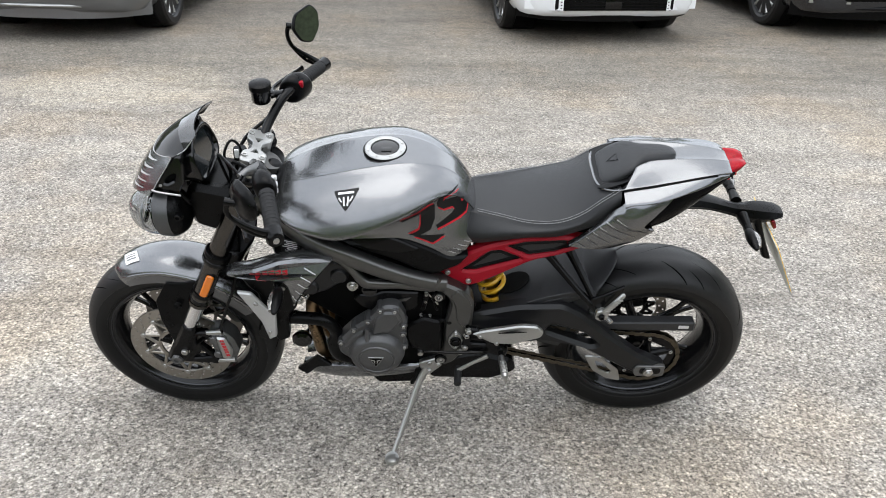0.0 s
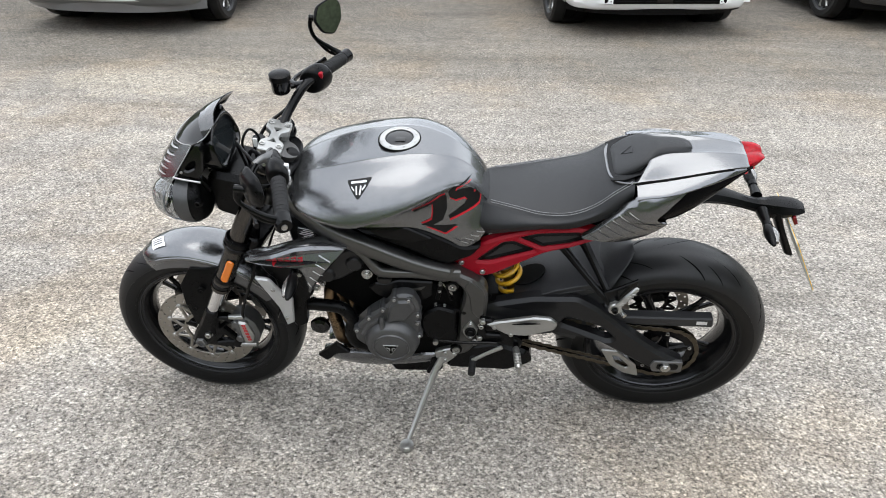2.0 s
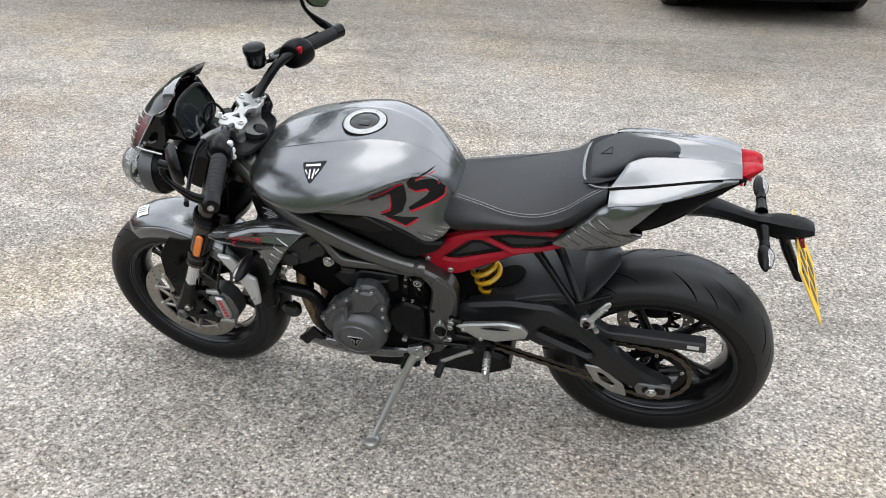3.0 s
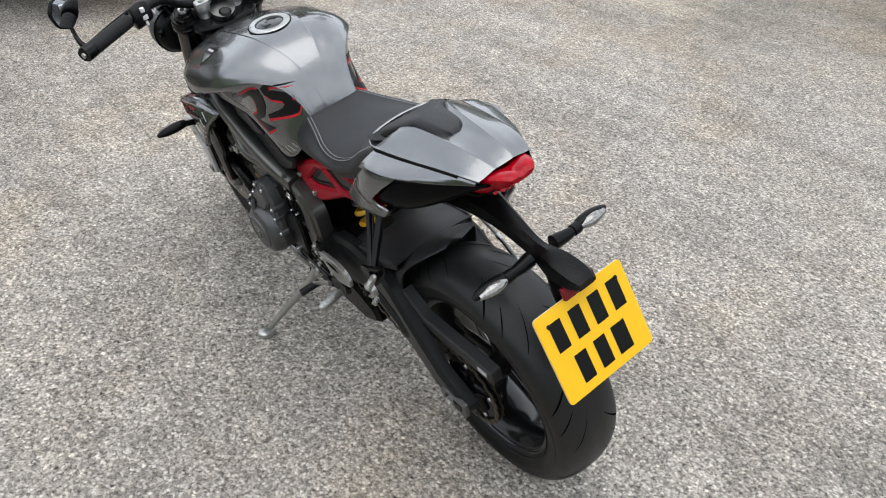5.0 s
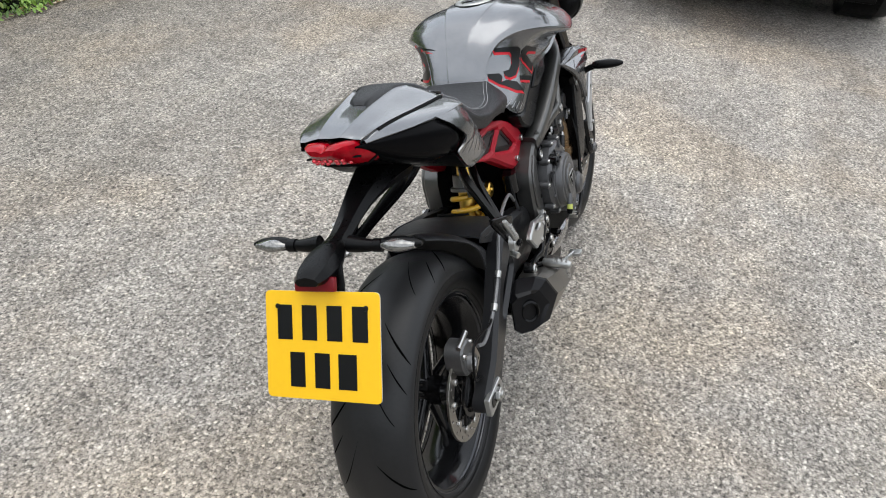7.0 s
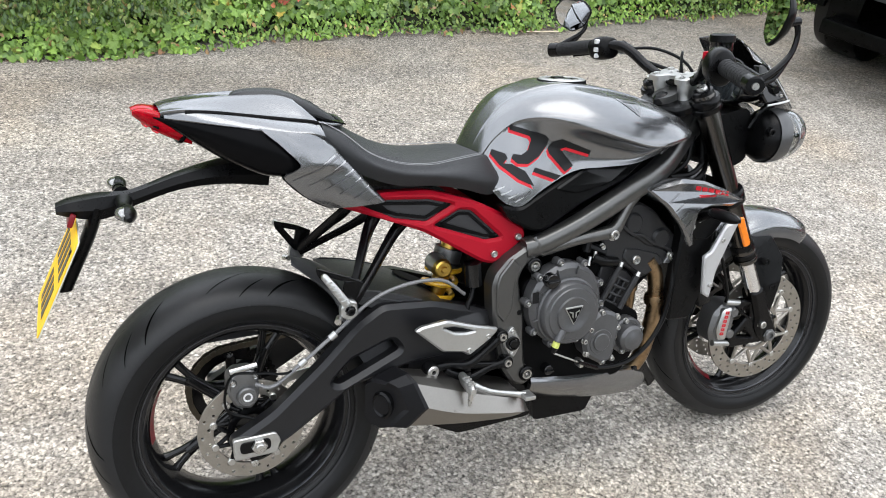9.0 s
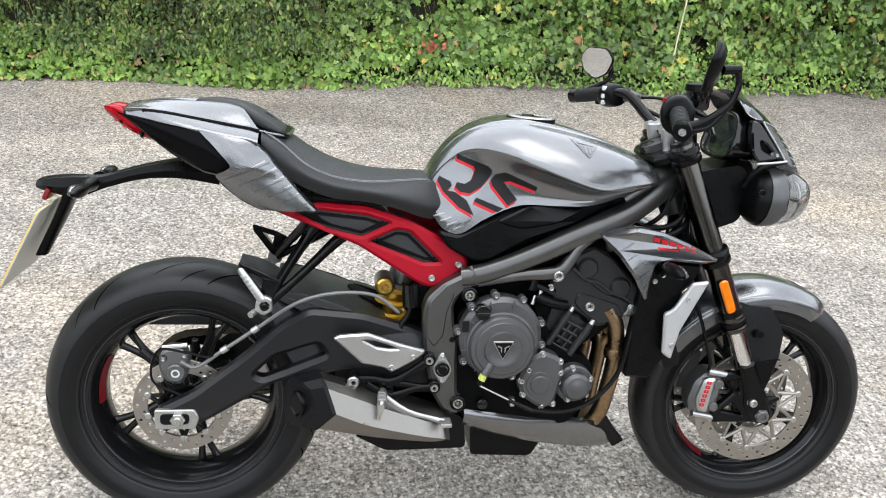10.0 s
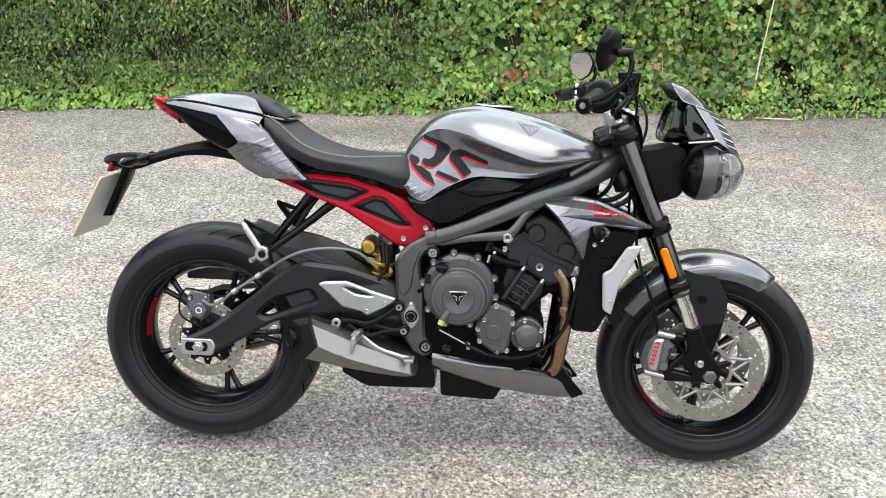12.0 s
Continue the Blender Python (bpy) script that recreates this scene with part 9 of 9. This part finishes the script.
def strands(name, count, x0, x1, mat, label):
    """Thin curved stems that droop over the bank, as one mesh of narrow blades."""
    x = rng.uniform(x0, x1, count)
    z = rng.uniform(0.22, 1.2, count)
    pts, loops = [], []
    for i in range(count):
        y = hedge_face(x[i], z[i]) - rng.uniform(0.02, 0.16)
        dx, fall, out = rng.normal(0, 0.07), rng.uniform(0.03, 0.22), rng.uniform(0.0, 0.08)
        wide = rng.uniform(0.0008, 0.0022)
        for j in range(5):
            t = j / 4
            c = (x[i] + dx * t, y - out * math.sin(t * 2.4), max(0.02, z[i] + 0.05 * math.sin(t * 2.6) - fall * t * t))
            e = wide * (1 - 0.7 * t)
            pts += [(c[0] - e, c[1], c[2]), (c[0] + e, c[1] + 0.0006, c[2])]
        o = i * 10
        loops += [(o + 2 * j, o + 2 * j + 1, o + 2 * j + 3, o + 2 * j + 2) for j in range(4)]
    me = bpy.data.meshes.new(name)
    me.from_pydata(pts, [], loops)
    me.materials.append(mat)
    ob = new(name, me)
    ob.parent = hedge
    ob["kind"], ob["label"] = "stuff", label


STEMS = leaf_material("thin_stem", ((0.0, (0.06, 0.09, 0.02)), (0.5, (0.14, 0.16, 0.045)), (0.8, (0.26, 0.22, 0.09)), (1.0, (0.42, 0.36, 0.20))), 0.6)
strands("shrub_stems", 5200, X0, -0.3, STEMS, "thin drooping stems of the shrub")
strands("ivy_stems", 1500, -0.3, X1, STEMS, "thin stems between the ivy leaves")
for x0, z0, many in ((1.72, 0.20, 26), (0.22, 0.24, 14), (-1.40, 0.18, 18), (2.55, 0.19, 20), (-2.5, 0.16, 16), (1.05, 0.20, 14), (3.6, 0.2, 16), (0.95, 0.62, 8)):
    x = rng.normal(x0, 0.10, many)
    z = np.abs(rng.normal(z0, 0.045, many))
    p = np.stack([x, np.array([hedge_face(a, b) for a, b in zip(x, z)]) - 0.06, z], 1)
    foliage("dead_leaves", p, np.stack([rng.normal(0, 0.6, many), -np.ones(many), rng.normal(0.5, 0.5, many)], 1), rng.uniform(0.022, 0.055, many), OVAL, DEAD, "brown dead leaves caught in the hedge")
p, q = scatter(260, X0, X1, 0.0, 0.20, 0.12, 1.0)
foliage("dead_leaves", p, q, rng.uniform(0.016, 0.04, len(p)), OVAL, DEAD, "brown dead leaves in the ground cover")
x = rng.uniform(-4.6, 5.6, 260)
p = np.stack([x, np.array([hedge_foot(a) for a in x]) - rng.uniform(0.0, 0.10, 260), np.full(260, 0.012)], 1)
foliage("litter", p, np.stack([rng.normal(0, 0.2, 260), rng.normal(0, 0.2, 260), np.ones(260)], 1), rng.uniform(0.012, 0.035, 260), OVAL, DEAD, "brown leaf litter on the tarmac edge")
p = np.stack([rng.normal(0.20, 0.07, 22), rng.normal(3.46, 0.02, 22), rng.normal(0.19, 0.025, 22)], 1)
foliage("scarlet_leaves", p, np.stack([rng.normal(0, 0.4, 22), -np.ones(22), rng.normal(0.5, 0.3, 22)], 1), rng.uniform(0.02, 0.04, 22), LEAF, SCARLET, "a few scarlet leaves")

part("stalk", tube([(1.83, 3.47, 0.06), (1.85, 3.54, 0.28), (1.89, 3.62, 0.58), (1.93, 3.72, 0.88)], [0.006, 0.0055, 0.0045, 0.003], 6, 4), STRAW, hedge, "pale dry stalk")
part("stalk", tube([(1.82, hedge_foot(1.9) - 0.08, 0.008), (2.05, hedge_foot(1.9) - 0.10, 0.010)], 0.005, 6, 1, False), STRAW, hedge, "pale dry stalk")
# dry grass hanging out of the shrub
for i in range(16):
    x = rng.uniform(-1.75, -0.75)
    z = rng.uniform(0.74, 0.95)
    dx, fall = rng.uniform(-0.04, 0.16), rng.uniform(0.22, 0.46)
    y = hedge_face(x, z)
    part("dry_grass", tube([(x, y + 0.02, z), (x + dx * 0.3, y - 0.10, z - 0.03), (x + dx * 0.7, y - 0.17, z - fall * 0.5), (x + dx, y - 0.19, z - fall)], [0.0026, 0.0034, 0.0028, 0.001], 5, 4, flat=0.5), STRAW, hedge, "pale dry grass hanging down")
for i in range(9):
    x = rng.uniform(3.70, 4.02)
    y = hedge_face(x, 0.6) - 0.10
    dx = rng.uniform(-0.10, 0.16)
    part("dry_grass", tube([(x, y + 0.06, 1.05), (x + dx * 0.3, y - 0.06, 0.95), (x + dx * 0.6, y - 0.12, 0.6), (x + dx, y - 0.14, rng.uniform(0.12, 0.4))], [0.005, 0.0065, 0.005, 0.002], 5, 4, flat=0.5), STRAW, hedge, "broad pale dry grass hanging down")
for i in range(56):
    x = -4.3 + 0.17 * i + rng.uniform(-0.15, 0.15)
    if -0.3 < x < 1.5 and i % 3:
        continue
    z = rng.uniform(0.4, 1.1)
    y = hedge_face(x, z) - 0.07
    dx, dz = rng.uniform(-0.16, 0.16), -rng.uniform(0.15, 0.38)
    part("hanging_stem", tube([(x, y, z), (x + dx * 0.4, y - 0.03, z + dz * 0.45), (x + dx, hedge_face(x + dx, max(0.1, z + dz)) - 0.08, z + dz)], [0.0026, 0.0024, 0.0012], 5, 3), BARK if i % 3 else STRAW, hedge, "thin dry hanging stem")
